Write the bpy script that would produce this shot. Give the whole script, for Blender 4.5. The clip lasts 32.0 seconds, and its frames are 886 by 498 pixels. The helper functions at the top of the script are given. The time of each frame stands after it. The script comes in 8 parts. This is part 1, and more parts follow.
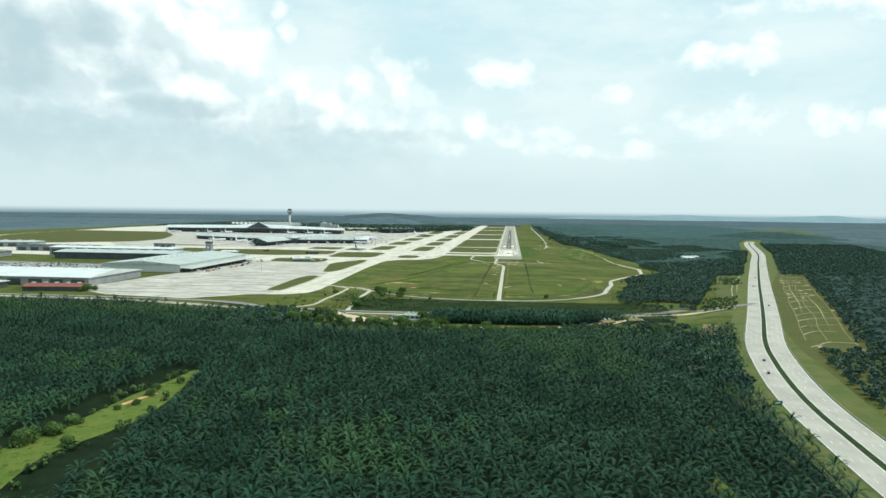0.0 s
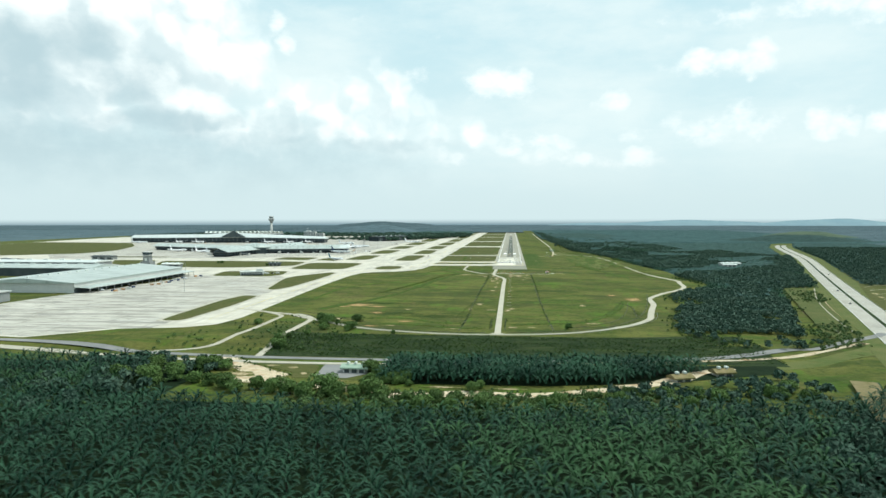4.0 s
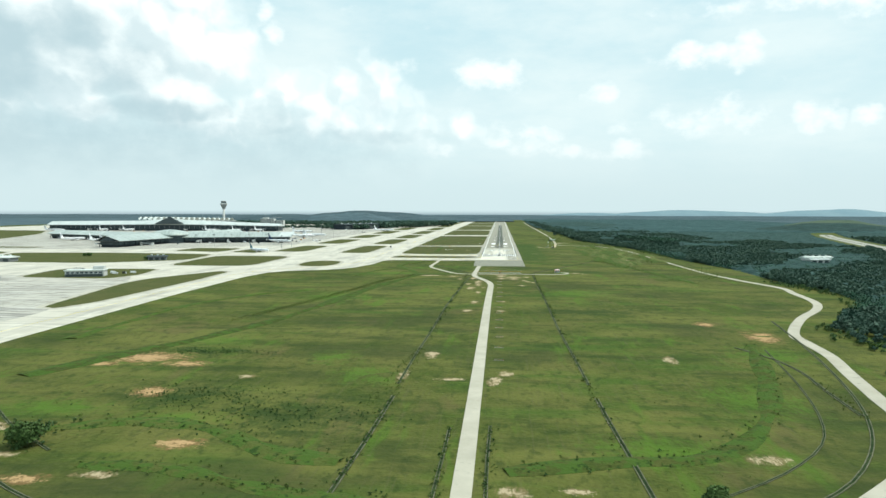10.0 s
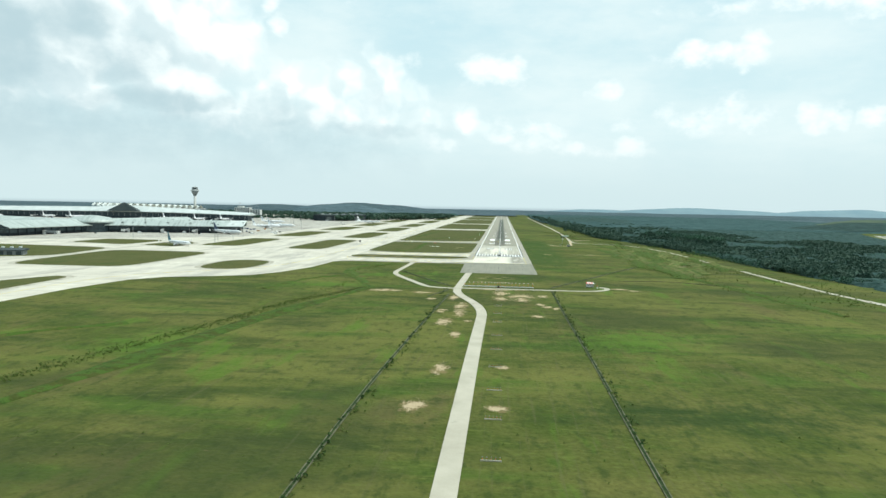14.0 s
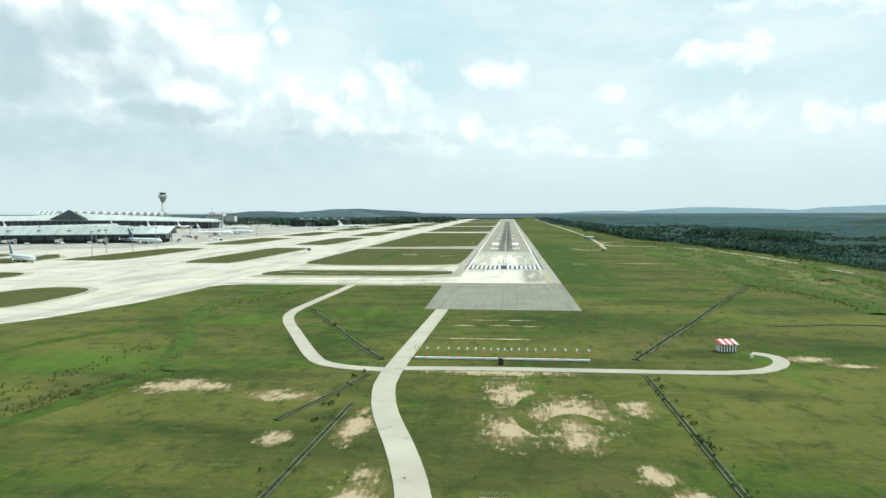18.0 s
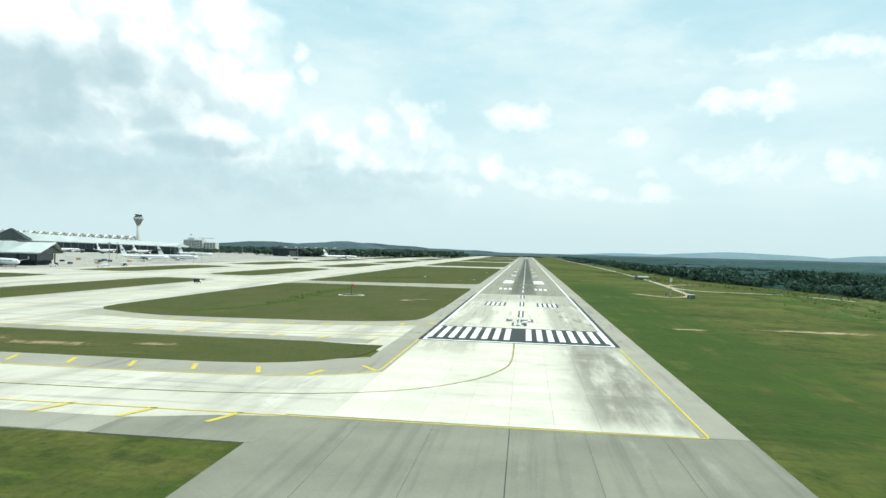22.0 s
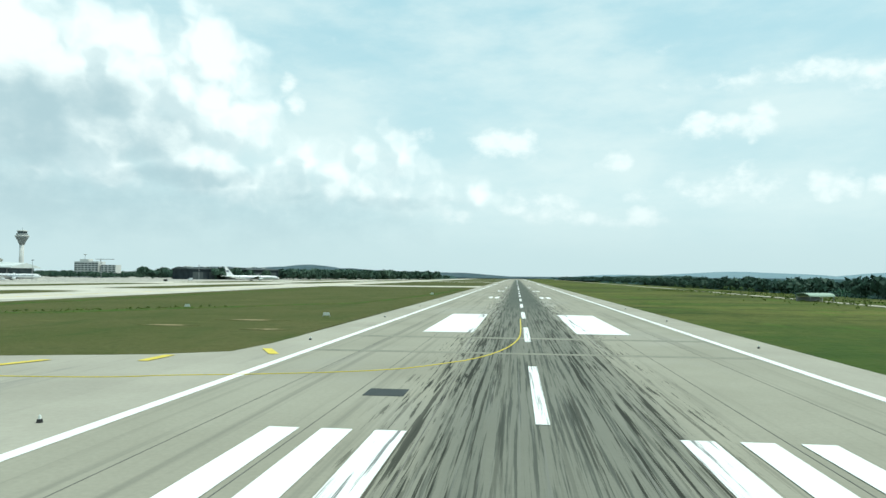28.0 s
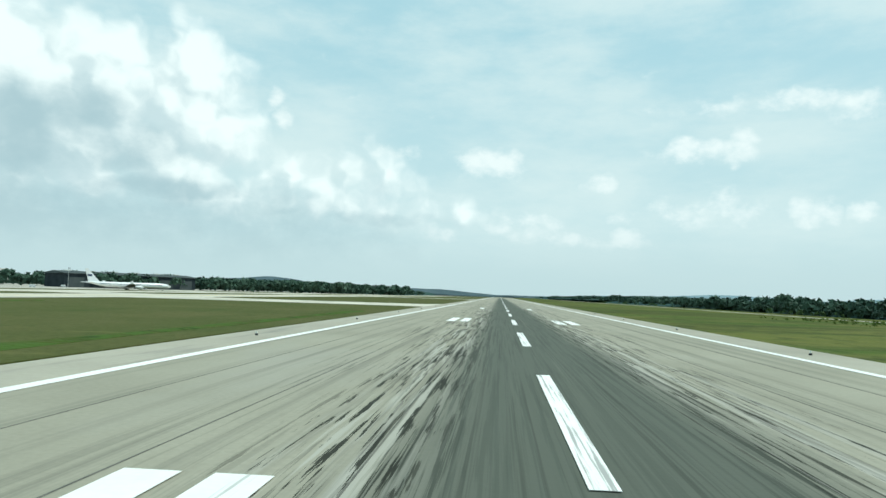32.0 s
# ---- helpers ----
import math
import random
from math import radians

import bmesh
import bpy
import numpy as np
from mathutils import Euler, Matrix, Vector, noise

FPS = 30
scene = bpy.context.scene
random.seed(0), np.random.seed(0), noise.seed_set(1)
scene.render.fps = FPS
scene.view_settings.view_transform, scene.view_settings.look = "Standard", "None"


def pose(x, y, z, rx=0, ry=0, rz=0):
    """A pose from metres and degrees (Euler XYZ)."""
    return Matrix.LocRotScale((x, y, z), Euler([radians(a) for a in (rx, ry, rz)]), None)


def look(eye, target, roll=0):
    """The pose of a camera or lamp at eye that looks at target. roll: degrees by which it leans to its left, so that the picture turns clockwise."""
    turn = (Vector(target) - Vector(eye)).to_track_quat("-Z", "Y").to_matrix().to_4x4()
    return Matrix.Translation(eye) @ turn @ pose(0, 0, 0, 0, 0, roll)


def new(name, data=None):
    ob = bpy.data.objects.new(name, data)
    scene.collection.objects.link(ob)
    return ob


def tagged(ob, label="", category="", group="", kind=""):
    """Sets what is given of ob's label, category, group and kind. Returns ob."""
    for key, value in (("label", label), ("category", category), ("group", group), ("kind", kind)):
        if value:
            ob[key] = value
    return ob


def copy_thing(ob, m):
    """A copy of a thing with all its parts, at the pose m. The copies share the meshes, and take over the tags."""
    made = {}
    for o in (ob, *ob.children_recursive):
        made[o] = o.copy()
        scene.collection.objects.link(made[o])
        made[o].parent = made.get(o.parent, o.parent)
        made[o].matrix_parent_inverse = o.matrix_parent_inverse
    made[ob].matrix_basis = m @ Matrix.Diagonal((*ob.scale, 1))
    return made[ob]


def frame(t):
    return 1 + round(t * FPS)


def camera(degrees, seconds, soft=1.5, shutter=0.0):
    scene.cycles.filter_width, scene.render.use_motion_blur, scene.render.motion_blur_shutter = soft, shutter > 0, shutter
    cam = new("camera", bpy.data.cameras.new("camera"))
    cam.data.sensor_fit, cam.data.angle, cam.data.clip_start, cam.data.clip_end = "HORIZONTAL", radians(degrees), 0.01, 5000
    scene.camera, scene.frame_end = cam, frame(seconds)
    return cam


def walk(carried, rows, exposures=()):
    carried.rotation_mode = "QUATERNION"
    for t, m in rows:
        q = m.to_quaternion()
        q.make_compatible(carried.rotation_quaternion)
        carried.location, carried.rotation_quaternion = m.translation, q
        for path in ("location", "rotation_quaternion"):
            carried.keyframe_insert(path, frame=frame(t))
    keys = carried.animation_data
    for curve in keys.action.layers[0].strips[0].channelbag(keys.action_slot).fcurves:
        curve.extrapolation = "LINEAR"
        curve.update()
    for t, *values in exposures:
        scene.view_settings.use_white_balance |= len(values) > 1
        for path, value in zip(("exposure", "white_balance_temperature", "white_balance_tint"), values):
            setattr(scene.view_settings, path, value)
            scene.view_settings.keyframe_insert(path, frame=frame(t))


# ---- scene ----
cam = camera(66.99, 32.0)
PATH = [
    (0, pose(3.508, -945.704, 61.165, 86.641, -0.676, 5.829)),
    (0.5, pose(3.322, -926.378, 60.021, 86.539, -0.944, 5.806)),
    (1, pose(3.136, -907.053, 58.874, 86.386, -0.918, 5.633)),
    (1.5, pose(2.952, -887.731, 57.723, 86.393, -1.033, 5.736)),
    (2, pose(2.770, -868.414, 56.563, 86.925, -1.088, 6.007)),
    (2.5, pose(2.591, -849.104, 55.394, 86.706, -0.805, 5.906)),
    (3, pose(2.415, -829.801, 54.211, 87.299, -0.183, 5.854)),
    (3.5, pose(2.243, -810.507, 53.013, 87.420, 0.087, 5.864)),
    (5.5, pose(1.614, -733.447, 48.068, 87.512, -0.455, 5.821)),
    (6, pose(1.479, -714.211, 46.825, 87.885, -0.742, 5.936)),
    (6.5, pose(1.355, -694.984, 45.597, 88.372, -0.185, 5.737)),
    (7, pose(1.246, -675.766, 44.394, 88.248, 0.153, 5.814)),
    (7.5, pose(1.152, -656.557, 43.223, 88.230, 0.215, 5.853)),
    (8, pose(1.076, -637.356, 42.095, 88.214, 0.672, 5.574)),
    (8.5, pose(1.018, -618.163, 41.014, 88.124, 0.519, 5.721)),
    (9, pose(0.978, -598.977, 39.977, 87.271, -0.008, 5.806)),
    (9.5, pose(0.955, -579.797, 38.978, 87.144, 0.167, 5.116)),
    (10, pose(0.949, -560.623, 38.008, 86.707, -0.098, 4.901)),
    (10.5, pose(0.959, -541.454, 37.061, 87.239, -0.449, 4.809)),
    (11, pose(0.984, -522.290, 36.130, 87.013, -0.882, 4.887)),
    (11.5, pose(1.022, -503.131, 35.208, 86.961, -0.874, 5.279)),
    (12, pose(1.074, -483.975, 34.288, 87.056, -0.256, 5.501)),
    (12.5, pose(1.138, -464.822, 33.364, 86.353, 0.546, 4.865)),
    (13, pose(1.211, -445.665, 32.433, 86.459, 0.157, 5.033)),
    (13.5, pose(1.288, -426.499, 31.490, 85.948, -0.883, 5.217)),
    (14, pose(1.367, -407.317, 30.535, 86.282, -1.079, 5.062)),
    (14.5, pose(1.442, -388.112, 29.564, 85.700, -0.783, 5.008)),
    (16.5, pose(1.640, -310.936, 25.468, 86.646, -0.866, 5.372)),
    (17, pose(1.649, -291.544, 24.387, 87.247, -0.897, 5.634)),
    (17.5, pose(1.643, -272.132, 23.292, 86.652, -0.205, 5.520)),
    (18, pose(1.621, -252.716, 22.187, 86.786, 0.196, 5.539)),
    (18.5, pose(1.586, -233.311, 21.079, 87.182, 0.269, 5.736)),
    (19, pose(1.539, -213.930, 19.974, 86.520, -0.405, 5.835)),
    (19.5, pose(1.480, -194.590, 18.878, 88.046, -0.270, 5.837)),
    (20, pose(1.410, -175.304, 17.797, 89.203, 0.064, 6.466)),
    (20.5, pose(1.332, -156.083, 16.735, 89.839, -0.326, 6.527)),
    (21, pose(1.245, -136.913, 15.694, 89.891, -1.898, 7.011)),
    (21.5, pose(1.151, -117.777, 14.674, 89.677, -1.527, 6.927)),
    (22, pose(1.051, -98.657, 13.673, 90.075, -1.526, 7.134)),
    (22.5, pose(1.001, -79.303, 12.759, 90.462, -1.448, 7.506)),
    (23, pose(0.946, -59.927, 11.864, 90.645, -0.998, 7.288)),
    (23.5, pose(0.675, -40.723, 10.937, 89.685, -1.736, 6.872)),
    (24, pose(0.396, -21.480, 10.043, 90.721, -1.781, 7.573)),
    (24.5, pose(0.307, -2.331, 9.152, 91.400, -0.325, 7.389)),
    (26.5, pose(-0.211, 74.642, 6.291, 92.795, -0.908, 7.249)),
    (27, pose(-0.382, 94.241, 5.674, 91.049, -0.206, 6.376)),
    (27.5, pose(-0.583, 113.728, 5.257, 92.143, -0.570, 6.838)),
    (28, pose(-0.747, 133.183, 4.870, 92.340, -0.485, 6.244)),
    (28.5, pose(-0.863, 152.588, 4.497, 91.988, -0.251, 6.102)),
    (29, pose(-0.943, 171.951, 4.148, 93.463, -0.523, 8.032)),
    (29.5, pose(-1.033, 191.578, 3.869, 93.171, 0.251, 6.449)),
    (30, pose(-1.125, 211.188, 3.644, 92.637, 0.779, 5.756)),
    (30.5, pose(-1.131, 230.145, 3.476, 90.879, 0.453, 4.687)),
    (31, pose(-1.152, 249.100, 3.361, 91.286, -0.030, 4.232)),
    (31.5, pose(-1.306, 267.838, 3.081, 90.975, -1.148, 2.904)),
    (32, pose(-1.466, 286.575, 2.818, 93.883, -1.731, 4.835)),
]
walk(cam, PATH, [(0.0, 0.0, 6250, 4), (17.0, 0.0, 6250, 4), (22.0, 0.0, 6150, 2), (23.0, -0.12, 6100, 0), (24.0, -0.28, 6050, -2), (26.0, -0.1, 6050, -1), (27.0, -0.05, 6100, 0), (28.0, -0.1, 6050, -2), (29.0, -0.12, 6050, -2), (30.0, -0.45, 5950, -5), (31.0, 0.0, 6150, 0), (32.0, -0.2, 6000, -3)])

# The whole model is built at one reduced scale: K units to a full-size metre.
K = 0.48
rnd = random.Random(5)

# ---- world, sun ----
SUN_EL, SUN_AZ = 60.0, 70.0   # degrees; azimuth clockwise from the runway's heading
world = bpy.data.worlds.new("sky")
scene.world = world
world.use_nodes = True
WT = world.node_tree
WT.nodes.clear()


def wmath(op, a, b=None, c=None, clamp=False):
    n = WT.nodes.new("ShaderNodeMath")
    n.operation, n.use_clamp = op, clamp
    for i, v in enumerate((a, b, c)):
        if v is None:
            continue
        if isinstance(v, (int, float)):
            n.inputs[i].default_value = v
        else:
            WT.links.new(v, n.inputs[i])
    return n.outputs[0]


def wmix(fac, a, b):
    n = WT.nodes.new("ShaderNodeMix")
    n.data_type = "RGBA"
    for sock, v in ((n.inputs[0], fac), (n.inputs[6], a), (n.inputs[7], b)):
        if isinstance(v, (int, float)):
            sock.default_value = v
        elif isinstance(v, tuple):
            sock.default_value = (*v, 1)
        else:
            WT.links.new(v, sock)
    return n.outputs[2]


def wsmooth(v, lo, hi):
    n = WT.nodes.new("ShaderNodeMapRange")
    n.interpolation_type = "SMOOTHSTEP"
    n.inputs[1].default_value, n.inputs[2].default_value = lo, hi
    WT.links.new(v, n.inputs[0])
    return n.outputs[0]


sky = WT.nodes.new("ShaderNodeTexSky")
sky.sky_type, sky.sun_disc = "NISHITA", False
sky.sun_elevation, sky.sun_rotation = radians(SUN_EL), radians(SUN_AZ)
sky.air_density, sky.dust_density, sky.ozone_density = 1.0, 2.0, 1.0
coord = WT.nodes.new("ShaderNodeTexCoord").outputs["Generated"]
sep = WT.nodes.new("ShaderNodeSeparateXYZ")
WT.links.new(coord, sep.inputs[0])
AZ = wmath("MULTIPLY", wmath("ARCTAN2", sep.outputs[0], sep.outputs[1]), 180 / math.pi)
EL = wmath("MULTIPLY", wmath("ARCSINE", sep.outputs[2]), 180 / math.pi)


def wnoise(sx, sz, detail, rough, off=0.0):
    com = WT.nodes.new("ShaderNodeCombineXYZ")
    WT.links.new(wmath("MULTIPLY_ADD", AZ, sx, off), com.inputs[0])
    WT.links.new(wmath("MULTIPLY", EL, sz), com.inputs[1])
    n = WT.nodes.new("ShaderNodeTexNoise")
    n.inputs["Scale"].default_value, n.inputs["Detail"].default_value, n.inputs["Roughness"].default_value = 1, detail, rough
    WT.links.new(com.outputs[0], n.inputs["Vector"])
    return n.outputs[0]


# cumulus lobes: azimuth, elevation, radius in degrees
TOWER = [(-25.8, 16.6, 4.0), (-32.6, 16.0, 4.2), (-34.8, 16.6, 3.0), (-31.2, 13.1, 4.2), (-27.5, 14.3, 4.7), (-23.5, 12.3, 2.8), (-21.6, 11.1, 1.6), (-28.6, 10.5, 3.8), (-33.4, 11.1, 4.2), (-25.0, 9.0, 2.6), (-36.4, 13.0, 6.0), (-42.0, 15.0, 7.0), (-52.0, 12.0, 8.0)]
BANK = [(-20.4, 9.6, 2.2), (-18.0, 9.0, 2.2), (-15.3, 8.5, 2.0), (-19.0, 7.6, 1.7), (-16.0, 7.2, 1.5), (-12.3, 9.8, 1.9), (-10.2, 9.7, 1.6), (-11.1, 8.1, 1.7), (-9.0, 7.8, 1.4), (-6.4, 7.6, 1.6), (-3.0, 6.8, 1.4), (-21.6, 7.4, 1.6), (-13.2, 7.5, 1.5), (-24.0, 7.4, 1.8)]
# loose small clouds: azimuth, elevation, half width, half height, strength
WISPS = [(-19.4, 15.6, 1.0, 1.3, 0.9), (-18.7, 14.2, 1.0, 1.1, 0.8), (-1.2, 11.3, 3.2, 1.5, 0.75), (8.4, 9.6, 1.5, 1.0, 0.95), (10.9, 5.1, 2.2, 0.7, 0.8), (1.6, 6.2, 3.0, 1.3, 0.5), (16.7, 12.0, 4.5, 1.1, 0.85),
         (19.5, 12.1, 2.0, 1.3, 0.9), (20.7, 15.4, 6.4, 1.0, 0.6), (24.4, 7.1, 1.9, 1.3, 1.0), (-8.9, 12.0, 1.9, 0.6, 0.4), (-4.3, 5.3, 3.0, 0.7, 0.45), (27.2, 6.9, 1.1, 0.9, 0.7), (27.5, 14.2, 3.4, 1.5, 0.6), (15.8, 6.8, 5.1, 1.3, 0.3), (6.2, 4.7, 2.4, 0.7, 0.4)]
GREYS = [(-34, 12.6, 4.6, 2.9, 1.0), (-31, 10.6, 5.0, 2.0, 0.7), (-39, 10.5, 6, 4.5, 1.0), (-28, 7.6, 9, 1.0, 0.75), (-20, 6.4, 7, 0.8, 0.45), (-12, 6.3, 7, 0.7, 0.4), (-40, 5.0, 16, 4.0, 0.8), (-28, 4.4, 20, 4.2, 0.62)]


def wvec(op, a, b):
    n = WT.nodes.new("ShaderNodeVectorMath")
    n.operation = op
    for sock, v in zip(n.inputs, (a, b)):
        if isinstance(v, tuple):
            sock.default_value = v
        elif v is not None:
            WT.links.new(v, sock)
    return n


plane = WT.nodes.new("ShaderNodeCombineXYZ")
WT.links.new(AZ, plane.inputs[0])
WT.links.new(EL, plane.inputs[1])
bend = WT.nodes.new("ShaderNodeTexNoise")
bend.inputs["Scale"].default_value, bend.inputs["Detail"].default_value = 0.5, 1.5
WT.links.new(plane.outputs[0], bend.inputs["Vector"])
warp = wvec("MULTIPLY", wvec("SUBTRACT", bend.outputs["Color"], (0.5, 0.5, 0.5)).outputs[0], (2.2, 1.7, 0.0)).outputs[0]
SKYPOS = wvec("ADD", plane.outputs[0], warp).outputs[0]


def lobes(rows, pos, blend):
    """Depth inside a heap of round lobes, in degrees; negative outside."""
    total = None
    for a, e, r in rows:
        away = wvec("DISTANCE", pos, (a, e, 0.0)).outputs["Value"]
        v = wmath("SUBTRACT", r, away)
        total = v if total is None else wmath("SMOOTH_MAX", total, v, blend)
    return total


def billow(pos, scale, detail):
    v = WT.nodes.new("ShaderNodeTexVoronoi")
    v.feature, v.voronoi_dimensions = "SMOOTH_F1", "2D"
    v.inputs["Scale"].default_value, v.inputs["Detail"].default_value, v.inputs["Roughness"].default_value, v.inputs["Smoothness"].default_value = scale, detail, 0.55, 0.45
    WT.links.new(pos, v.inputs["Vector"])
    return v.outputs["Distance"]


def heaped(pos):
    grain = WT.nodes.new("ShaderNodeTexNoise")
    grain.inputs["Scale"].default_value, grain.inputs["Detail"].default_value, grain.inputs["Roughness"].default_value = 0.55, 5, 0.58
    WT.links.new(pos, grain.inputs["Vector"])
    puffs = wmath("MULTIPLY", wmath("SUBTRACT", 0.60, billow(pos, 0.24, 1.8)), 2.3)
    puffs = wmath("ADD", puffs, wmath("MULTIPLY", wmath("SUBTRACT", grain.outputs[0], 0.5), 2.1))
    body = wmath("SMOOTH_MAX", lobes(TOWER, pos, 1.4), wmath("ADD", lobes(BANK, pos, 2.4), -0.25), 0.5)
    return wmath("ADD", body, puffs)


def heap_field(rows):
    total = None
    for a, e, ra, re, w in rows:
        off_ = wvec("MULTIPLY", wvec("SUBTRACT", SKYPOS, (a, e, 0.0)).outputs[0], (1 / ra, 1 / re, 0.0))
        r2 = wvec("DOT_PRODUCT", off_.outputs[0], off_.outputs[0]).outputs["Value"]
        v = wmath("MAXIMUM", wmath("MULTIPLY", wmath("SUBTRACT", 1.0, r2), w), -0.6)
        total = v if total is None else wmath("MAXIMUM", total, v)
    return total


puff = wnoise(0.11, 0.17, 4, 0.55)
curl = wnoise(0.36, 0.48, 9, 0.6, 5.0)
veil = wnoise(0.05, 0.13, 7, 0.6, 3.1)
ragged = wmath("ADD", wmath("MULTIPLY", wmath("SUBTRACT", puff, 0.5), 1.4), wmath("MULTIPLY", wmath("SUBTRACT", curl, 0.5), 2.2))
depth = heaped(SKYPOS)
towards_sun = heaped(wvec("ADD", SKYPOS, (0.8, 1.15, 0.0)).outputs[0])
lit = wsmooth(wmath("SUBTRACT", depth, towards_sun), -1.7, 1.3)
heap_mask = wmath("MULTIPLY", wsmooth(depth, -1.3, 1.7), 0.95)
wisp_mask = wmath("MULTIPLY", wsmooth(wmath("ADD", wmath("MULTIPLY", ragged, 1.5), heap_field(WISPS)), -0.15, 1.15), 0.95)
veil_mask = wmath("MULTIPLY", wsmooth(veil, 0.34, 0.66), 0.75)
grey_mask = wmath("MULTIPLY", wsmooth(wmath("ADD", wmath("MULTIPLY", ragged, 0.6), heap_field(GREYS)), -0.3, 1.1), 0.8)
base = wmix(0.8, sky.outputs[0], (7.4, 10.6, 11.5))
base = wmix(wsmooth(EL, 24.0, 2.0), base, (8.8, 10.5, 10.8))
col = wmix(veil_mask, base, (10.8, 11.7, 11.6))
col = wmix(wisp_mask, col, (13.0, 13.2, 13.0))
col = wmix(heap_mask, col, wmix(lit, (9.0, 10.2, 10.5), (13.9, 14.1, 13.8)))
col = wmix(grey_mask, col, (5.9, 7.6, 8.2))
col = wmix(wsmooth(EL, 7.0, 0.2), col, (8.3, 9.7, 9.9))
col = wmix(wsmooth(EL, 0.05, -0.6), col, (2.5, 3.7, 4.3))     # far country below the horizon, in a haze colour
back = WT.nodes.new("ShaderNodeBackground")
back.inputs["Strength"].default_value = 0.085
WT.links.new(col, back.inputs["Color"])
out = WT.nodes.new("ShaderNodeOutputWorld")
WT.links.new(back.outputs[0], out.inputs["Surface"])

sun = new("sun", bpy.data.lights.new("sun", "SUN"))
sun.data.energy, sun.data.angle, sun.data.color = 3.2, radians(0.6), (1.0, 0.95, 0.86)
sun_dir = Vector((math.sin(radians(SUN_AZ)) * math.cos(radians(SUN_EL)), math.cos(radians(SUN_AZ)) * math.cos(radians(SUN_EL)), math.sin(radians(SUN_EL))))
sun.matrix_world = look(sun_dir * 400, (0, 0, 0))


# ---- materials ----
def mat(name, c1, c2, size=8.0, fine=0.4, rough=0.85, bump=0.15, metal=0.0, vary=0.12, spread=0.2, spec=0.3, island=1.0, solo=False):
    """Two colours mixed by a broad noise, a fine grain, a shift from piece to piece and a relief. Sizes in full-size metres."""
    m = bpy.data.materials.new(name)
    m.use_nodes = True
    t = m.node_tree
    bsdf = t.nodes["Principled BSDF"]
    tc = t.nodes.new("ShaderNodeTexCoord").outputs["Object"]
    def nz(sz, det, rgh=0.6):
        n = t.nodes.new("ShaderNodeTexNoise")
        n.inputs["Scale"].default_value, n.inputs["Detail"].default_value, n.inputs["Roughness"].default_value = 1 / (sz * K), det, rgh
        t.links.new(tc, n.inputs["Vector"])
        return n.outputs[0]
    big, small = nz(size, 5), nz(fine, 3)
    ramp = t.nodes.new("ShaderNodeMapRange")
    ramp.inputs[1].default_value, ramp.inputs[2].default_value = 0.5 - spread, 0.5 + spread
    t.links.new(big, ramp.inputs[0])
    mx = t.nodes.new("ShaderNodeMix")
    mx.data_type = "RGBA"
    t.links.new(ramp.outputs[0], mx.inputs[0])
    mx.inputs[6].default_value, mx.inputs[7].default_value = (*c1, 1), (*c2, 1)
    hsv = t.nodes.new("ShaderNodeHueSaturation")
    info = t.nodes.new("ShaderNodeObjectInfo").outputs["Random"]
    isl = t.nodes.new("ShaderNodeNewGeometry").outputs["Random Per Island"]
    def mth(op, a, b, c=None):
        n = t.nodes.new("ShaderNodeMath")
        n.operation = op
        for i, v in enumerate((a, b, c)):
            if v is None:
                continue
            if isinstance(v, (int, float)):
                n.inputs[i].default_value = v
            else:
                t.links.new(v, n.inputs[i])
        return n.outputs[0]
    val = mth("MULTIPLY_ADD", small, vary * 2.2, 1 - vary * 1.1)
    if not solo:      # pieces differ from one another
        val = mth("MULTIPLY", val, mth("MULTIPLY_ADD", info, vary, 1 - vary / 2))
        val = mth("MULTIPLY", val, mth("MULTIPLY_ADD", isl, vary * island, 1 - vary * island / 2))
    t.links.new(val, hsv.inputs["Value"])
    t.links.new(mx.outputs[2], hsv.inputs["Color"])
    t.links.new(hsv.outputs[0], bsdf.inputs["Base Color"])
    bsdf.inputs["Roughness"].default_value, bsdf.inputs["Metallic"].default_value = rough, metal
    bsdf.inputs["Specular IOR Level"].default_value = spec
    if bump:
        bp = t.nodes.new("ShaderNodeBump")
        bp.inputs["Strength"].default_value, bp.inputs["Distance"].default_value = bump, fine * K * 0.5
        t.links.new(small, bp.inputs["Height"])
        t.links.new(bp.outputs[0], bsdf.inputs["Normal"])
    return m


def tree_of(m):
    return m.node_tree, m.node_tree.nodes["Principled BSDF"]


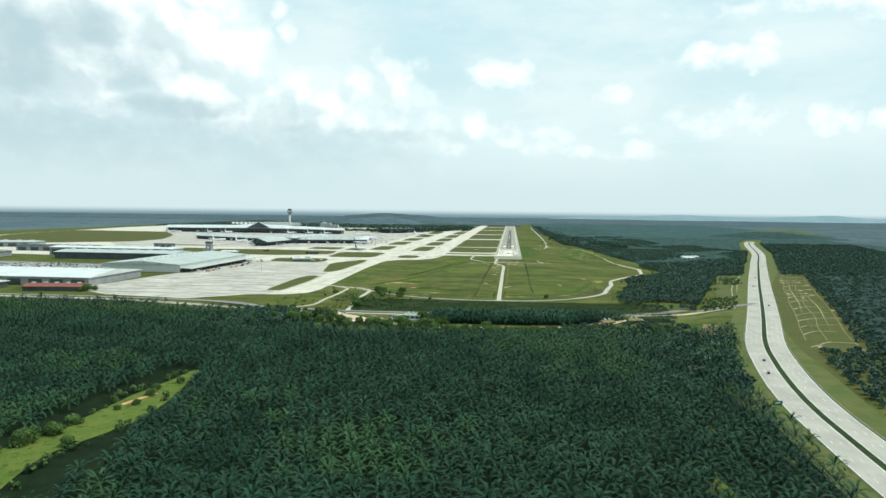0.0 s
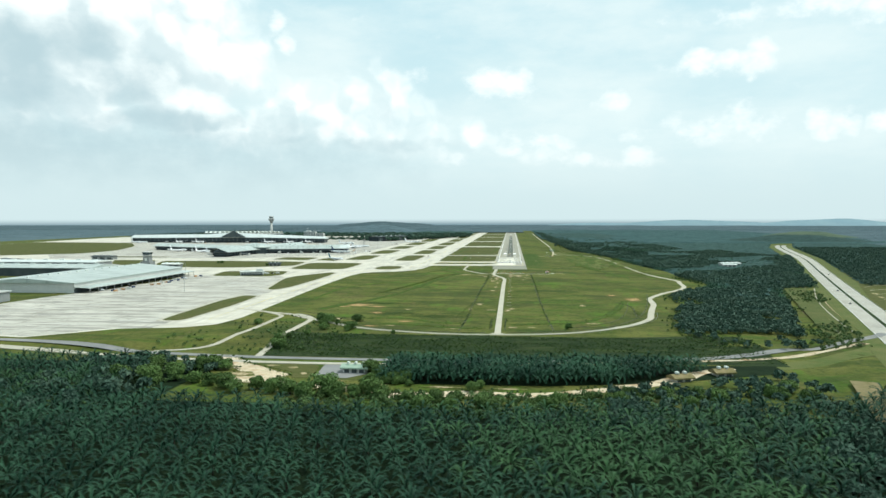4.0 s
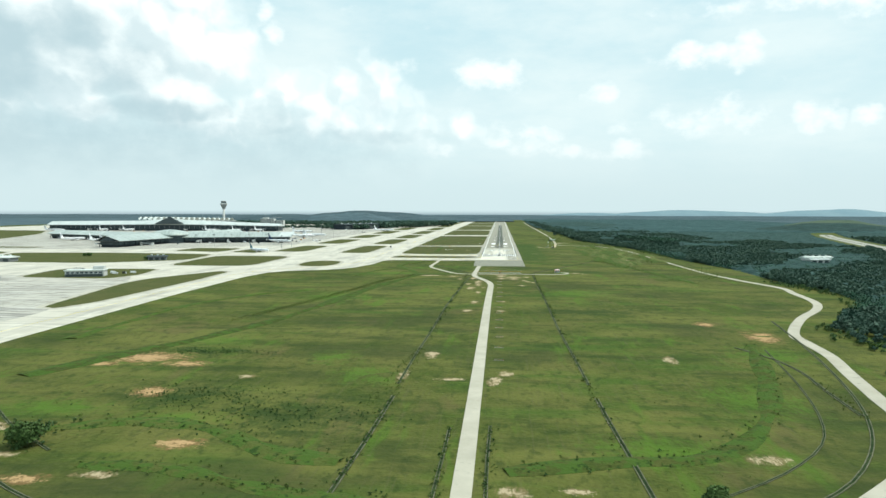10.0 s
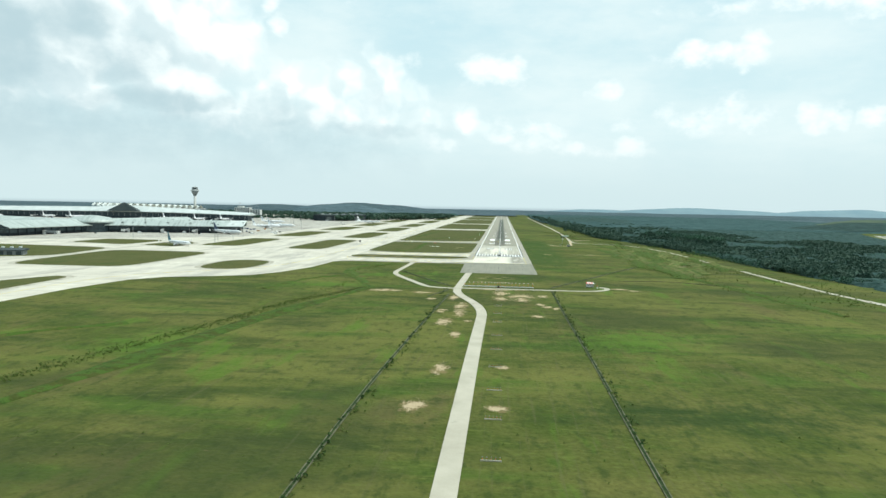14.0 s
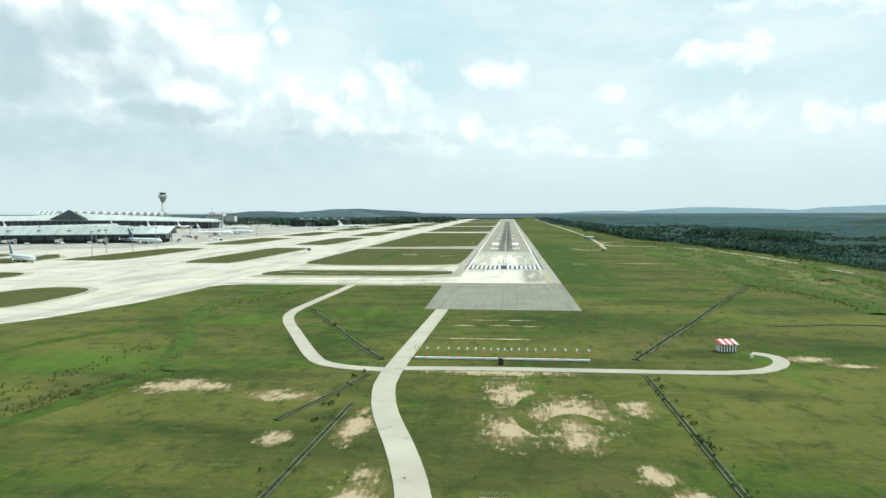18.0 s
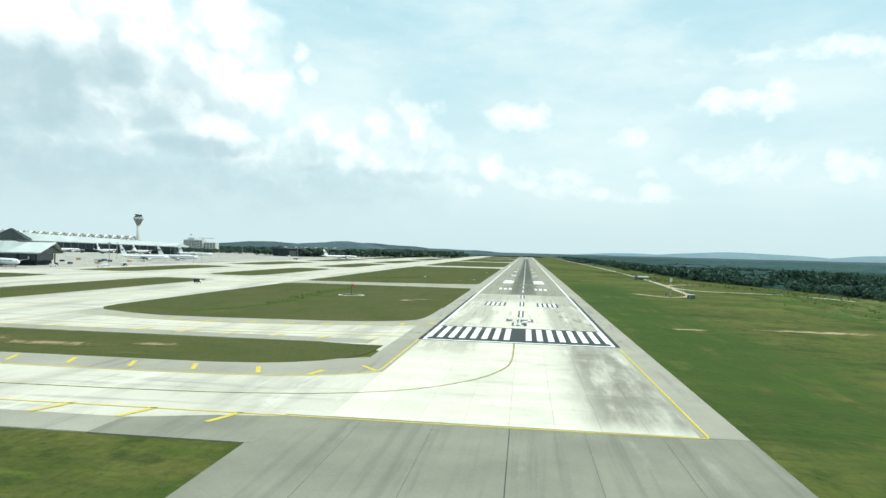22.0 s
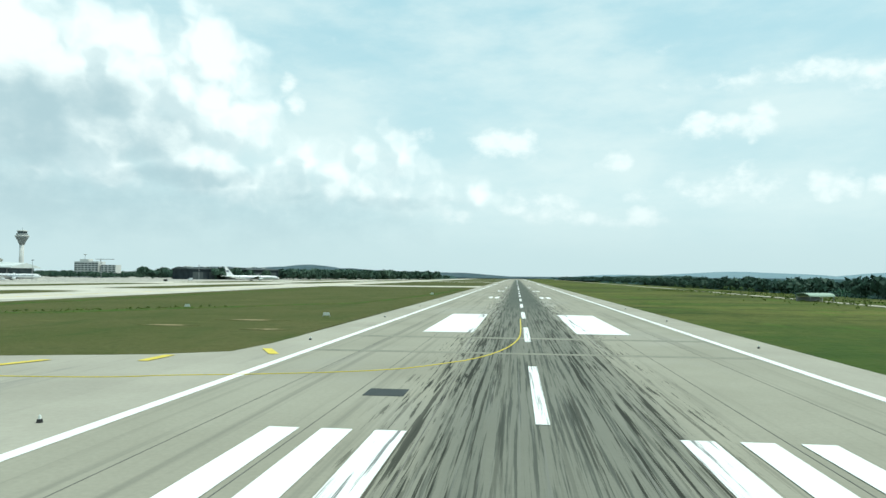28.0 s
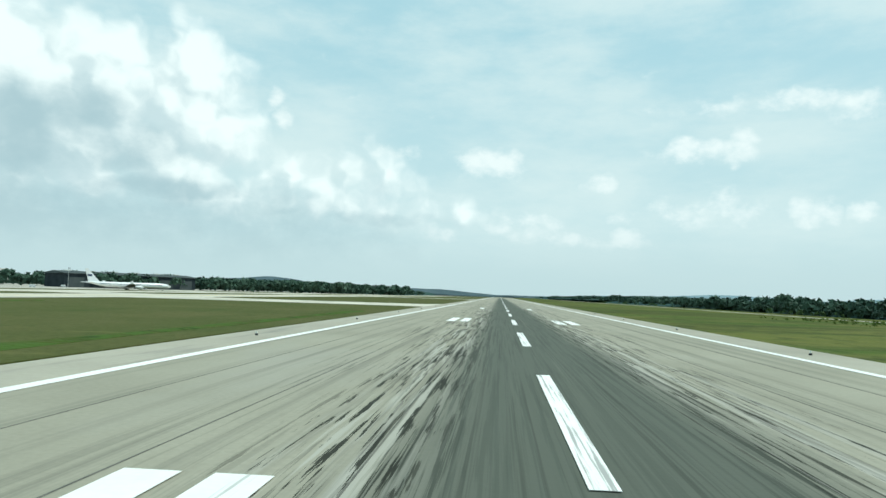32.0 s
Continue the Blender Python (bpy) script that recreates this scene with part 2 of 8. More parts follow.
def layer(m, color, kind, sx, sy, lo, hi, strength=1.0, window=None, world_place=False):
    """Lays a stain over a material: noise stretched by sx and sy metres, kept between lo and hi; window: (axis, centre, half width, softness) limits in metres."""
    t, bsdf = tree_of(m)
    old = bsdf.inputs["Base Color"].links[0].from_socket
    tc = t.nodes.new("ShaderNodeNewGeometry").outputs["Position"] if world_place else t.nodes.new("ShaderNodeTexCoord").outputs["Object"]
    mp = t.nodes.new("ShaderNodeMapping")
    mp.inputs["Scale"].default_value = (1 / (sx * K), 1 / (sy * K), 0.01)
    t.links.new(tc, mp.inputs["Vector"])
    n = t.nodes.new("ShaderNodeTexNoise")
    n.inputs["Scale"].default_value, n.inputs["Detail"].default_value, n.inputs["Roughness"].default_value = 1, 4, 0.65
    t.links.new(mp.outputs[0], n.inputs["Vector"])
    r = t.nodes.new("ShaderNodeMapRange")
    r.interpolation_type = "SMOOTHSTEP"
    r.inputs[1].default_value, r.inputs[2].default_value, r.inputs[4].default_value = lo, hi, strength
    t.links.new(n.outputs[0], r.inputs[0])
    fac = r.outputs[0]
    if window:
        sp = t.nodes.new("ShaderNodeSeparateXYZ")
        t.links.new(tc, sp.inputs[0])
        for axis, mid, half, soft in window:
            d = t.nodes.new("ShaderNodeMath")
            d.operation = "SUBTRACT"
            t.links.new(sp.outputs[axis], d.inputs[0])
            d.inputs[1].default_value = mid * K
            a = t.nodes.new("ShaderNodeMath")
            a.operation = "ABSOLUTE"
            t.links.new(d.outputs[0], a.inputs[0])
            w = t.nodes.new("ShaderNodeMapRange")
            w.interpolation_type = "SMOOTHSTEP"
            w.inputs[1].default_value, w.inputs[2].default_value = (half + soft) * K, (half - soft) * K
            t.links.new(a.outputs[0], w.inputs[0])
            p = t.nodes.new("ShaderNodeMath")
            p.operation = "MULTIPLY"
            t.links.new(fac, p.inputs[0])
            t.links.new(w.outputs[0], p.inputs[1])
            fac = p.outputs[0]
    mx = t.nodes.new("ShaderNodeMix")
    mx.data_type = "RGBA"
    t.links.new(fac, mx.inputs[0])
    t.links.new(old, mx.inputs[6])
    mx.inputs[7].default_value = (*color, 1)
    t.links.new(mx.outputs[2], bsdf.inputs["Base Color"])
    return m


def worn(m, color, sx, sy, lo, hi, strength, reach=1.0):
    """Lays a ragged spot over the middle of a thing: strong at its centre, broken by noise and gone before its rim."""
    t, bsdf = tree_of(m)
    old = bsdf.inputs["Base Color"].links[0].from_socket
    tc = t.nodes.new("ShaderNodeTexCoord")

    def mth(op, a, b):
        n = t.nodes.new("ShaderNodeMath")
        n.operation = op
        for sock, v in zip(n.inputs, (a, b)):
            if isinstance(v, (int, float)):
                sock.default_value = v
            else:
                t.links.new(v, sock)
        return n.outputs[0]

    mp = t.nodes.new("ShaderNodeMapping")
    mp.inputs["Location"].default_value, mp.inputs["Scale"].default_value = (-1, -1, 0), (2, 2, 0)
    t.links.new(tc.outputs["Generated"], mp.inputs["Vector"])
    ln = t.nodes.new("ShaderNodeVectorMath")
    ln.operation = "LENGTH"
    t.links.new(mp.outputs[0], ln.inputs[0])
    total = mth("MULTIPLY", ln.outputs["Value"], -reach)
    for k, (a, b, w) in enumerate(((sx, sy, 2.4), (sx * 0.2, sy * 0.6, 1.6), (sx * 0.12, sy * 0.1, 0.9))):
        mp = t.nodes.new("ShaderNodeMapping")
        mp.inputs["Scale"].default_value = (1 / (a * K), 1 / (b * K), 0.01)
        t.links.new(tc.outputs["Object"], mp.inputs["Vector"])
        n = t.nodes.new("ShaderNodeTexNoise")
        n.inputs["Scale"].default_value, n.inputs["Detail"].default_value, n.inputs["Roughness"].default_value = 1, 4, 0.6
        t.links.new(mp.outputs[0], n.inputs["Vector"])
        total = mth("ADD", total, mth("MULTIPLY", mth("SUBTRACT", n.outputs[0], 0.5), w))
    r = t.nodes.new("ShaderNodeMapRange")
    r.interpolation_type = "SMOOTHSTEP"
    r.inputs[1].default_value, r.inputs[2].default_value, r.inputs[4].default_value = lo, hi, strength
    t.links.new(total, r.inputs[0])
    mx = t.nodes.new("ShaderNodeMix")
    mx.data_type = "RGBA"
    t.links.new(r.outputs[0], mx.inputs[0])
    t.links.new(old, mx.inputs[6])
    mx.inputs[7].default_value = (*color, 1)
    t.links.new(mx.outputs[2], bsdf.inputs["Base Color"])
    return m


def field_grass(name):
    """The rough airfield grass: mown swathes, rank and dry patches, clumps and thin bare flecks; broad pale and dark
    areas stand in for cloud light and shadow.
    """
    m = mat(name, (0.062, 0.083, 0.017), (0.110, 0.112, 0.031), 40, 1.8, 0.95, 0.6, vary=0.42, spread=0.12, spec=0.06, solo=True)
    # Broad pale patches put the sun between cloud shadows into the colour
    layer(m, (0.140, 0.142, 0.038), 0, 150, 90, 0.46, 0.61, 0.7)
    layer(m, (0.052, 0.100, 0.015), 0, 130, 40, 0.50, 0.66, 0.75)
    layer(m, (0.118, 0.098, 0.040), 0, 45, 110, 0.57, 0.70, 0.65)
    layer(m, (0.026, 0.045, 0.012), 0, 80, 24, 0.48, 0.68, 0.68)
    layer(m, (0.028, 0.048, 0.012), 0, 5, 9, 0.48, 0.70, 0.66)
    layer(m, (0.115, 0.140, 0.032), 0, 9, 4, 0.57, 0.68, 0.55)
    layer(m, (0.078, 0.140, 0.018), 0, 22, 90, 0.57, 0.69, 0.7)
    layer(m, (0.105, 0.100, 0.045), 0, 1.5, 60, 0.55, 0.66, 0.35)
    layer(m, (0.24, 0.18, 0.105), 0, 15, 5, 0.70, 0.77, 0.7)
    layer(m, (0.040, 0.052, 0.018), 0, 170, 120, 0.52, 0.64, 0.55)
    layer(m, (0.022, 0.040, 0.010), 0, 1.6, 2.4, 0.60, 0.72, 0.6)
    layer(m, (0.040, 0.076, 0.015), 0, 9, 45, 0.26, 0.52, 0.8, ((0, 58, 24, 14), (1, 160, 270, 80)), True)
    return m


def strip_grass(name):
    """The shorter grass between runway and taxiways."""
    m = mat(name, (0.066, 0.080, 0.022), (0.098, 0.096, 0.036), 30, 0.7, 0.95, 0.6, vary=0.36, spec=0.06, solo=True)
    layer(m, (0.045, 0.075, 0.016), 0, 14, 60, 0.55, 0.7, 0.6)
    layer(m, (0.042, 0.066, 0.016), 0, 4, 6, 0.55, 0.68, 0.5)
    layer(m, (0.040, 0.056, 0.016), 0, 1.2, 2.2, 0.54, 0.66, 0.5)
    layer(m, (0.11, 0.11, 0.04), 0, 3, 1.4, 0.58, 0.68, 0.5)
    layer(m, (0.14, 0.13, 0.05), 0, 30, 8, 0.60, 0.72, 0.5)
    return m


M_GRASS = field_grass("airfield_grass")
M_ISLAND = strip_grass("mown_grass")
M_SANDY = worn(worn(field_grass("bare_sand_in_grass"), (0.20, 0.15, 0.075), 7, 10, -0.85, -0.25, 0.75), (0.45, 0.36, 0.23), 4.5, 6, -0.70, -0.12, 0.92)
M_SANDY_STRIP = worn(worn(strip_grass("bare_sand_in_mown_grass"), (0.18, 0.14, 0.07), 7, 10, -0.85, -0.25, 0.7), (0.35, 0.28, 0.17), 4.5, 6, -0.65, -0.1, 0.8)
M_EARTH = worn(worn(field_grass("orange_earth_in_grass"), (0.20, 0.12, 0.055), 7, 5, -0.85, -0.3, 0.75), (0.46, 0.30, 0.15), 5, 2.5, -0.62, -0.15, 0.9)
M_BRIGHT = worn(field_grass("bright_young_grass"), (0.082, 0.155, 0.020), 8, 9, -0.95, 0.15, 0.7)
M_DEEP = worn(field_grass("deep_green_growth"), (0.026, 0.050, 0.013), 9, 8, -0.95, 0.1, 0.75)
M_LUSH = mat("lush_rank_grass", (0.050, 0.072, 0.015), (0.078, 0.088, 0.024), 12, 1.4, 0.95, 0.7, vary=0.4, spec=0.06)
layer(M_LUSH, (0.058, 0.104, 0.019), 0, 7, 7, 0.44, 0.54, 0.9)
layer(M_LUSH, (0.024, 0.050, 0.012), 0, 4, 5, 0.56, 0.64, 0.8)
M_RIM = mat("rough_rim_grass", (0.088, 0.115, 0.030), (0.155, 0.140, 0.058), 14, 1.2, 0.95, 0.7, vary=0.4, spec=0.06)
layer(M_RIM, (0.058, 0.112, 0.020), 0, 8, 11, 0.48, 0.60, 0.8)
layer(M_RIM, (0.020, 0.040, 0.012), 0, 4, 6, 0.55, 0.65, 0.8)
layer(M_RIM, (0.24, 0.19, 0.11), 0, 6, 3, 0.64, 0.72, 0.7)
M_SLOPE = mat("rough_slope_grass", (0.012, 0.027, 0.010), (0.026, 0.044, 0.014), 24, 1.0, 0.95, 0.7, vary=0.3, spec=0.1)
layer(M_SLOPE, (0.065, 0.085, 0.025), 0, 120, 7, 0.54, 0.70, 0.55)
layer(M_SLOPE, (0.085, 0.092, 0.034), 0, 50, 1.6, 0.52, 0.64, 0.55)
layer(M_SLOPE, (0.010, 0.022, 0.007), 0, 3, 2, 0.54, 0.66, 0.6)
layer(M_SLOPE, (0.055, 0.095, 0.022), 0, 14, 5, 0.58, 0.70, 0.6)
M_VERGE = mat("sunny_verge_grass", (0.060, 0.090, 0.022), (0.115, 0.115, 0.042), 20, 1.0, 0.95, 0.5, vary=0.25, spec=0.1)
M_TRACK = mat("sunny_track_grass", (0.070, 0.115, 0.020), (0.125, 0.150, 0.035), 9, 1.2, 0.95, 0.6, vary=0.3, spec=0.06)
layer(M_TRACK, (0.035, 0.062, 0.014), 0, 5, 7, 0.54, 0.64, 0.7)
M_CONC = mat("runway_concrete", (0.60, 0.56, 0.465), (0.70, 0.665, 0.565), 12, 0.5, 0.9, 0.05, vary=0.08, spec=0.2)
layer(M_CONC, (0.30, 0.29, 0.26), 0, 3.5, 26, 0.58, 0.74, 0.5)
layer(M_CONC, (0.20, 0.19, 0.155), 0, 6, 40, 0.18, 0.62, 0.9, ((0, 23.0, 9.5, 5.0), (1, -44, 50, 8)), True)
layer(M_CONC, (0.34, 0.32, 0.255), 0, 7, 60, 0.30, 0.52, 0.75, ((0, 22.0, 10.0, 2.0), (1, 130, 115, 15)), True)
layer(M_CONC, (0.38, 0.36, 0.29), 0, 7, 60, 0.34, 0.56, 0.75, ((0, -22.0, 10.5, 2.0), (1, 110, 130, 15)), True)
layer(M_CONC, (0.20, 0.195, 0.165), 0, 5, 30, 0.52, 0.64, 0.6, ((0, 24.0, 7.0, 2.0), (1, 120, 110, 15)), True)
layer(M_CONC, (0.37, 0.355, 0.29), 0, 7, 40, 0.22, 0.48, 0.7, ((0, 0.0, 31.0, 2.0), (1, 225, 45, 30)), True)
layer(M_CONC, (0.42, 0.40, 0.33), 0, 16, 9, 0.46, 0.72, 0.5, ((0, 8.0, 26, 5), (1, -50, 50, 8)), True)
layer(M_CONC, (0.19, 0.185, 0.165), 0, 2.0, 60, 0.54, 0.68, 0.4, ((0, 0, 31, 2), (1, 150, 120, 20)), True)
M_TAXI = mat("taxiway_concrete", (0.50, 0.465, 0.385), (0.63, 0.595, 0.505), 30, 0.8, 0.9, 0.05, vary=0.09, spec=0.2)
layer(M_TAXI, (0.30, 0.285, 0.25), 0, 22, 120, 0.48, 0.66, 0.6)
layer(M_TAXI, (0.27, 0.255, 0.225), 0, 120, 7, 0.54, 0.68, 0.55)
layer(M_TAXI, (0.70, 0.67, 0.58), 0, 9, 60, 0.56, 0.68, 0.6)
layer(M_TAXI, (0.22, 0.21, 0.19), 0, 2.5, 30, 0.60, 0.70, 0.5)
M_APRON = mat("apron_concrete", (0.37, 0.35, 0.30), (0.52, 0.495, 0.43), 50, 1.0, 0.9, 0.05, vary=0.09, spec=0.2)
layer(M_APRON, (0.22, 0.21, 0.19), 0, 110, 14, 0.46, 0.62, 0.75)
layer(M_APRON, (0.14, 0.135, 0.125), 0, 36, 5, 0.53, 0.63, 0.75)
layer(M_APRON, (0.60, 0.585, 0.54), 0, 70, 9, 0.56, 0.68, 0.6)
layer(M_APRON, (0.26, 0.24, 0.205), 0, 8, 60, 0.55, 0.66, 0.6)
M_SHOULDER = mat("shoulder_asphalt", (0.30, 0.282, 0.23), (0.38, 0.36, 0.295), 20, 0.5, 0.92, 0.1, vary=0.1, spec=0.2)
layer(M_SHOULDER, (0.19, 0.185, 0.17), 0, 4, 40, 0.55, 0.7, 0.5)
M_MARGIN = mat("stained_taxiway_margin", (0.36, 0.335, 0.27), (0.47, 0.44, 0.36), 20, 0.5, 0.92, 0.1, vary=0.12, spec=0.2)
layer(M_MARGIN, (0.20, 0.19, 0.16), 0, 9, 12, 0.50, 0.66, 0.7)
M_ASPH = mat("runway_asphalt", (0.285, 0.272, 0.215), (0.34, 0.325, 0.26), 18, 0.35, 0.92, 0.1, vary=0.12, spec=0.1)
layer(M_ASPH, (0.34, 0.33, 0.29), 0, 30, 70, 0.5, 0.72, 0.5)
layer(M_ASPH, (0.15, 0.148, 0.122), 0, 1.6, 160, 0.50, 0.70, 0.55)
layer(M_ASPH, (0.100, 0.110, 0.094), 0, 6.0, 200, 0.20, 0.42, 0.62, ((0, 0.8, 8.0, 3.0), (1, 1300, 1080, 120)))
layer(M_ASPH, (0.053, 0.060, 0.051), 0, 0.36, 26, 0.50, 0.60, 0.85, ((0, 0.4, 7.5, 3.5), (1, 1000, 760, 150)))
layer(M_ASPH, (0.20, 0.20, 0.18), 0, 0.3, 40, 0.56, 0.66, 0.6, ((0, 0.4, 7.5, 3.5), (1, 1000, 780, 150)))
layer(M_ASPH, (0.030, 0.032, 0.025), 0, 0.42, 34, 0.52, 0.57, 0.95, ((0, -6.2, 3.4, 2.6), (1, 560, 330, 60)))
layer(M_ASPH, (0.030, 0.032, 0.025), 0, 0.42, 34, 0.53, 0.58, 0.95, ((0, 6.6, 4.4, 3.0), (1, 560, 330, 60)))
layer(M_ASPH, (0.36, 0.35, 0.31), 0, 1.0, 60, 0.55, 0.66, 0.7, ((0, -9.0, 3.2, 1.6), (1, 700, 320, 60)))
layer(M_ASPH, (0.36, 0.35, 0.31), 0, 0.9, 60, 0.56, 0.66, 0.7, ((0, 10.2, 2.6, 1.2), (1, 700, 320, 60)))
layer(M_ASPH, (0.088, 0.099, 0.082), 0, 3.0, 200, 0.18, 0.44, 0.85, ((0, 0.9, 6.4, 2.6), (1, 1500, 1010, 90)))
layer(M_ASPH, (0.050, 0.056, 0.046), 0, 0.28, 60, 0.52, 0.66, 0.55, ((0, 0.9, 7.0, 2.6), (1, 1200, 720, 90)))
layer(M_ASPH, (0.40, 0.39, 0.34), 0, 0.7, 30, 0.50, 0.58, 0.75, ((0, -8.6, 2.2, 1.0), (1, 760, 300, 40)))
layer(M_ASPH, (0.40, 0.39, 0.34), 0, 0.7, 34, 0.50, 0.58, 0.75, ((0, 10.2, 2.0, 1.0), (1, 760, 300, 40)))
layer(M_ASPH, (0.024, 0.026, 0.020), 0, 0.34, 12, 0.565, 0.60, 0.95, ((0, -8.6, 3.4, 1.4), (1, 640, 330, 40)))
layer(M_ASPH, (0.056, 0.060, 0.048), 0, 0.40, 30, 0.54, 0.61, 0.8, ((0, -12.5, 5.5, 2.5), (1, 900, 260, 60)))
layer(M_ASPH, (0.060, 0.064, 0.056), 0, 0.45, 30, 0.53, 0.63, 0.8, ((0, 13.0, 5.0, 2.5), (1, 900, 260, 60)))
layer(M_ASPH, (0.024, 0.026, 0.020), 0, 0.34, 14, 0.575, 0.61, 0.95, ((0, 10.0, 3.4, 1.4), (1, 640, 330, 40)))
M_PAD = mat("blast_pad_asphalt", (0.200, 0.197, 0.156), (0.266, 0.260, 0.206), 16, 0.5, 0.92, 0.1, vary=0.1, spec=0.2)
layer(M_PAD, (0.12, 0.12, 0.10), 0, 3.0, 90, 0.46, 0.74, 0.45)
layer(M_PAD, (0.36, 0.35, 0.31), 0, 5, 30, 0.6, 0.75, 0.5)
M_ROAD = mat("perimeter_concrete", (0.37, 0.34, 0.27), (0.48, 0.445, 0.36), 14, 0.4, 0.92, 0.08, vary=0.1, spec=0.2)
layer(M_ROAD, (0.20, 0.20, 0.18), 0, 6, 6, 0.58, 0.72, 0.5)
M_BLACKTOP = mat("worn_blacktop", (0.180, 0.182, 0.180), (0.25, 0.245, 0.235), 25, 0.4, 0.92, 0.1, vary=0.1, spec=0.2)
M_MWAY = mat("motorway_concrete", (0.31, 0.295, 0.255), (0.42, 0.40, 0.345), 30, 0.6, 0.9, 0.05, vary=0.07, spec=0.2)
layer(M_MWAY, (0.25, 0.25, 0.23), 0, 8, 60, 0.52, 0.7, 0.5)
M_WHITE = mat("white_runway_paint", (0.74, 0.74, 0.71), (0.82, 0.82, 0.80), 3, 0.3, 0.75, 0.03, vary=0.05)
layer(M_WHITE, (0.40, 0.40, 0.37), 0, 0.5, 9, 0.66, 0.72, 0.7)
layer(M_WHITE, (0.22, 0.22, 0.21), 0, 0.22, 14, 0.52, 0.60, 0.75, ((0, 0.0, 0.8, 0.1), (1, 1500, 1260, 20)))
layer(M_WHITE, (0.10, 0.10, 0.10), 0, 0.5, 26, 0.56, 0.61, 0.85, ((0, -9.2, 1.5, 0.6), (1, 560, 300, 20)))
layer(M_WHITE, (0.10, 0.10, 0.10), 0, 0.5, 26, 0.55, 0.61, 0.85, ((0, 10.0, 2.0, 0.8), (1, 620, 340, 20)))
M_BLACK = mat("black_marking_paint", (0.028, 0.034, 0.035), (0.052, 0.060, 0.058), 5, 0.3, 0.8, 0.03, vary=0.1)
M_YELLOW = mat("yellow_taxi_paint", (0.56, 0.44, 0.05), (0.68, 0.55, 0.09), 3, 0.3, 0.75, 0.03, vary=0.06)
M_SAND = mat("bare_sandy_soil", (0.46, 0.36, 0.24), (0.60, 0.52, 0.38), 14, 0.8, 0.95, 0.5, vary=0.12, spec=0.1)
layer(M_SAND, (0.40, 0.24, 0.12), 0, 14, 10, 0.52, 0.66, 0.7)
layer(M_SAND, (0.075, 0.085, 0.03), 0, 7, 4, 0.57, 0.64, 0.8)
layer(M_SAND, (0.30, 0.25, 0.17), 0, 1.2, 3, 0.52, 0.64, 0.5)
M_CLAY = mat("orange_clay", (0.42, 0.22, 0.11), (0.55, 0.36, 0.20), 10, 0.6, 0.95, 0.5, vary=0.14, spec=0.1)
M_SCRUB = mat("bare_dry_grass", (0.24, 0.19, 0.11), (0.13, 0.12, 0.045), 6, 0.5, 0.95, 0.5, vary=0.25, spec=0.1)
M_DRAIN = mat("drain_concrete", (0.040, 0.055, 0.018), (0.16, 0.15, 0.10), 5, 0.4, 0.95, 0.3, vary=0.2)
M_PALM = mat("oil_palm_frond", (0.009, 0.034, 0.020), (0.032, 0.084, 0.046), 40, 2.2, 0.62, 0.0, spread=0.12, vary=0.7, spec=0.10, island=0.35)
M_PALM2 = mat("pale_palm_frond", (0.020, 0.056, 0.024), (0.046, 0.104, 0.040), 30, 3.0, 0.62, 0.0, vary=0.6, spec=0.10, island=0.35)
# Near-black: the shade between the palms is put into the floor colour
M_FLOOR_SHADE = mat("plantation_floor", (0.006, 0.013, 0.006), (0.014, 0.026, 0.011), 12, 1.0, 0.95, 0.5, vary=0.4, spec=0.05)
M_TRUNK = mat("palm_trunk_bark", (0.022, 0.023, 0.014), (0.045, 0.042, 0.026), 1, 0.2, 0.95, 0.4)
M_LEAF = mat("broadleaf_foliage", (0.050, 0.098, 0.028), (0.108, 0.168, 0.046), 16, 1.4, 0.7, 0.0, vary=0.5, spec=0.12, island=0.5)
# Blue share of this green is distance haze put into the foliage colour
M_WOOD = mat("dark_woodland_foliage", (0.042, 0.088, 0.064), (0.090, 0.146, 0.100), 30, 2.0, 0.7, 0.0, vary=0.5, spec=0.12, island=0.5)
M_LEAF2 = mat("light_scrub_foliage", (0.036, 0.074, 0.022), (0.076, 0.122, 0.036), 10, 1.0, 0.7, 0.0, vary=0.45, spec=0.2)
M_BUSH = mat("dark_scrub_foliage", (0.024, 0.054, 0.018), (0.066, 0.104, 0.032), 14, 1.0, 0.8, 0.0, vary=0.55, spec=0.08)
M_TUFT = mat("tall_grass_blades", (0.080, 0.130, 0.028), (0.130, 0.165, 0.046), 10, 1.0, 0.8, 0.0, vary=0.4, spec=0.1)
M_PALEGREEN = mat("pale_green_roof_sheet", (0.26, 0.36, 0.28), (0.34, 0.43, 0.34), 4, 0.4, 0.6, 0.05, vary=0.08)
# Canopy blue is distance haze, its darkness the crowns' self-shade, both as colour
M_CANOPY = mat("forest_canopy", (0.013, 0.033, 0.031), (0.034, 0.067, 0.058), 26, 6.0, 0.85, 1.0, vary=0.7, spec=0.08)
# From here to M_HILL, distance haze is mixed into the base colours
M_CANOPY2 = mat("haze_blued_far_canopy", (0.021, 0.048, 0.049), (0.046, 0.084, 0.082), 90, 12, 0.9, 0.8, vary=0.5, spec=0.05)
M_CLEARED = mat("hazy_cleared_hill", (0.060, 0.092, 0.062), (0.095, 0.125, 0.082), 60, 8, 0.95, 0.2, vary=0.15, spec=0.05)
M_FAR = mat("haze_tinted_woods", (0.048, 0.078, 0.090), (0.084, 0.118, 0.132), 300, 40, 0.9, 0.8, vary=0.35, spec=0.05)
M_HILL = mat("haze_paled_hill_woods", (0.17, 0.25, 0.29), (0.22, 0.30, 0.33), 500, 60, 0.95, 0.1, vary=0.1, spec=0.02)
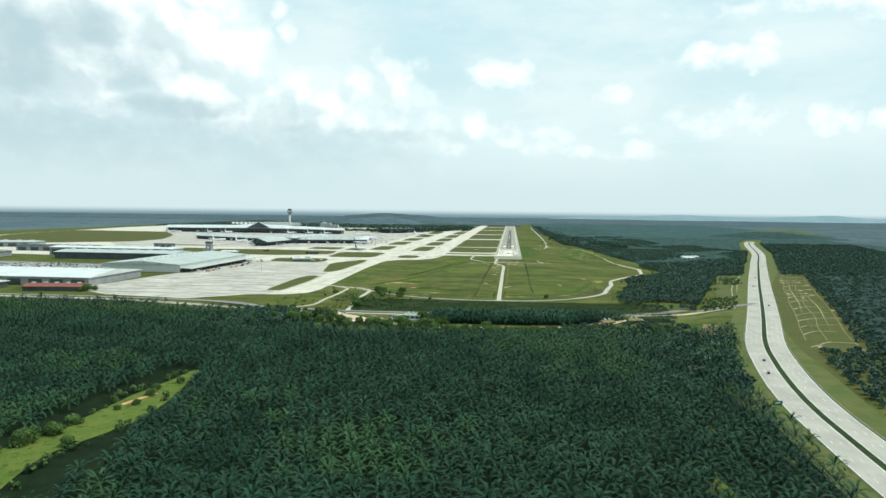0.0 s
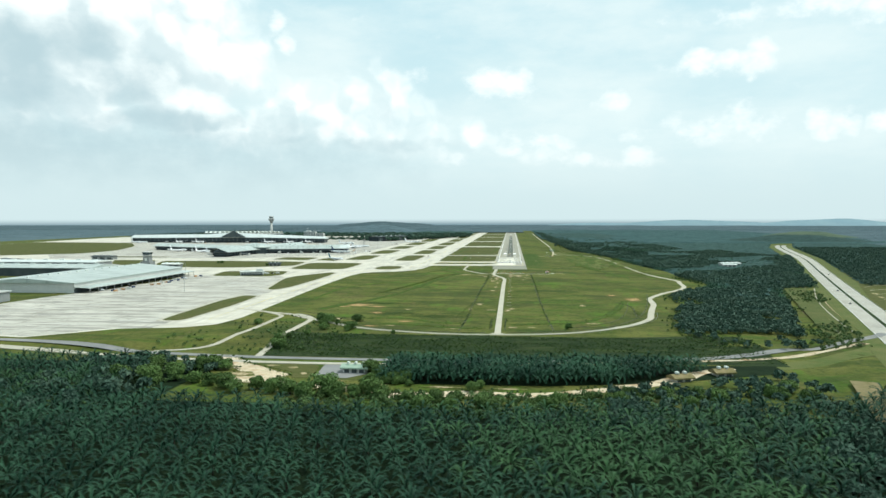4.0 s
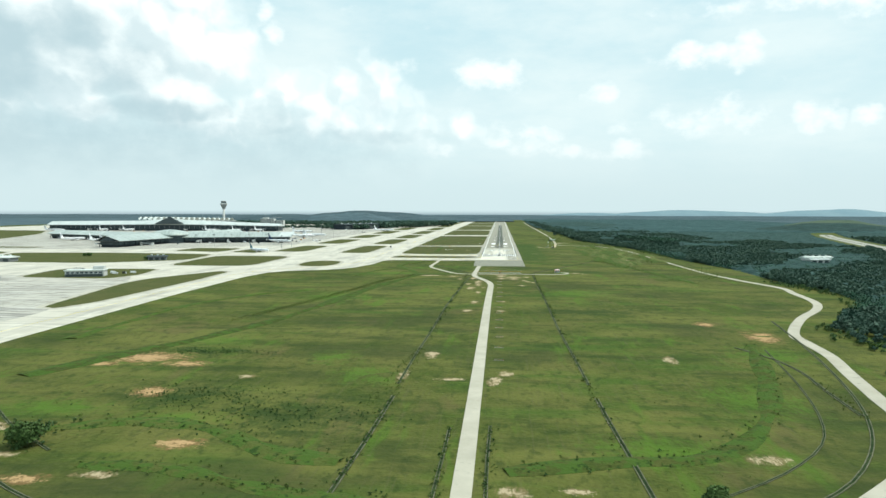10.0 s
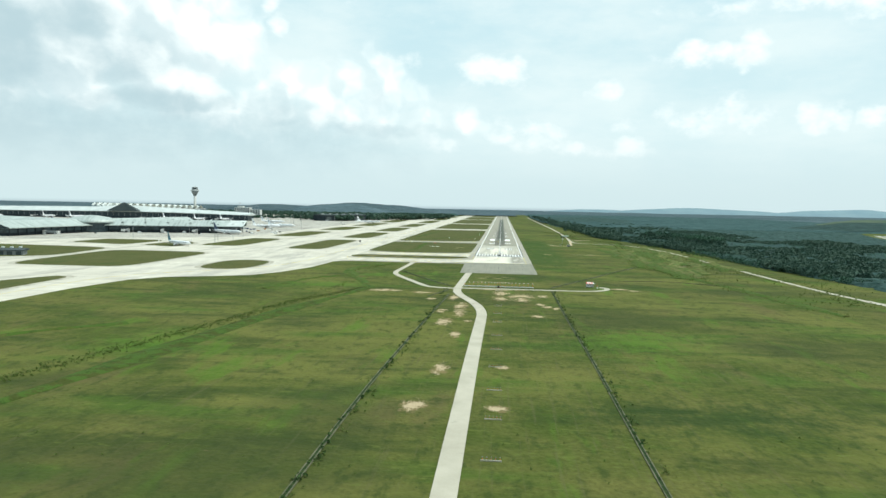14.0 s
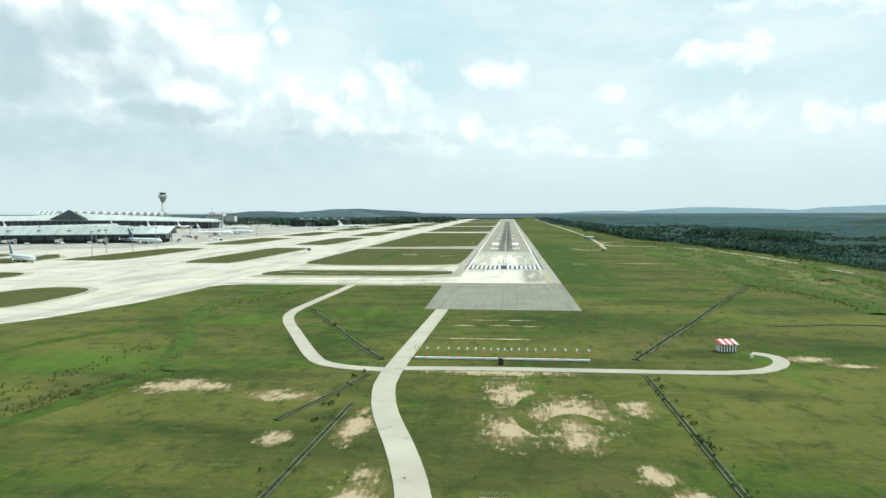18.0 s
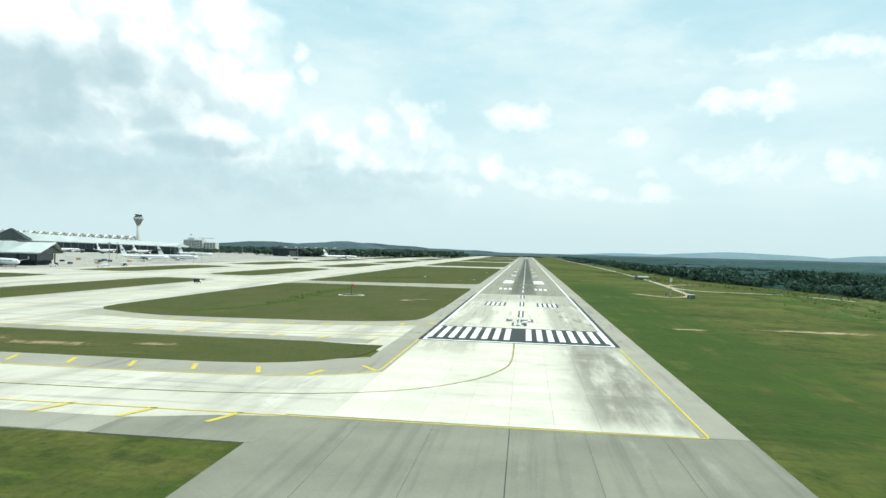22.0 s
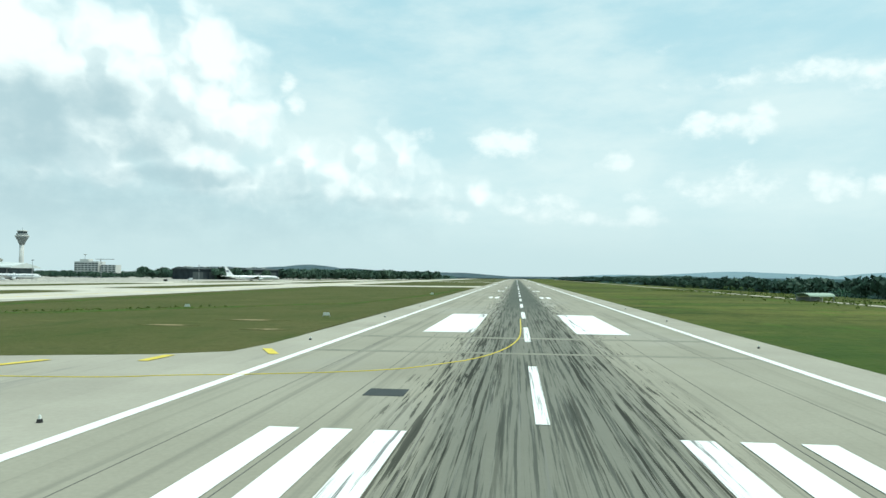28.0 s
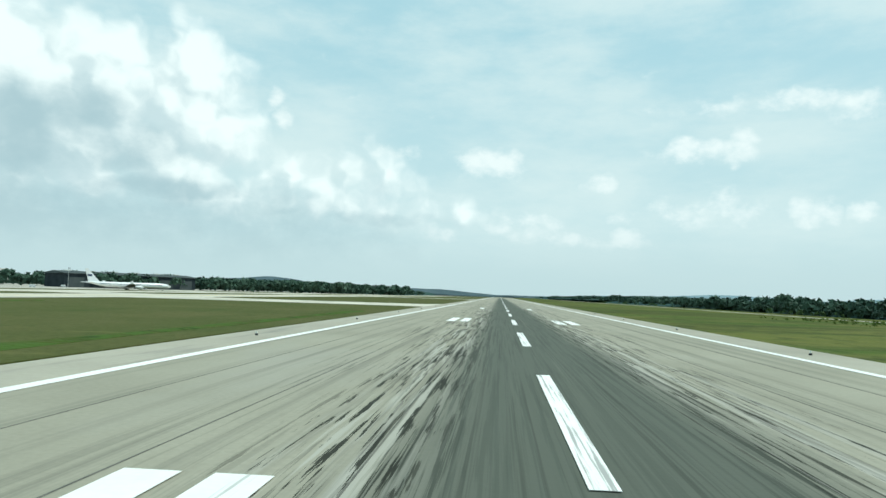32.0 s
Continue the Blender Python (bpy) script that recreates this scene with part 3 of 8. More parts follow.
M_ROOF = mat("grey_green_metal_roof", (0.38, 0.425, 0.395), (0.50, 0.545, 0.51), 30, 1.0, 0.45, 0.05, 0.2, vary=0.08, spec=0.4)
layer(M_ROOF, (0.20, 0.235, 0.215), 0, 3, 60, 0.52, 0.6, 0.6)
M_PIERROOF = mat("grey_pier_roof_sheet", (0.48, 0.52, 0.50), (0.62, 0.65, 0.63), 25, 0.8, 0.5, 0.05, vary=0.06, spec=0.3)
M_ROOFW = mat("pale_roof_sheet", (0.58, 0.62, 0.58), (0.72, 0.74, 0.70), 25, 0.8, 0.5, 0.05, vary=0.06, spec=0.3)
M_ROOFD = mat("dark_roof_sheet", (0.055, 0.07, 0.075), (0.095, 0.11, 0.11), 20, 0.8, 0.9, 0.05, vary=0.08, spec=0.05)
M_DARKW = mat("dark_blue_wall_sheet", (0.022, 0.030, 0.036), (0.045, 0.056, 0.062), 12, 0.6, 0.9, 0.04, vary=0.1, spec=0.05)
M_GLASSD = mat("dark_terminal_glass", (0.030, 0.045, 0.052), (0.070, 0.095, 0.105), 9, 2.0, 0.25, 0.0, vary=0.15, spec=0.3)
M_WALL = mat("light_wall_panel", (0.50, 0.51, 0.49), (0.60, 0.60, 0.57), 12, 0.6, 0.8, 0.04, vary=0.06)
M_GREYW = mat("grey_wall_panel", (0.20, 0.22, 0.22), (0.29, 0.30, 0.30), 12, 0.6, 0.8, 0.04, vary=0.1)
M_RED = mat("red_paint", (0.48, 0.035, 0.02), (0.58, 0.07, 0.04), 2, 0.2, 0.6, 0.02, vary=0.06)
M_REDROOF = mat("red_brown_roof", (0.17, 0.060, 0.042), (0.24, 0.090, 0.060), 6, 0.4, 0.8, 0.1, vary=0.1)
M_ORANGE = mat("orange_antenna_paint", (0.62, 0.13, 0.03), (0.72, 0.20, 0.05), 2, 0.2, 0.6, 0.02, vary=0.06)
M_JET = mat("white_aircraft_paint", (0.74, 0.75, 0.76), (0.80, 0.81, 0.81), 10, 1.0, 0.28, 0.0, vary=0.04, spec=0.5)
M_NAVY = mat("navy_tail_paint", (0.02, 0.035, 0.09), (0.03, 0.06, 0.13), 5, 0.5, 0.3, 0.0, vary=0.05, spec=0.5)
M_TEAL = mat("teal_tail_paint", (0.02, 0.12, 0.16), (0.03, 0.17, 0.22), 5, 0.5, 0.3, 0.0, vary=0.05, spec=0.5)
M_METAL = mat("galvanised_steel", (0.34, 0.35, 0.36), (0.46, 0.47, 0.47), 1, 0.1, 0.4, 0.0, 0.7, vary=0.08)
M_DARK = mat("dark_rubber", (0.02, 0.02, 0.02), (0.04, 0.04, 0.04), 1, 0.1, 0.8, 0.0)
M_SIGN = mat("green_sign_face", (0.02, 0.09, 0.05), (0.03, 0.12, 0.07), 2, 0.2, 0.5, 0.0)


# ---- mesh helpers (full-size metres in, model units out) ----
class Build:
    def __init__(self):
        self.v, self.f = [], []

    def add(self, pts, faces):
        n = len(self.v)
        self.v += [tuple(p) for p in pts]
        self.f += [tuple(n + i for i in f) for f in faces]
        return self

    def box(self, cx, cy, cz, sx, sy, sz, rz=0.0, taper=1.0):
        c, s = math.cos(radians(rz)), math.sin(radians(rz))
        pts = []
        for dz, k in ((-0.5, 1.0), (0.5, taper)):
            for dx, dy in ((-0.5, -0.5), (0.5, -0.5), (0.5, 0.5), (-0.5, 0.5)):
                x, y = dx * sx * k, dy * sy * k
                pts.append((cx + x * c - y * s, cy + x * s + y * c, cz + dz * sz))
        return self.add(pts, [(3, 2, 1, 0), (4, 5, 6, 7), (0, 1, 5, 4), (1, 2, 6, 5), (2, 3, 7, 6), (3, 0, 4, 7)])

    def loft(self, rings, cap=True):
        n, k = len(rings[0]), len(rings)
        pts = [p for r in rings for p in r]
        fs = [(i * n + j, i * n + (j + 1) % n, (i + 1) * n + (j + 1) % n, (i + 1) * n + j) for i in range(k - 1) for j in range(n)]
        if cap:
            fs += [tuple(range(n - 1, -1, -1)), tuple(range((k - 1) * n, k * n))]
        return self.add(pts, fs)

    def tube(self, p0, p1, r0, r1=None, n=8):
        r1 = r0 if r1 is None else r1
        a, b = Vector(p0), Vector(p1)
        d = (b - a).normalized()
        u = d.orthogonal().normalized()
        w = d.cross(u)
        ring = lambda c, r: [c + (u * math.cos(i * 2 * math.pi / n) + w * math.sin(i * 2 * math.pi / n)) * r for i in range(n)]
        return self.loft([ring(a, r0), ring(b, r1)])

    def lathe(self, cx, cy, prof, n=16):
        return self.loft([[(cx + r * math.cos(2 * math.pi * i / n), cy + r * math.sin(2 * math.pi * i / n), z) for i in range(n)] for r, z in prof])

    def prism(self, poly, z0, z1):
        n = len(poly)
        pts = [(x, y, z0) for x, y in poly] + [(x, y, z1) for x, y in poly]
        return self.add(pts, [tuple(range(n - 1, -1, -1)), tuple(range(n, 2 * n))] + [(i, (i + 1) % n, n + (i + 1) % n, n + i) for i in range(n)])

    def mesh(self, name, m):
        me = bpy.data.meshes.new(name)
        me.from_pydata([(x * K, y * K, z * K) for x, y, z in self.v], [], self.f)
        me.materials.append(m)
        me.update()
        return me


def part(name, b, m, parent, label="", smooth=False):
    me = b.mesh(name, m) if isinstance(b, Build) else b
    if smooth:
        me.shade_smooth()
    ob = new(name, me)
    ob.parent = parent
    if label:
        ob["label"] = label
    return ob


def solid(name, b, m, label="", category="", group="", kind="", smooth=False):
    me = b.mesh(name, m)
    if smooth:
        me.shade_smooth()
    return tagged(new(name, me), label, category, group, kind)


def put(x, y, z=0.0, rz=0.0):
    return pose(x * K, y * K, z * K, 0, 0, rz)


def thing(name, x, y, z, rz, label, category, group="", kind=""):
    ob = new(name)
    ob.empty_display_size = 0.1
    ob.matrix_world = put(x, y, z, rz)
    return tagged(ob, label, category, group, kind)


def sm(lo, hi, v):
    t = min(max((v - lo) / (hi - lo), 0.0), 1.0)
    return t * t * (3 - 2 * t)


MWAY = [(190, -1760), (196, -1640), (203, -1555), (207, -1518), (216, -1462), (235, -1376), (262, -1278), (330, -1082), (467, -680), (620, -240), (778, 213), (920, 690), (1010, 980), (1080, 1160)]


def mway_x(y):
    for (x0, y0), (x1, y1) in zip(MWAY, MWAY[1:]):
        if y <= y1:
            return x0 + (x1 - x0) * (y - y0) / (y1 - y0)
    return MWAY[-1][0] + (y - MWAY[-1][1]) * 0.4


def terr(x, y):
    """Height of the land: level airfield, a bank down to the road in the south, lower woods in the east, the motorway level again."""
    w = sm(-250, -350, x)
    z = -5.0 * sm(-1043 - 50 * w, -1092 - 28 * w, y)
    if x > 150:
        z = min(z, -3.5 * sm(0, 90, x - east_edge(y)))
    if y < -1250 and x < 200:      # gently rolling plantation
        k = 0.5 + 0.5 * noise.noise(Vector((x * 0.0065, y * 0.0085, 11.0)))
        z += 7.0 * k * k * sm(-1250, -1340, y) * sm(-40, -110, x - mway_x(y))
    if x > 60:
        z *= 1 - sm(-85, -42, x - mway_x(y))
    return z


EAST = [(-1100, 205), (-1000, 150), (-900, 175), (-780, 205), (-700, 215), (-590, 285), (-490, 300), (-400, 285), (-240, 290), (-40, 265), (190, 260), (480, 215), (620, 180), (2000, 165), (9000, 165)]


def east_edge(y):
    for (y0, x0), (y1, x1) in zip(EAST, EAST[1:]):
        if y <= y1:
            return x0 + (x1 - x0) * min(max((y - y0) / (y1 - y0), 0), 1)
    return EAST[-1][1]


def smooth_line(pts, step=8.0):
    """A rounded line through points, as a Catmull-Rom curve."""
    res = []
    P = [pts[0]] + list(pts) + [pts[-1]]
    for i in range(1, len(P) - 2):
        a, b, c, d = (np.array(p, float) for p in P[i - 1:i + 3])
        n = max(2, int(np.linalg.norm(c - b) / step))
        for k in range(n):
            t = k / n
            res.append(0.5 * (2 * b + (c - a) * t + (2 * a - 5 * b + 4 * c - d) * t * t + (3 * b - a - 3 * c + d) * t ** 3))
    res.append(np.array(pts[-1], float))
    return res


def ribbon(pts, width, dz, step=8.0, side=0.0, crown=0.0):
    """A strip that follows the land along a rounded line; crown: how high an uneven mound it rises to in the middle."""
    line = smooth_line(pts, step)
    b = Build()
    n = len(line)
    rows = []
    for i, p in enumerate(line):
        d = line[min(i + 1, n - 1)] - line[max(i - 1, 0)]
        d = d / (np.linalg.norm(d) + 1e-9)
        nx, ny = d[1], -d[0]
        w = width(i / (n - 1)) if callable(width) else width
        l = (p[0] + nx * (side - w / 2), p[1] + ny * (side - w / 2))
        r = (p[0] + nx * (side + w / 2), p[1] + ny * (side + w / 2))
        zc = terr(*p) + dz
        zl, zr = max(terr(*l) + dz, zc - 0.3), max(terr(*r) + dz, zc - 0.3)
        row_ = [(*l, zl - 0.35), (*l, zl), (*r, zr), (*r, zr - 0.35)]
        if crown:
            for q, f in ((0.3, 0.7), (0.5, 1.0), (0.72, 0.62)):
                x, y = l[0] + (r[0] - l[0]) * q, l[1] + (r[1] - l[1]) * q
                row_.insert(-2, (x, y, zc + crown * f * (0.75 + 0.9 * noise.noise(Vector((x * 0.11, y * 0.11, 3.0))))))
        rows.append(row_)
    w = len(rows[0])
    b.add([p for r in rows for p in r], [(i * w + j, i * w + j + 1, i * w + w + j + 1, i * w + w + j) for i in range(n - 1) for j in range(w - 1)])
    return b


def blob(poly, round_=0.35, n=6):
    """A polygon with its corners rounded."""
    res = []
    k = len(poly)
    for i in range(k):
        a, b, c = (np.array(poly[(i + j - 1) % k], float) for j in range(3))
        p, q = b + (a - b) * round_, b + (c - b) * round_
        for s in range(n + 1):
            t = s / n
            res.append(tuple((1 - t) ** 2 * p + 2 * t * (1 - t) * b + t * t * q))
    return res


# ---- land ----
def axis(parts):
    res = []
    for a, b, s in parts:
        res += list(np.arange(a, b, s))
    return res + [parts[-1][1]]


gx = axis([(-16000, -4000, 1500), (-4000, -1000, 300), (-1000, -720, 70), (-720, 120, 35), (120, 480, 16), (480, 1120, 32), (1120, 1500, 95), (1500, 16000, 1500)])
gy = axis([(-4000, -1800, 300), (-1800, -1200, 30), (-1200, -1020, 9), (-1020, 700, 26), (700, 3000, 200), (3000, 16000, 1300)])
b = Build()
b.add([(x, y, terr(x, y) - 0.16) for y in gy for x in gx], [(j * len(gx) + i, j * len(gx) + i + 1, (j + 1) * len(gx) + i + 1, (j + 1) * len(gx) + i) for j in range(len(gy) - 1) for i in range(len(gx) - 1)])
solid("ground", b, M_GRASS, "level green airfield grass running out to the horizon", "ground", kind="structure")

# rough bank between perimeter road and the road below
b = Build()
bx = list(np.arange(-204, 222, 15))
by = [-1034, -1038, -1043, -1050, -1060, -1072, -1084, -1092, -1098, -1106, -1116]
def bank_y(x, y):
    edge = max(0.0, (x - 60) / 150) ** 2 * 30
    left = max(0.0, (-150 - x) / 60) ** 2 * 8
    return y - max(0, 0) + (edge + left) * (y + 1106) / 72
b.add([(x, bank_y(x, y), terr(x, bank_y(x, y)) + 0.06 + 0.05 * noise.noise(Vector((x * 0.09, y * 0.2, 0)))) for y in by for x in bx], [(j * len(bx) + i + 1, j * len(bx) + i, (j + 1) * len(bx) + i, (j + 1) * len(bx) + i + 1) for j in range(len(by) - 1) for i in range(len(bx) - 1)])
solid("embankment", b, M_SLOPE, "dark rough grass bank below the perimeter road", "embankment", kind="structure")

# ---- pavements ----
west = [(-182, 4250), (-182, -148), (-186, -200), (-199, -252), (-216, -285), (-246, -302), (-276, -316), (-293, -342), (-301, -400), (-302, -560), (-298, -700), (-293, -830), (-290, -950), (-297, -992), (-322, -1014), (-380, -1027), (-441, -1082), (-574, -1062),
        (-660, -1010), (-640, -800), (-610, -640), (-640, -440), (-1600, -300), (-2100, 400), (-2300, 1800), (-2300, 4250)]
solid("taxiway_apron", Build().prism(west, -0.4, 0.0), M_TAXI, "pale concrete taxiways and apron with dark tyre wear", "taxiway", kind="structure")
solid("cargo_apron", Build().prism([(-352, -1020), (-350, -690), (-400, -480), (-470, -340), (-640, -440), (-610, -640), (-640, -800), (-655, -1005), (-574, -1056), (-441, -1076), (-385, -1024)], -0.3, 0.03), M_APRON, "stained pale concrete cargo apron", "apron", kind="structure")
solid("terminal_apron", Build().prism([(-470, 330), (-470, 2300), (-1500, 2300), (-1900, 900), (-1250, 60), (-720, 130)], -0.3, 0.035), M_APRON, "bright concrete terminal apron", "apron", kind="structure")
for i, (y0, y1) in enumerate(((-113, -54), (-10, 62), (298, 376), (905, 985), (1500, 1570), (2250, 2310), (3000, 3060), (3960, 4040))):
    r = 22
    poly = [(-37.4, y0 - 14), (-44, y0 - 3), (-60, y0), (-165, y0), (-178, y0 - 6), (-184, y0 - 20), (-184, y1 + 20), (-178, y1 + 6), (-165, y1), (-60, y1), (-44, y1 + 3), (-37.4, y1 + 14)]
    if i == 0:
        poly[0], poly[1] = (-37.4, y0), (-44, y0)
    solid("taxiway_link", Build().prism(poly, -0.4, 0.012 + i * 0.002), M_SHOULDER if i == 2 else M_TAXI, "concrete taxiway joining the runway", "taxiway", kind="structure")
    for s, yy in ((1, y0 + 9), (-1, y1 - 9))[: 1 if i == 1 else 2]:
        solid("taxiway_shoulder", Build().box(-111, yy - s * 4.4, 0.0, 134, 9, 0.075), M_SHOULDER, "grey asphalt taxiway shoulder", "taxiway shoulder", kind="structure")
islands = [
    [(-345, -971), (-343, -838), (-350, -742), (-372, -740), (-379, -800), (-370, -972)],
    [(-355, -660), (-344, -621), (-341, -433), (-346, -337), (-362, -328), (-402, -430), (-404, -480), (-370, -655)],
    [(-240, -140), (-238, -240), (-292, -240), (-293, -136)],
    [(-354, -245), (-355, -44), (-487, -42), (-475, -247)],
    [(-456, -305), (-438, -388), (-450, -434), (-566, -428), (-584, -318)],
    [(-510, -5), (-495, -146), (-602, -217), (-790, -215), (-850, -110), (-890, -4), (-715, 14)],
]
islands_north = [
    [(-374, 84), (-378, 296), (-434, 300), (-436, 84)],
    [(-531, 59), (-529, 174), (-631, 185), (-633, 85)],
    [(-450, 40), (-455, 120), (-500, 180), (-508, 60)],
    [(-600, -480), (-606, -600), (-640, -600), (-640, -470)],
    [(-1041, 24), (-921, 19), (-862, -117), (-870, -185), (-960, -120)],
    [(-1160, 190), (-962, 183), (-975, 150), (-1120, 150)],
    [(-2240, 1300), (-1724, 1250), (-1500, 900), (-1345, 520), (-1345, 320), (-1640, 110), (-1900, 300), (-2120, 640)],
]
islands += islands_north
for y0, y1 in ((56, 306), (384, 640), (716, 985), (1065, 1400), (1490, 1900), (2000, 2500), (2600, 3100), (3200, 3850)):
    islands.append([(-245, y0), (-246, y1), (-298, y1 + 6), (-299, y0 + 6)])
    if y0 > 300:
        islands.append([(-374, y0 + 10), (-374, y1 - 10), (-436, y1 - 10), (-436, y0 + 10)])
for k, poly in enumerate(islands):     # grey asphalt margin round each island
    cx_, cy_ = sum(p[0] for p in poly) / len(poly), sum(p[1] for p in poly) / len(poly)
    wide = [(x + 5.5 * (1 if x > cx_ else -1), y + 5.5 * (1 if y > cy_ else -1)) for x, y in poly]
    solid("taxiway_shoulder", Build().prism(blob(wide, 0.46 if poly[0] == (-240, -140) else 0.2), -0.1, 0.05 + k * 0.0005), M_MARGIN, "stained grey margin round a grass island", "taxiway shoulder", kind="structure")
for poly in islands:
    solid("grass_island", Build().prism(blob(poly, 0.46 if poly[0] == (-240, -140) else 0.2), 0.0, 0.10), M_ISLAND, "mown grass island between taxiways", "grass island", kind="structure")
solid("grass_island", Build().prism([(-38.8, -13), (-39, -23), (-39.8, -29), (-42, -35.5), (-47.8, -42.8), (-54, -47.2), (-61.5, -50.2), (-74, -52), (-172, -53), (-178, -48), (-179, -30), (-178, -18), (-172, -13), (-57, -14), (-44, -12.8)][::-1], -0.1, 0.06), M_ISLAND, "grass strip between runway and taxiway", "grass island", kind="structure")
solid("taxiway_shoulder", Build().prism([(-31.4, 47), (-31.4, 120), (-44, 120), (-44, 70), (-176, 62), (-178, 42), (-160, 33), (-135, 28), (-106, 26.8), (-84, 29), (-66, 32.8), (-46, 38.3), (-37, 43.5)], -0.2, 0.038), M_SHOULDER, "grey asphalt shoulder curving into the runway", "taxiway shoulder", kind="structure")
solid("grass_island", Build().prism([(-38.2, 130), (-38.2, 292), (-40, 295), (-44, 296), (-170, 297), (-177, 295), (-181, 288), (-181, 76), (-179, 64), (-172, 54), (-155, 46), (-140, 41.5), (-116, 41.5), (-94, 43.5), (-76, 44.7), (-62, 47.5), (-53, 51), (-46, 55), (-41.5, 60), (-39.2, 70), (-38.4, 90)][::-1], -0.1, 0.048), M_ISLAND, "grass strip between runway and taxiway", "grass island", kind="structure")
solid("grass_island", Build().prism([(-38.2, 903), (-38.2, 398), (-37.4, 386), (-37.6, 374), (-39, 363), (-47, 358), (-64, 353.5), (-84, 349), (-120, 340), (-170, 334), (-178, 337), (-181, 346), (-181, 903)][::-1], -0.1, 0.045), M_ISLAND, "grass strip between runway and taxiway", "grass island", kind="structure")
for y0, y1, x0 in ((985, 1500, -181), (1570, 2250, -181), (2310, 3000, -181), (3060, 3960, -181)):
    rr = 0.2 if y1 - y0 < 100 else 0.08
    solid("grass_island", Build().prism(blob([(-38.2, y0 + 2), (-38.2, y1 - 2), (x0, y1 - 1), (x0, y0 + 1)], rr), -0.1, 0.045), M_ISLAND, "grass strip between runway and taxiway", "grass island", kind="structure")

# ---- runway ----
solid("runway_asphalt", Build().prism([(-30, 240), (30, 240), (30, 4060), (-30, 4060)], -0.4, 0.02), M_ASPH, "grey grooved runway asphalt with dark rubber streaks", "runway", kind="structure")
solid("blast_pad", Build().prism([(-36, -213), (37.6, -214), (37.6, -96.2), (-37.4, -96.2), (-37.4, -113)], -0.4, 0.03), M_PAD, "weathered grey asphalt blast pad before the runway", "runway", kind="structure")
for s in (-1, 1):
    y0 = -96 if s > 0 else -10
    solid("runway_shoulder", Build().prism([(s * 30.0, y0), (s * 37.6, y0), (s * 37.6, 4060), (s * 30.0, 4060)][::s], -0.4, 0.025), M_SHOULDER, "pale grey asphalt runway shoulder", "runway shoulder", kind="structure")
solid("runway_shoulder", Build().prism([(-37.6, -54), (-30, -54), (-30, -10), (-37.6, -10)], -0.4, 0.027), M_SHOULDER, "pale grey asphalt runway shoulder", "runway shoulder", kind="structure")
solid("entry_apron", Build().prism([(-38, -96.4), (-30, -96.4), (-30, -54), (-60, -54), (-60, -70)], -0.3, 0.028), M_TAXI, "pale concrete entry corner", "taxiway", kind="structure")
solid("taxiway_shoulder", Build().prism([(-30.2, 2), (-30.2, -54), (-33, -56.5), (-40, -61), (-51, -65), (-80, -67), (-182, -67), (-182, -51), (-60, -49), (-37, -34), (-37, 2)][::-1], -0.2, 0.042), M_SHOULDER, "pale grey shoulder round the entry corner", "taxiway shoulder", kind="structure")
solid("taxiway_shoulder", Build().prism([(-62, -113.3), (-36.2, -113.3), (-36.2, -97.5), (-48, -99.5), (-62, -104)], -0.2, 0.052), M_PAD, "grey asphalt corner beside the blast pad", "taxiway shoulder", kind="structure")
conc = thing("concrete_runway_end", 0, 0, 0, 0, "jointed pale concrete slabs at the runway end", "runway", kind="structure")
part("joint_bed", Build().prism([(-30, -96), (30, -96), (30, 240), (-30, 240)], -0.4, -0.02), M_SHOULDER, conc, "dark joint filler")
slab_mesh = None
for j in range(24):
    for i in range(8):
        if slab_mesh is None:
            slab_mesh = Build().box(0, 0, -0.06, 7.46, 13.96, 0.2).mesh("slab", M_CONC)
        sl = part("slab", slab_mesh, M_CONC, conc)
        sl.location = ((-26.25 + i * 7.5) * K, (-89 + j * 14) * K, 0.0)


def flat(x0, y0, x1, y1, z, h=0.02):
    return Build().prism([(x0, y0), (x1, y0), (x1, y1), (x0, y1)], z - h, z)


thr = thing("threshold_marking", 0, 0, 0, 0, "white runway threshold stripes on a black painted panel", "runway marking", kind="structure")
part("black_panel", flat(-30, 3.2, 30, 44.6, 0.065), M_BLACK, thr, "black painted backing")
part("cross_bar", flat(-30, 4.2, 30, 6.0, 0.085), M_WHITE, thr, "white cross bar")
for s in (-1, 1):
    for i in range(8):
        x = s * (2.6 + i * 3.62)
        part("stripe", flat(min(x, x + s * 1.95), 11.0, max(x, x + s * 1.95), 42.6, 0.085), M_WHITE, thr)
    part("edge_stripe", flat(*sorted((s * 28.9, s * 30.0))[:1], -1 + 5, sorted((s * 28.9, s * 30.0))[1], 240, 0.09), M_WHITE, thr)
    part("edge_border", flat(*sorted((s * 30.05, s * 31.3))[:1], 4, sorted((s * 30.05, s * 31.3))[1], 240, 0.07), M_BLACK, thr, "black painted border")
edge = thing("runway_edge_line", 0, 0, 0, 0, "white painted lines along both runway edges", "runway marking", kind="structure")
for s in (-1, 1):
    part("line", flat(*sorted((s * 28.9, s * 30.0))[:1], 240.2, sorted((s * 28.9, s * 30.0))[1], 4050, 0.06), M_WHITE, edge)
centre = thing("runway_centreline", 0, 0, 0, 0, "white dashed runway centre line", "runway marking", kind="structure")
for i in range(66):
    y = 89 + i * 58.8
    if i < 3:
        part("border", flat(-0.95, y - 0.8, 1.55, y + 30.8, 0.058), M_BLACK, centre, "black painted border")
    part("dash", flat(-0.2, y, 0.8, y + 30, 0.075), M_WHITE, centre)


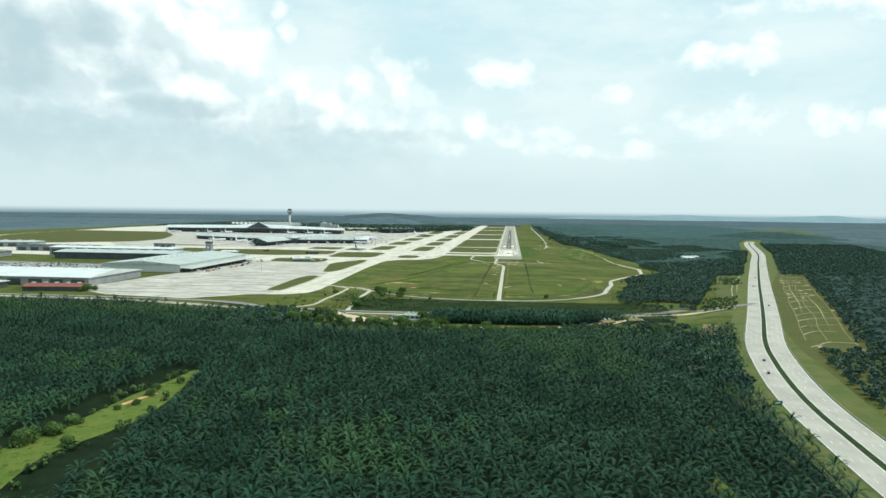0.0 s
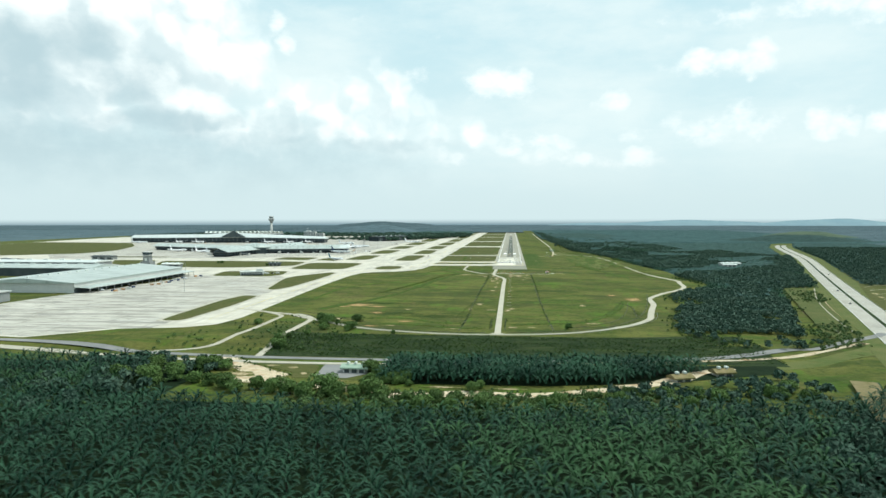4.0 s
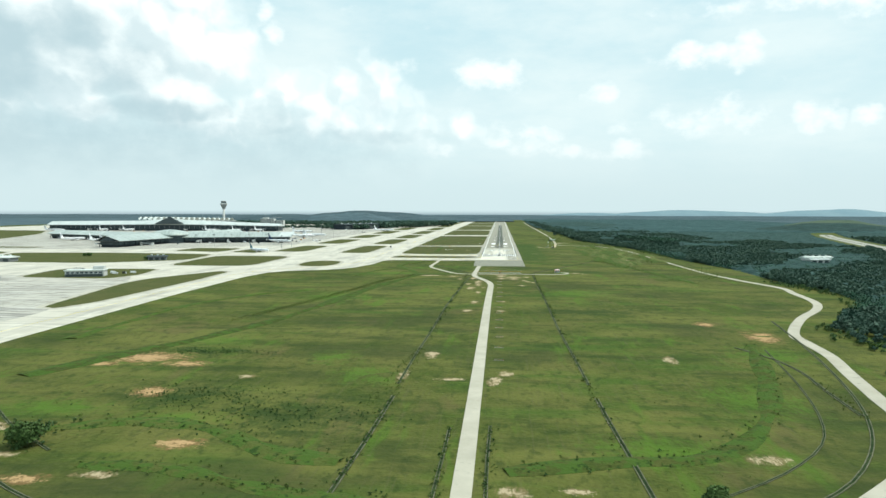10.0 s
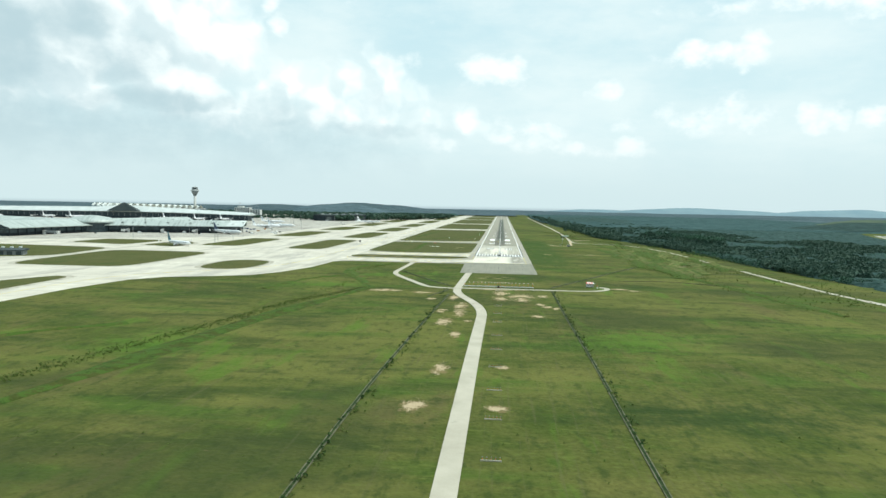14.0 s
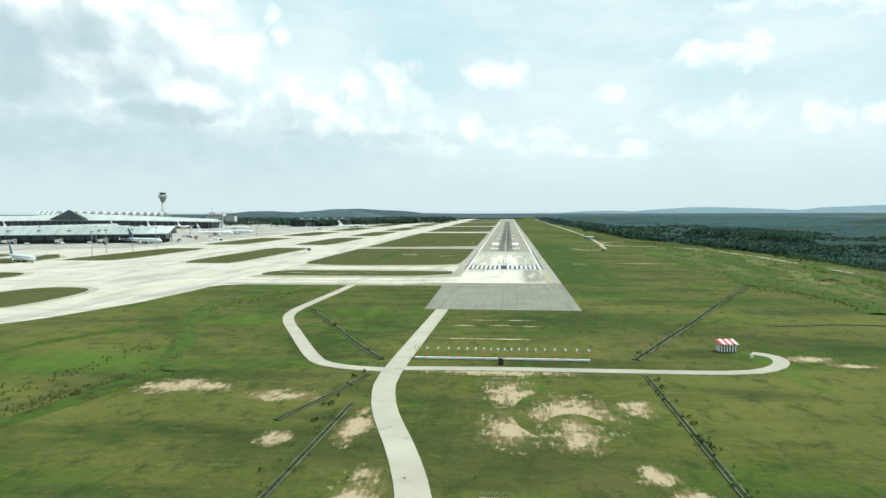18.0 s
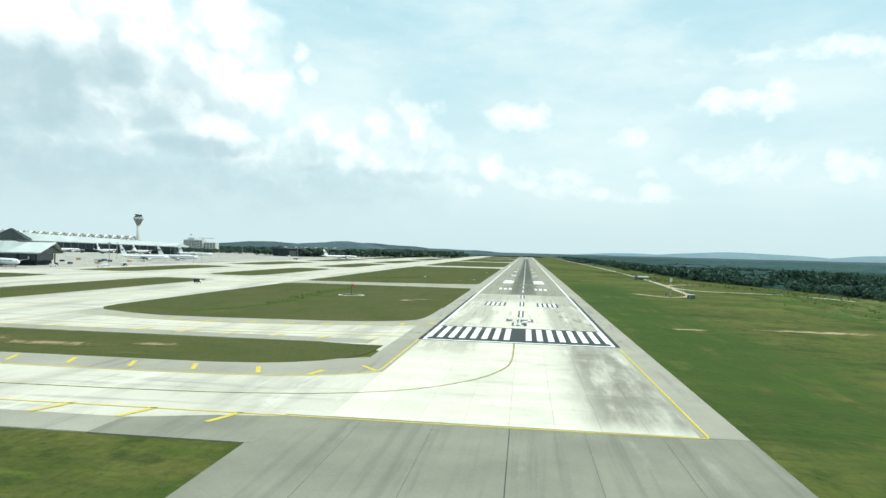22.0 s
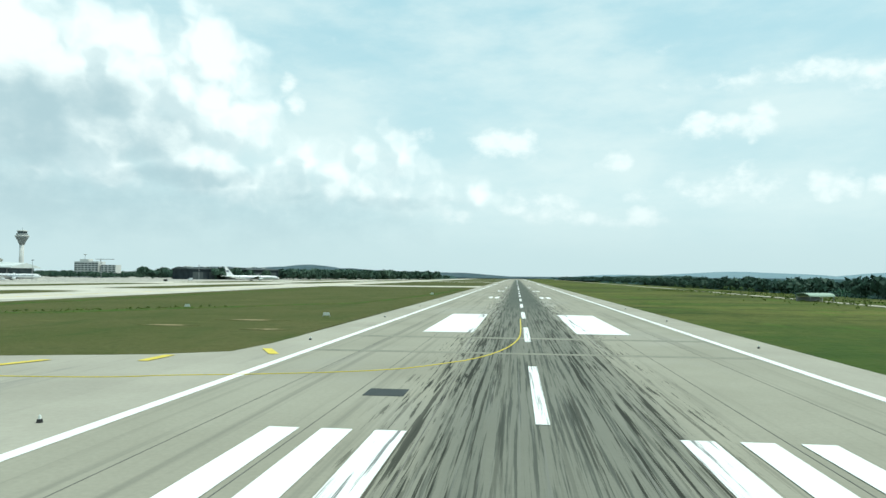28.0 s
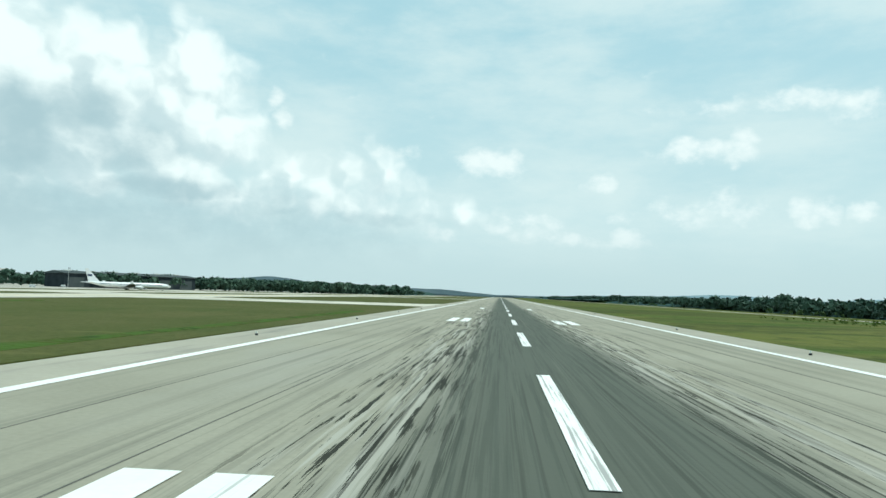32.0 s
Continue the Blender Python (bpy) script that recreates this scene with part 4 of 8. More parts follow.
def zone(y, n, xs, wid, length, border=False):
    z = thing("touchdown_marking", 0, 0, 0, 0, "pairs of white touchdown zone bars on the runway", "runway marking", kind="structure")
    for s in (-1, 1):
        if border:
            part("border", flat(*sorted((s * (xs[0] - 1.0), s * (xs[-1] + wid + 0.9)))[:1], y - 1.2, sorted((s * (xs[0] - 1.0), s * (xs[-1] + wid + 0.9)))[1], y + length + 1.2, 0.06), M_BLACK, z, "black painted backing")
        for x in xs[:n]:
            a, c = sorted((s * x, s * (x + wid)))
            part("bar", flat(a, y, c, y + length, 0.08), M_WHITE, z)


zone(148, 4, [9.3, 11.85, 14.4, 16.95], 1.5, 22.5, True)
zone(298.5, 3, [8.6, 12.2, 15.8], 2.1, 22.5)
zone(399, 1, [9.2], 9.3, 59.5)
zone(595, 2, [9.9, 12.9], 1.9, 22.8)
zone(746, 2, [9.9, 12.9], 1.9, 22.8)
zone(896, 1, [9.9], 1.9, 22.8)


def letter(text, x, y, size_w, size_h, z, m, parent):
    cu = bpy.data.curves.new(text, "FONT")
    cu.body, cu.align_x, cu.size, cu.extrude, cu.offset = text, "CENTER", 1.0, 0.01, 0.02
    ob = bpy.data.objects.new("letter", cu)
    scene.collection.objects.link(ob)
    me = bpy.data.meshes.new_from_object(ob.evaluated_get(bpy.context.evaluated_depsgraph_get()))
    bpy.data.objects.remove(ob)
    xs = [v.co.x for v in me.vertices]
    ys = [v.co.y for v in me.vertices]
    for v in me.vertices:
        v.co = (((v.co.x - min(xs)) / (max(xs) - min(xs)) - 0.5) * size_w * K, ((v.co.y - min(ys)) / (max(ys) - min(ys))) * size_h * K, v.co.z * 0.5)
    me.materials.clear()
    me.materials.append(m)
    ob = part("character", me, m, parent)
    ob.location = (x * K, y * K, z * K)


desig = thing("runway_number", 0, 0, 0, 0, "white runway number 32 R outlined in black", "runway marking", kind="structure")
part("border", flat(-2.9, 53.2, 2.9, 64.6, 0.06), M_BLACK, desig, "black painted backing")
part("border", flat(-5.6, 67.2, -0.35, 79.0, 0.06), M_BLACK, desig, "black painted backing")
part("border", flat(0.35, 67.2, 5.6, 79.0, 0.06), M_BLACK, desig, "black painted backing")
letter("R", 0, 54.2, 4.2, 9.4, 0.08, M_WHITE, desig)


def stroke_sign(x0, strokes):
    """An angular painted numeral of straight strokes, one sheet a stroke laid edge over edge."""
    sign = Build()
    for k, quad in enumerate(strokes):
        z = 0.082 + k * 0.003
        sign.add([(x0 + u * 5.0, 67.5 + v * 11.2, z) for u, v in quad], [(0, 1, 2, 3)])
    part("character", sign, M_WHITE, desig)


BAR_LOW, BAR_TOP = [(0.03, 0.05), (0.97, 0.05), (0.97, 0.21), (0.03, 0.21)], [(0.12, 0.80), (0.97, 0.80), (0.97, 0.95), (0.12, 0.95)]
stroke_sign(-5.5, [[(0.03, 0.05), (0.80, 0.05), (0.90, 0.21), (0.03, 0.21)], BAR_TOP, [(0.66, 0.80), (0.90, 0.80), (0.52, 0.50), (0.28, 0.50)], [(0.28, 0.50), (0.40, 0.60), (0.88, 0.52), (0.66, 0.40)], [(0.66, 0.12), (0.90, 0.12), (0.90, 0.52), (0.66, 0.44)]])
stroke_sign(0.5, [BAR_LOW, [(0.05, 0.80), (0.86, 0.80), (0.78, 0.95), (0.05, 0.95)], [(0.62, 0.62), (0.86, 0.58), (0.86, 0.86), (0.62, 0.82)], [(0.05, 0.18), (0.36, 0.18), (0.86, 0.60), (0.64, 0.66)]])

M_SEAM = mat("weathered_tar", (0.10, 0.10, 0.09), (0.17, 0.165, 0.145), 3, 0.3, 0.9, 0.0, vary=0.2, spec=0.1)
# tar-filled joints in the asphalt
solid("asphalt_overlap", flat(-16, 240.3, 29.9, 244.6, 0.045), M_PAD, "darker asphalt strip where concrete and asphalt meet", "patch", kind="structure")
seams = thing("asphalt_joint", 0, 0, 0, 0, "thin dark tar-filled joints across the runway asphalt", "joint", kind="structure")
for x in (-22.6, -15.4, -7.6, 7.8, 15.2, 22.4):
    pts = [(x + 0.10 * math.sin(k * 1.7 + x), 240.5 + k * 42) for k in range(30)]
    part("joint", ribbon(pts, 0.075, 0.035, 14), M_SEAM, seams)
for k, y in enumerate((304, 366, 388)):
    part("cross_joint", flat(-29.9, y, 29.9, y + (1.8 if y == 366 else 2.2 if y == 388 else 0.08), 0.033 if y > 305 else 0.037), M_PAD if y > 305 else M_SEAM, seams, "darker patched strip" if y > 305 else "")
for x in (-24, -12, 0.2, 12, 24):
    part("pad_joint", ribbon([(x, -213), (x + 0.15, -150), (x, -97.5)], 0.12 if abs(x) < 1 else 0.06, 0.045, 12), M_BLACK if abs(x) < 1 else M_SEAM, seams)

# yellow lines of the entry and links
def line(name, pts, w, z, m, label, step=3.0):
    return solid(name, ribbon(pts, w, z, step), m, label, "painted line", kind="structure")


line("taxi_line", [(-0.9, 3), (-1, -28), (-3, -44), (-10, -60), (-24, -74), (-48, -82), (-90, -85), (-180, -86)], 0.16, 0.09, M_YELLOW, "yellow taxi lead-in line curving onto the runway")
line("taxi_line", [(-0.9, 3), (-1, -28), (-3, -44), (-10, -60), (-24, -74), (-48, -82), (-90, -85), (-180, -86)], 0.42, 0.075, M_BLACK, "black border of the taxi line")
line("pad_line", [(-110, -98), (-60, -97.5), (0, -97), (31.3, -96.5)], 0.42, 0.10, M_YELLOW, "yellow line across the start of the concrete")
line("pad_line", [(31.3, -96), (31.0, -50), (30.6, 0)], 0.42, 0.10, M_YELLOW, "yellow line along the concrete edge")
line("pad_line", [(-31, 3), (-31, -25), (-31, -44), (-31.2, -52), (-34, -56.5), (-42, -61.5), (-54, -65), (-80, -66.6), (-130, -67), (-182, -67)], 0.42, 0.10, M_YELLOW, "yellow line round the entry corner")
line("taxi_line", [(-180, 10), (-100, 10), (-51, 15), (-31, 21), (-20, 29), (-9, 42), (-5, 51), (-2.6, 66), (-1.4, 84), (-1.2, 100)], 0.2, 0.09, M_YELLOW, "yellow taxi line leading from the runway")
line("taxi_line", [(-180, 338), (-60, 338), (-34, 342), (-17, 348), (-10, 355), (-6, 362), (-3, 373), (-1.2, 388), (-0.7, 405), (-0.6, 425), (-0.5, 440)], 0.2, 0.088, M_YELLOW, "yellow taxi line leading from the runway")
solid("asphalt_patch", flat(-14.5, 333.5, -11.0, 337.0, 0.05), M_BLACK, "black square patch in the runway asphalt", "patch", kind="structure")
for yy, s in ((-100.5, 1), (-59, -1), (-1.2, 1), (303, 1)):
    for k in range(9):
        x = (-58.5 if yy == -59 else -45.6 if yy == -1.2 else -47) - k * 15.4
        solid("shoulder_bar", Build().add([(x - 1.4, yy - 3.6 * s, 0.1), (x - 0.2, yy - 3.6 * s, 0.1), (x + 2.6, yy + 3.6 * s, 0.1), (x + 1.4, yy + 3.6 * s, 0.1)], [(0, 1, 2, 3) if s > 0 else (3, 2, 1, 0)]), M_YELLOW, "yellow diagonal bar on a taxiway shoulder", "painted line", "yellow shoulder bars", "structure")
CORNER = [(-176, 37), (-135, 28), (-106, 26.8), (-84, 29), (-66, 32.8), (-46, 38.3), (-37, 43.5), (-31, 48.4)]
line("pad_line", CORNER, 0.45, 0.11, M_YELLOW, "yellow line along a taxiway edge")
line("pad_line", [(-176, -4), (-128, -2), (-93, 3), (-64, 6.5), (-34, 9)], 0.3, 0.09, M_YELLOW, "yellow line along a taxiway edge")
line("taxi_line", [(-110, -2), (-112, 14), (-113, 27)], 0.3, 0.094, M_YELLOW, "yellow holding line across a taxiway")
for x, yy, lean in ((-33.5, 50, -3.0), (-43.7, 43.4, 0.2), (-56.6, 38, 2.2), (-70.5, 34.8, 2.8), (-84.2, 32.3, 3.0), (-98, 31, 3.0), (-113, 31, 3.0), (-128, 32, 3.0), (-33.9, 363.6, -3.2), (-44.6, 354.4, 0.2), (-57.1, 347.5, 2.4), (-72, 343, 2.8), (-88, 339, 3.0), (-104, 335, 3.0), (-33.9, -50.6, -4.6), (-44.4, -58.8, 1.6)):
    solid("shoulder_bar", Build().add([(x - 0.7 - lean / 2, yy - 3, 0.085), (x + 0.7 - lean / 2, yy - 3, 0.085), (x + 0.7 + lean / 2, yy + 3, 0.085), (x - 0.7 + lean / 2, yy + 3, 0.085)], [(0, 1, 2, 3)]), M_YELLOW, "yellow diagonal bar on a taxiway shoulder", "painted line", "yellow shoulder bars", "structure")
line("taxi_line", [(-212, 2500), (-212, 400), (-212, -60), (-215, -140), (-228, -205), (-262, -256), (-304, -300), (-322, -360), (-325, -500), (-322, -700), (-320, -960)], 0.5, 0.06, M_YELLOW, "yellow taxiway centre line", 12)

# ---- service and perimeter roads ----
def road(name, pts, w, z, m, label, cat="road", step=7.0):
    return solid(name, ribbon(pts, w, z, step), m, label, cat, kind="structure")


road("service_road", [(-8.5, -1024), (-8.5, -900), (-8.4, -600), (-7.7, -480), (-7.8, -455), (-9.4, -436), (-13.2, -415), (-18.5, -396), (-24.2, -378), (-28.2, -360), (-30, -340), (-29.2, -290), (-27.5, -212)], 6.0, 0.03, M_ROAD, "concrete service road leading to the runway")
road("service_road", [(-29, -333), (0, -331.5), (30, -331.5), (66, -331), (79, -326), (86, -317), (87, -308), (82, -303)], 4.6, 0.045, M_ROAD, "narrow concrete road past the antenna row")
road("service_road", [(-30, -335), (-40, -334), (-52, -329), (-60, -317), (-76, -282), (-90, -250), (-96, -225), (-96, -190), (-95, -150), (-94.5, -112)], 4.8, 0.055, M_ROAD, "concrete service road with a bend in the grass")
road("perimeter_road", [(-330, -868), (-300, -885), (-270, -902), (-247, -912), (-222, -936), (-205, -950)], 7.0, 0.02, M_ROAD, "pale concrete perimeter road meeting the side roads")
road("perimeter_road", [(-208, -947), (-192, -961), (-150, -996), (-101, -1016), (-56, -1026), (-10, -1026), (32, -1020), (62, -1010), (92, -991), (105, -979)], 5.6, 0.026, M_SHOULDER, "grey asphalt perimeter road above the bank")
road("perimeter_road", [(103, -981), (129, -954), (152, -915), (162, -873), (172, -830), (182, -790), (186, -755), (191, -722), (222, -660), (258, -605), (276, -560), (284, -500), (290, -455), (274, -380), (268, -340)], 7.0, 0.02, M_ROAD, "pale concrete perimeter road curving round the airfield")
road("perimeter_road", [(270, -350), (274, -380), (262, -290), (258, -150), (256, 0), (249, 189), (222, 320), (190, 356), (150, 366), (134, 400), (134, 470), (139, 560), (146, 800), (150, 1200), (152, 2400), (155, 3200)], 4.6, 0.015, M_ROAD, "narrow concrete perimeter road beyond the rough rim")
road("perimeter_track", [(82, 300), (100, 272), (120, 300), (128, 390), (138, 460), (175, 500)], 4.0, 0.02, M_SAND, "sandy service track by the runway")
road("junction_flare", [(-14, -1022), (-8.5, -1018.5), (-3, -1022)], 5.0, 0.012, M_ROAD, "widened road junction")
road("lower_road", [(-800, -1088), (-640, -1086), (-518, -1089), (-400, -1098), (-330, -1109), (-270, -1117), (-200, -1123), (-91, -1124), (2, -1120), (96, -1108), (163, -1094), (232, -1066), (270, -1050), (330, -1008), (352, -985)], 8.5, 0.22, M_BLACKTOP, "grey two-lane road below the bank")
road("lower_road", [(-800, -1103), (-640, -1101), (-518, -1104), (-400, -1114), (-330, -1126), (-270, -1135), (-200, -1140), (-150, -1141), (-92, -1141)], 7.5, 0.2, M_ROAD, "pale concrete road beside the lower road")
road("dirt_road", [(-92, -1141), (0, -1133), (89, -1118), (150, -1106), (213, -1090), (262, -1068), (310, -1040)], 5.5, 0.18, M_SAND, "pale sandy track beside the lower road")
road("side_road", [(-203, -1120), (-208, -1075), (-208, -1015), (-210, -950), (-224, -925), (-238, -912)], 6.0, 0.24, M_ROAD, "concrete ramp up the bank to the perimeter road")
road("side_road", [(-300, -1108), (-276, -1098), (-262, -1084), (-254, -1062), (-249, -1019), (-249, -955), (-252, -925), (-285, -893)], 5.0, 0.26, M_ROAD, "curving concrete side road on the bank")

# fence along the perimeter road
fence = thing("perimeter_fence", 0, 0, 0, 0, "pale chain-link fence on slim posts beside the perimeter road", "fence")
fl = smooth_line([(-247, -919), (-192, -968), (-150, -1003), (-101, -1022.5), (-56, -1032), (-10, -1032.5), (32, -1026), (66, -1016), (97, -996), (135, -957), (159, -915), (168.5, -873)], 4.2)
post_mesh = Build().tube((0, 0, -0.2), (0, 0, 2.5), 0.07, 0.07, 5).mesh("post", M_METAL)
for i, p in enumerate(fl):
    o = part("post", post_mesh, M_METAL, fence)
    o.location = (p[0] * K, p[1] * K, terr(*p) * K)
for z in (0.3, 1.3, 2.4):
    bb = Build()
    for a, c in zip(fl, fl[1:]):
        bb.tube((*a, terr(*a) + z), (*c, terr(*c) + z), 0.025, 0.025, 3)
    part("wire", bb, M_METAL, fence)

# drains in the grass
def drain(pts, w=1.5):
    d = thing("drain", 0, 0, 0, 0, "open concrete-lined drain in the grass with tufts", "drain", kind="structure")
    part("bed", ribbon(pts, w * 0.5, 0.03, 9), M_SLOPE, d, "dark bed")
    for s in (-1, 1):
        part("kerb", ribbon(pts, w * 0.2, 0.12, 9, s * w * 0.36), M_DRAIN, d)


drain([(-34, -369), (-39, -500), (-42.5, -620), (-43, -730), (-44, -800), (-44.2, -868)])
drain([(-43.2, -888), (-43.8, -941), (-45, -980), (-46, -1010)], 1.8)
drain([(42, -336), (41.5, -460), (42, -560), (41.5, -650), (41.3, -733), (42.3, -815), (42.5, -863)])
drain([(42.9, -885), (43.3, -918), (44, -947), (45, -1000)], 1.8)
drain([(43, -316), (61, -280), (84, -234), (108, -184), (132, -138), (157, -92)], 2.6)
drain([(-36, -322), (-48, -300), (-60, -276), (-76, -244), (-91, -214)], 2.3)
drain([(-36, -340), (-40, -358), (-48, -384)], 1.6)
drain([(-16, -928), (-16.1, -955), (-16.6, -1000)], 1.3)
drain([(-1.2, -925), (-1.7, -955), (-1.6, -1000)], 1.3)
drain([(142, -900), (146, -860), (150, -830), (148, -800), (138, -770)], 1.8)
drain([(110, -250), (150, -245), (190, -270)], 1.6)
# drains following the perimeter road
drain([(-235, -909), (-192, -946), (-153, -982), (-122, -1001), (-98, -1008), (-59, -1016), (-20, -1016)], 1.5)
drain([(-244, -888), (-208, -912), (-178, -939), (-146, -963)], 1.3)
drain([(197, -672), (178, -772), (156, -862), (136, -918), (113, -957), (89, -982), (59, -1001), (22, -1011), (0, -1014)], 1.5)
drain([(153, -775), (139, -849), (125, -903), (111, -935), (88, -962), (63, -982)], 1.0)
SANDY = [(4, -358, 12, 28), (5, -385, 14, 22), (18, -374, 19, 28), (18, -388, 11, 20), (33, -368, 9, 13), (29, -409, 7, 8), (33, -419, 7, 9), (38, -424, 5, 11), (-29, -386, 8, 20), (-22, -425, 8, 30), (-21, -452, 7, 26), (-32, -444, 6, 6), (-33, -450, 6, 7), (-44, -395, 7, 8), (-83, -357, 26, 14), (-54, -364, 18, 9), (-28, -484, 9, 20), (-15, -480, 5, 6), (25, -457, 9, 8), (0, -335.5, 40, 7)]
SANDY_FIELD = [(96, -311, 14, 9), (106, -319, 12, 5), (201, -80, 16, 10), (-19, -520, 6, 16), (-20, -590, 6, 18), (-24, -640, 9, 12), (4, -585, 6, 6), (-21, -858, 13, 5), (5, -845, 7, 10), (0, -860, 6, 16), (92, -807, 7, 18), (-44, -853, 5, 18), (-118, -861, 9, 6), (-35, -804, 7, 18), (3, -640, 8, 6), (-182, -943, 10, 12), (-119, -981, 12, 5), (-53, -996, 12, 3), (6, -983, 9, 7), (24, -981, 8, 5), (89, -951, 13, 8), (-222, -928, 10, 8), (-160, -968, 12, 5)]
SANDY_STRIPS = [(-128, -36, 26, 7), (-158, -30, 26, 9), (-100, -30, 12, 5), (-63, 160, 10, 12), (-55, 171, 10, 6), (-70, 404, 9, 3), (-48, 398, 7, 3), (-60, 422, 12, 4)]
SANDY_SHOULDER = [(66, 66, 14, 5), (120, 74, 44, 8), (-14, -257, 9, 3), (0, -256, 8, 3), (13, -257, 7, 2.4), (-2, -285, 34, 2.5), (-6, -243, 12, 2), (8, -243, 12, 2)]
EARTH = [(-186, -826, 40, 26), (-160, -838, 24, 12), (166, -736, 18, 36), (-150, -891, 16, 14), (-35, -806, 6, 10), (145, -690, 14, 16), (-205, -842, 24, 10), (-107, -953, 16, 10), (170, -726, 14, 12), (-138, -986, 14, 7)]
BRIGHT = [(-63, -852, 30, 34), (-52, -862, 18, 20), (-88, -816, 26, 30), (150, -790, 40, 50), (-165, -775, 44, 26), (-110, -250, 44, 30), (-130, -330, 60, 40), (70, -520, 60, 60), (-150, -560, 50, 60), (60, -945, 60, 26), (110, -880, 40, 50), (-178, -918, 44, 22), (-120, -925, 40, 14)]
DEEP = [(-160, -808, 60, 22), (-132, -896, 60, 40), (-80, -920, 80, 50), (70, -640, 90, 40), (-60, -300, 40, 50), (20, -240, 70, 40), (40, -1000, 90, 20), (-130, -1005, 60, 16)]
SPOTS = [(M_DEEP, "deep green rank growth in the field", DEEP), (M_BRIGHT, "bright green young grass in the field", BRIGHT), (M_EARTH, "orange earth showing through the grass", EARTH),
         (M_SANDY, "bare sandy patch worn in the grass", SANDY + SANDY_FIELD + SANDY_SHOULDER), (M_SANDY_STRIP, "bare sandy patch worn in the mown grass", SANDY_STRIPS)]
level = 0
for m_, label, rows in SPOTS:
    for x0, y0, w, h in rows:
        level += 1
        pts = [(x0 + w * 0.72 * math.cos(a), y0 + h * 0.72 * math.sin(a)) for a in (2 * math.pi * i / 24 for i in range(24))]
        z = terr(x0, y0) + (0.055 if m_ == M_SANDY_STRIP else -0.14) + level * 0.0005
        solid("bare_patch" if m_ not in (M_BRIGHT, M_DEEP) else "grass_patch", Build().prism(pts, z - 0.3, z), m_, label, "bare patch" if m_ not in (M_BRIGHT, M_DEEP) else "grass", kind="structure")
# rank green grass along old ditches
LUSH = [([(-225, -870), (-203, -815), (-186, -781), (-174, -745), (-158, -691), (-141, -580), (-127, -480), (-109, -397), (-104, -375), (-98, -343)], 15), ([(-262, -780), (-261, -708), (-256, -626), (-222, -556), (-190, -520)], 10), ([(-98, -343), (-112, -300), (-126, -268), (-141, -223), (-141, -180), (-111, -134)], 12), ([(-172, -370), (-161, -303), (-140, -269)], 8), ([(-162, -943), (-134, -931), (-102, -937), (-74, -957), (-48, -964)], 13), ([(-128, -974), (-100, -974), (-67, -986), (-38, -993), (-24, -994)], 10), ([(4, -968), (38, -957), (70, -950), (99, -916), (126, -850), (150, -760)], 11)]
LUSH_SOUTH = [p_ for p_, w_ in LUSH[-3:]]
LUSH_STRIPS = [([(-139, 64), (-131, 73), (-124, 95), (-119, 121), (-121, 168), (-124, 210), (-122, 250), (-130, 294)], 9), ([(-165, 380), (-150, 420), (-120, 440), (-90, 480), (-60, 520)], 8), ([(-60, 520), (-48, 640), (-46, 800)], 6), ([(-165, 470), (-160, 600), (-150, 800)], 8)]
LUSH_EAST = [([(154, -100), (169, -121), (175, -184), (183, -231), (200, -320), (215, -420)], 14), ([(154, -100), (170, 0), (185, 166), (170, 300), (160, 348)], 16), ([(215, -60), (212, 100), (205, 300), (212, 406)], 18)]
for k, (pts, w) in enumerate(LUSH + LUSH_STRIPS + LUSH_EAST):
    island = pts[0][0] < -40 and pts[0][1] > 60
    solid("rank_grass", ribbon(pts, lambda t: w * (0.75 + 0.35 * math.sin(t * 19 + k) * math.cos(t * 7)), 0.075 if island else -0.10 + k * 0.0005, 7, crown=0.25 if island else 0.85), M_LUSH, "rank green grass along an old ditch", "grass", kind="structure")

# rough mounds between the field and the eastern road
for k in range(8):
    x0 = 168 + k * 11.5
    y0, y1 = -215 + 14 * k, 200 + 16 * k
    pts = [(x0 + 7 * math.sin(q * 1.9 + k * 2.1) + 12 * math.sin(q * 0.6 + k), y0 + (y1 - y0) * q / 9) for q in range(10)]
    solid("rank_grass", ribbon(pts, lambda t, k=k: 13 + 5 * math.sin(t * 23 + k * 1.7), -0.12 + k * 0.002, 9, crown=0.9 + 0.25 * (k % 3)), M_RIM if k % 3 else M_LUSH, "uneven rank grass mounds along the field's rough rim", "grass", kind="structure")

# ---- localiser antenna row ----
loc = thing("antenna_row_base", 1.4, -319, 0, 0, "long white concrete beam carrying the antenna row", "antenna base", kind="structure")
part("beam", Build().box(0, 0, 0.25, 54.5, 0.9, 0.5), M_WHITE, loc)
def antenna():
    a = thing("localiser_antenna", 0, 0, 0, 0, "orange antenna mast with a pale slotted boom on top", "antenna", "localiser antennas")
    part("mast", Build().tube((0, 0, 0), (0, 0, 2.7), 0.10, 0.08, 6), M_ORANGE, a, "orange painted mast")
    part("brace", Build().tube((0, 0.9, 0.1), (0, 0.1, 2.0), 0.05, 0.05, 5), M_ORANGE, a)
    part("boom", Build().box(0, 0.2, 2.85, 0.34, 2.8, 0.26), M_WALL, a, "cream boom")
    for k in range(6):
        part("dipole", Build().tube((-0.85 + k * 0.07, -1.1 + k * 0.5, 2.95), (0.85 - k * 0.07, -1.1 + k * 0.5, 2.95), 0.035, 0.035, 4), M_GREYW, a)
    return a
first = antenna()
STEPS = (1.0, 3.2, 5.5, 8.0, 10.6, 13.4, 16.5, 19.8, 23.3, 26.8)     # from the middle outwards
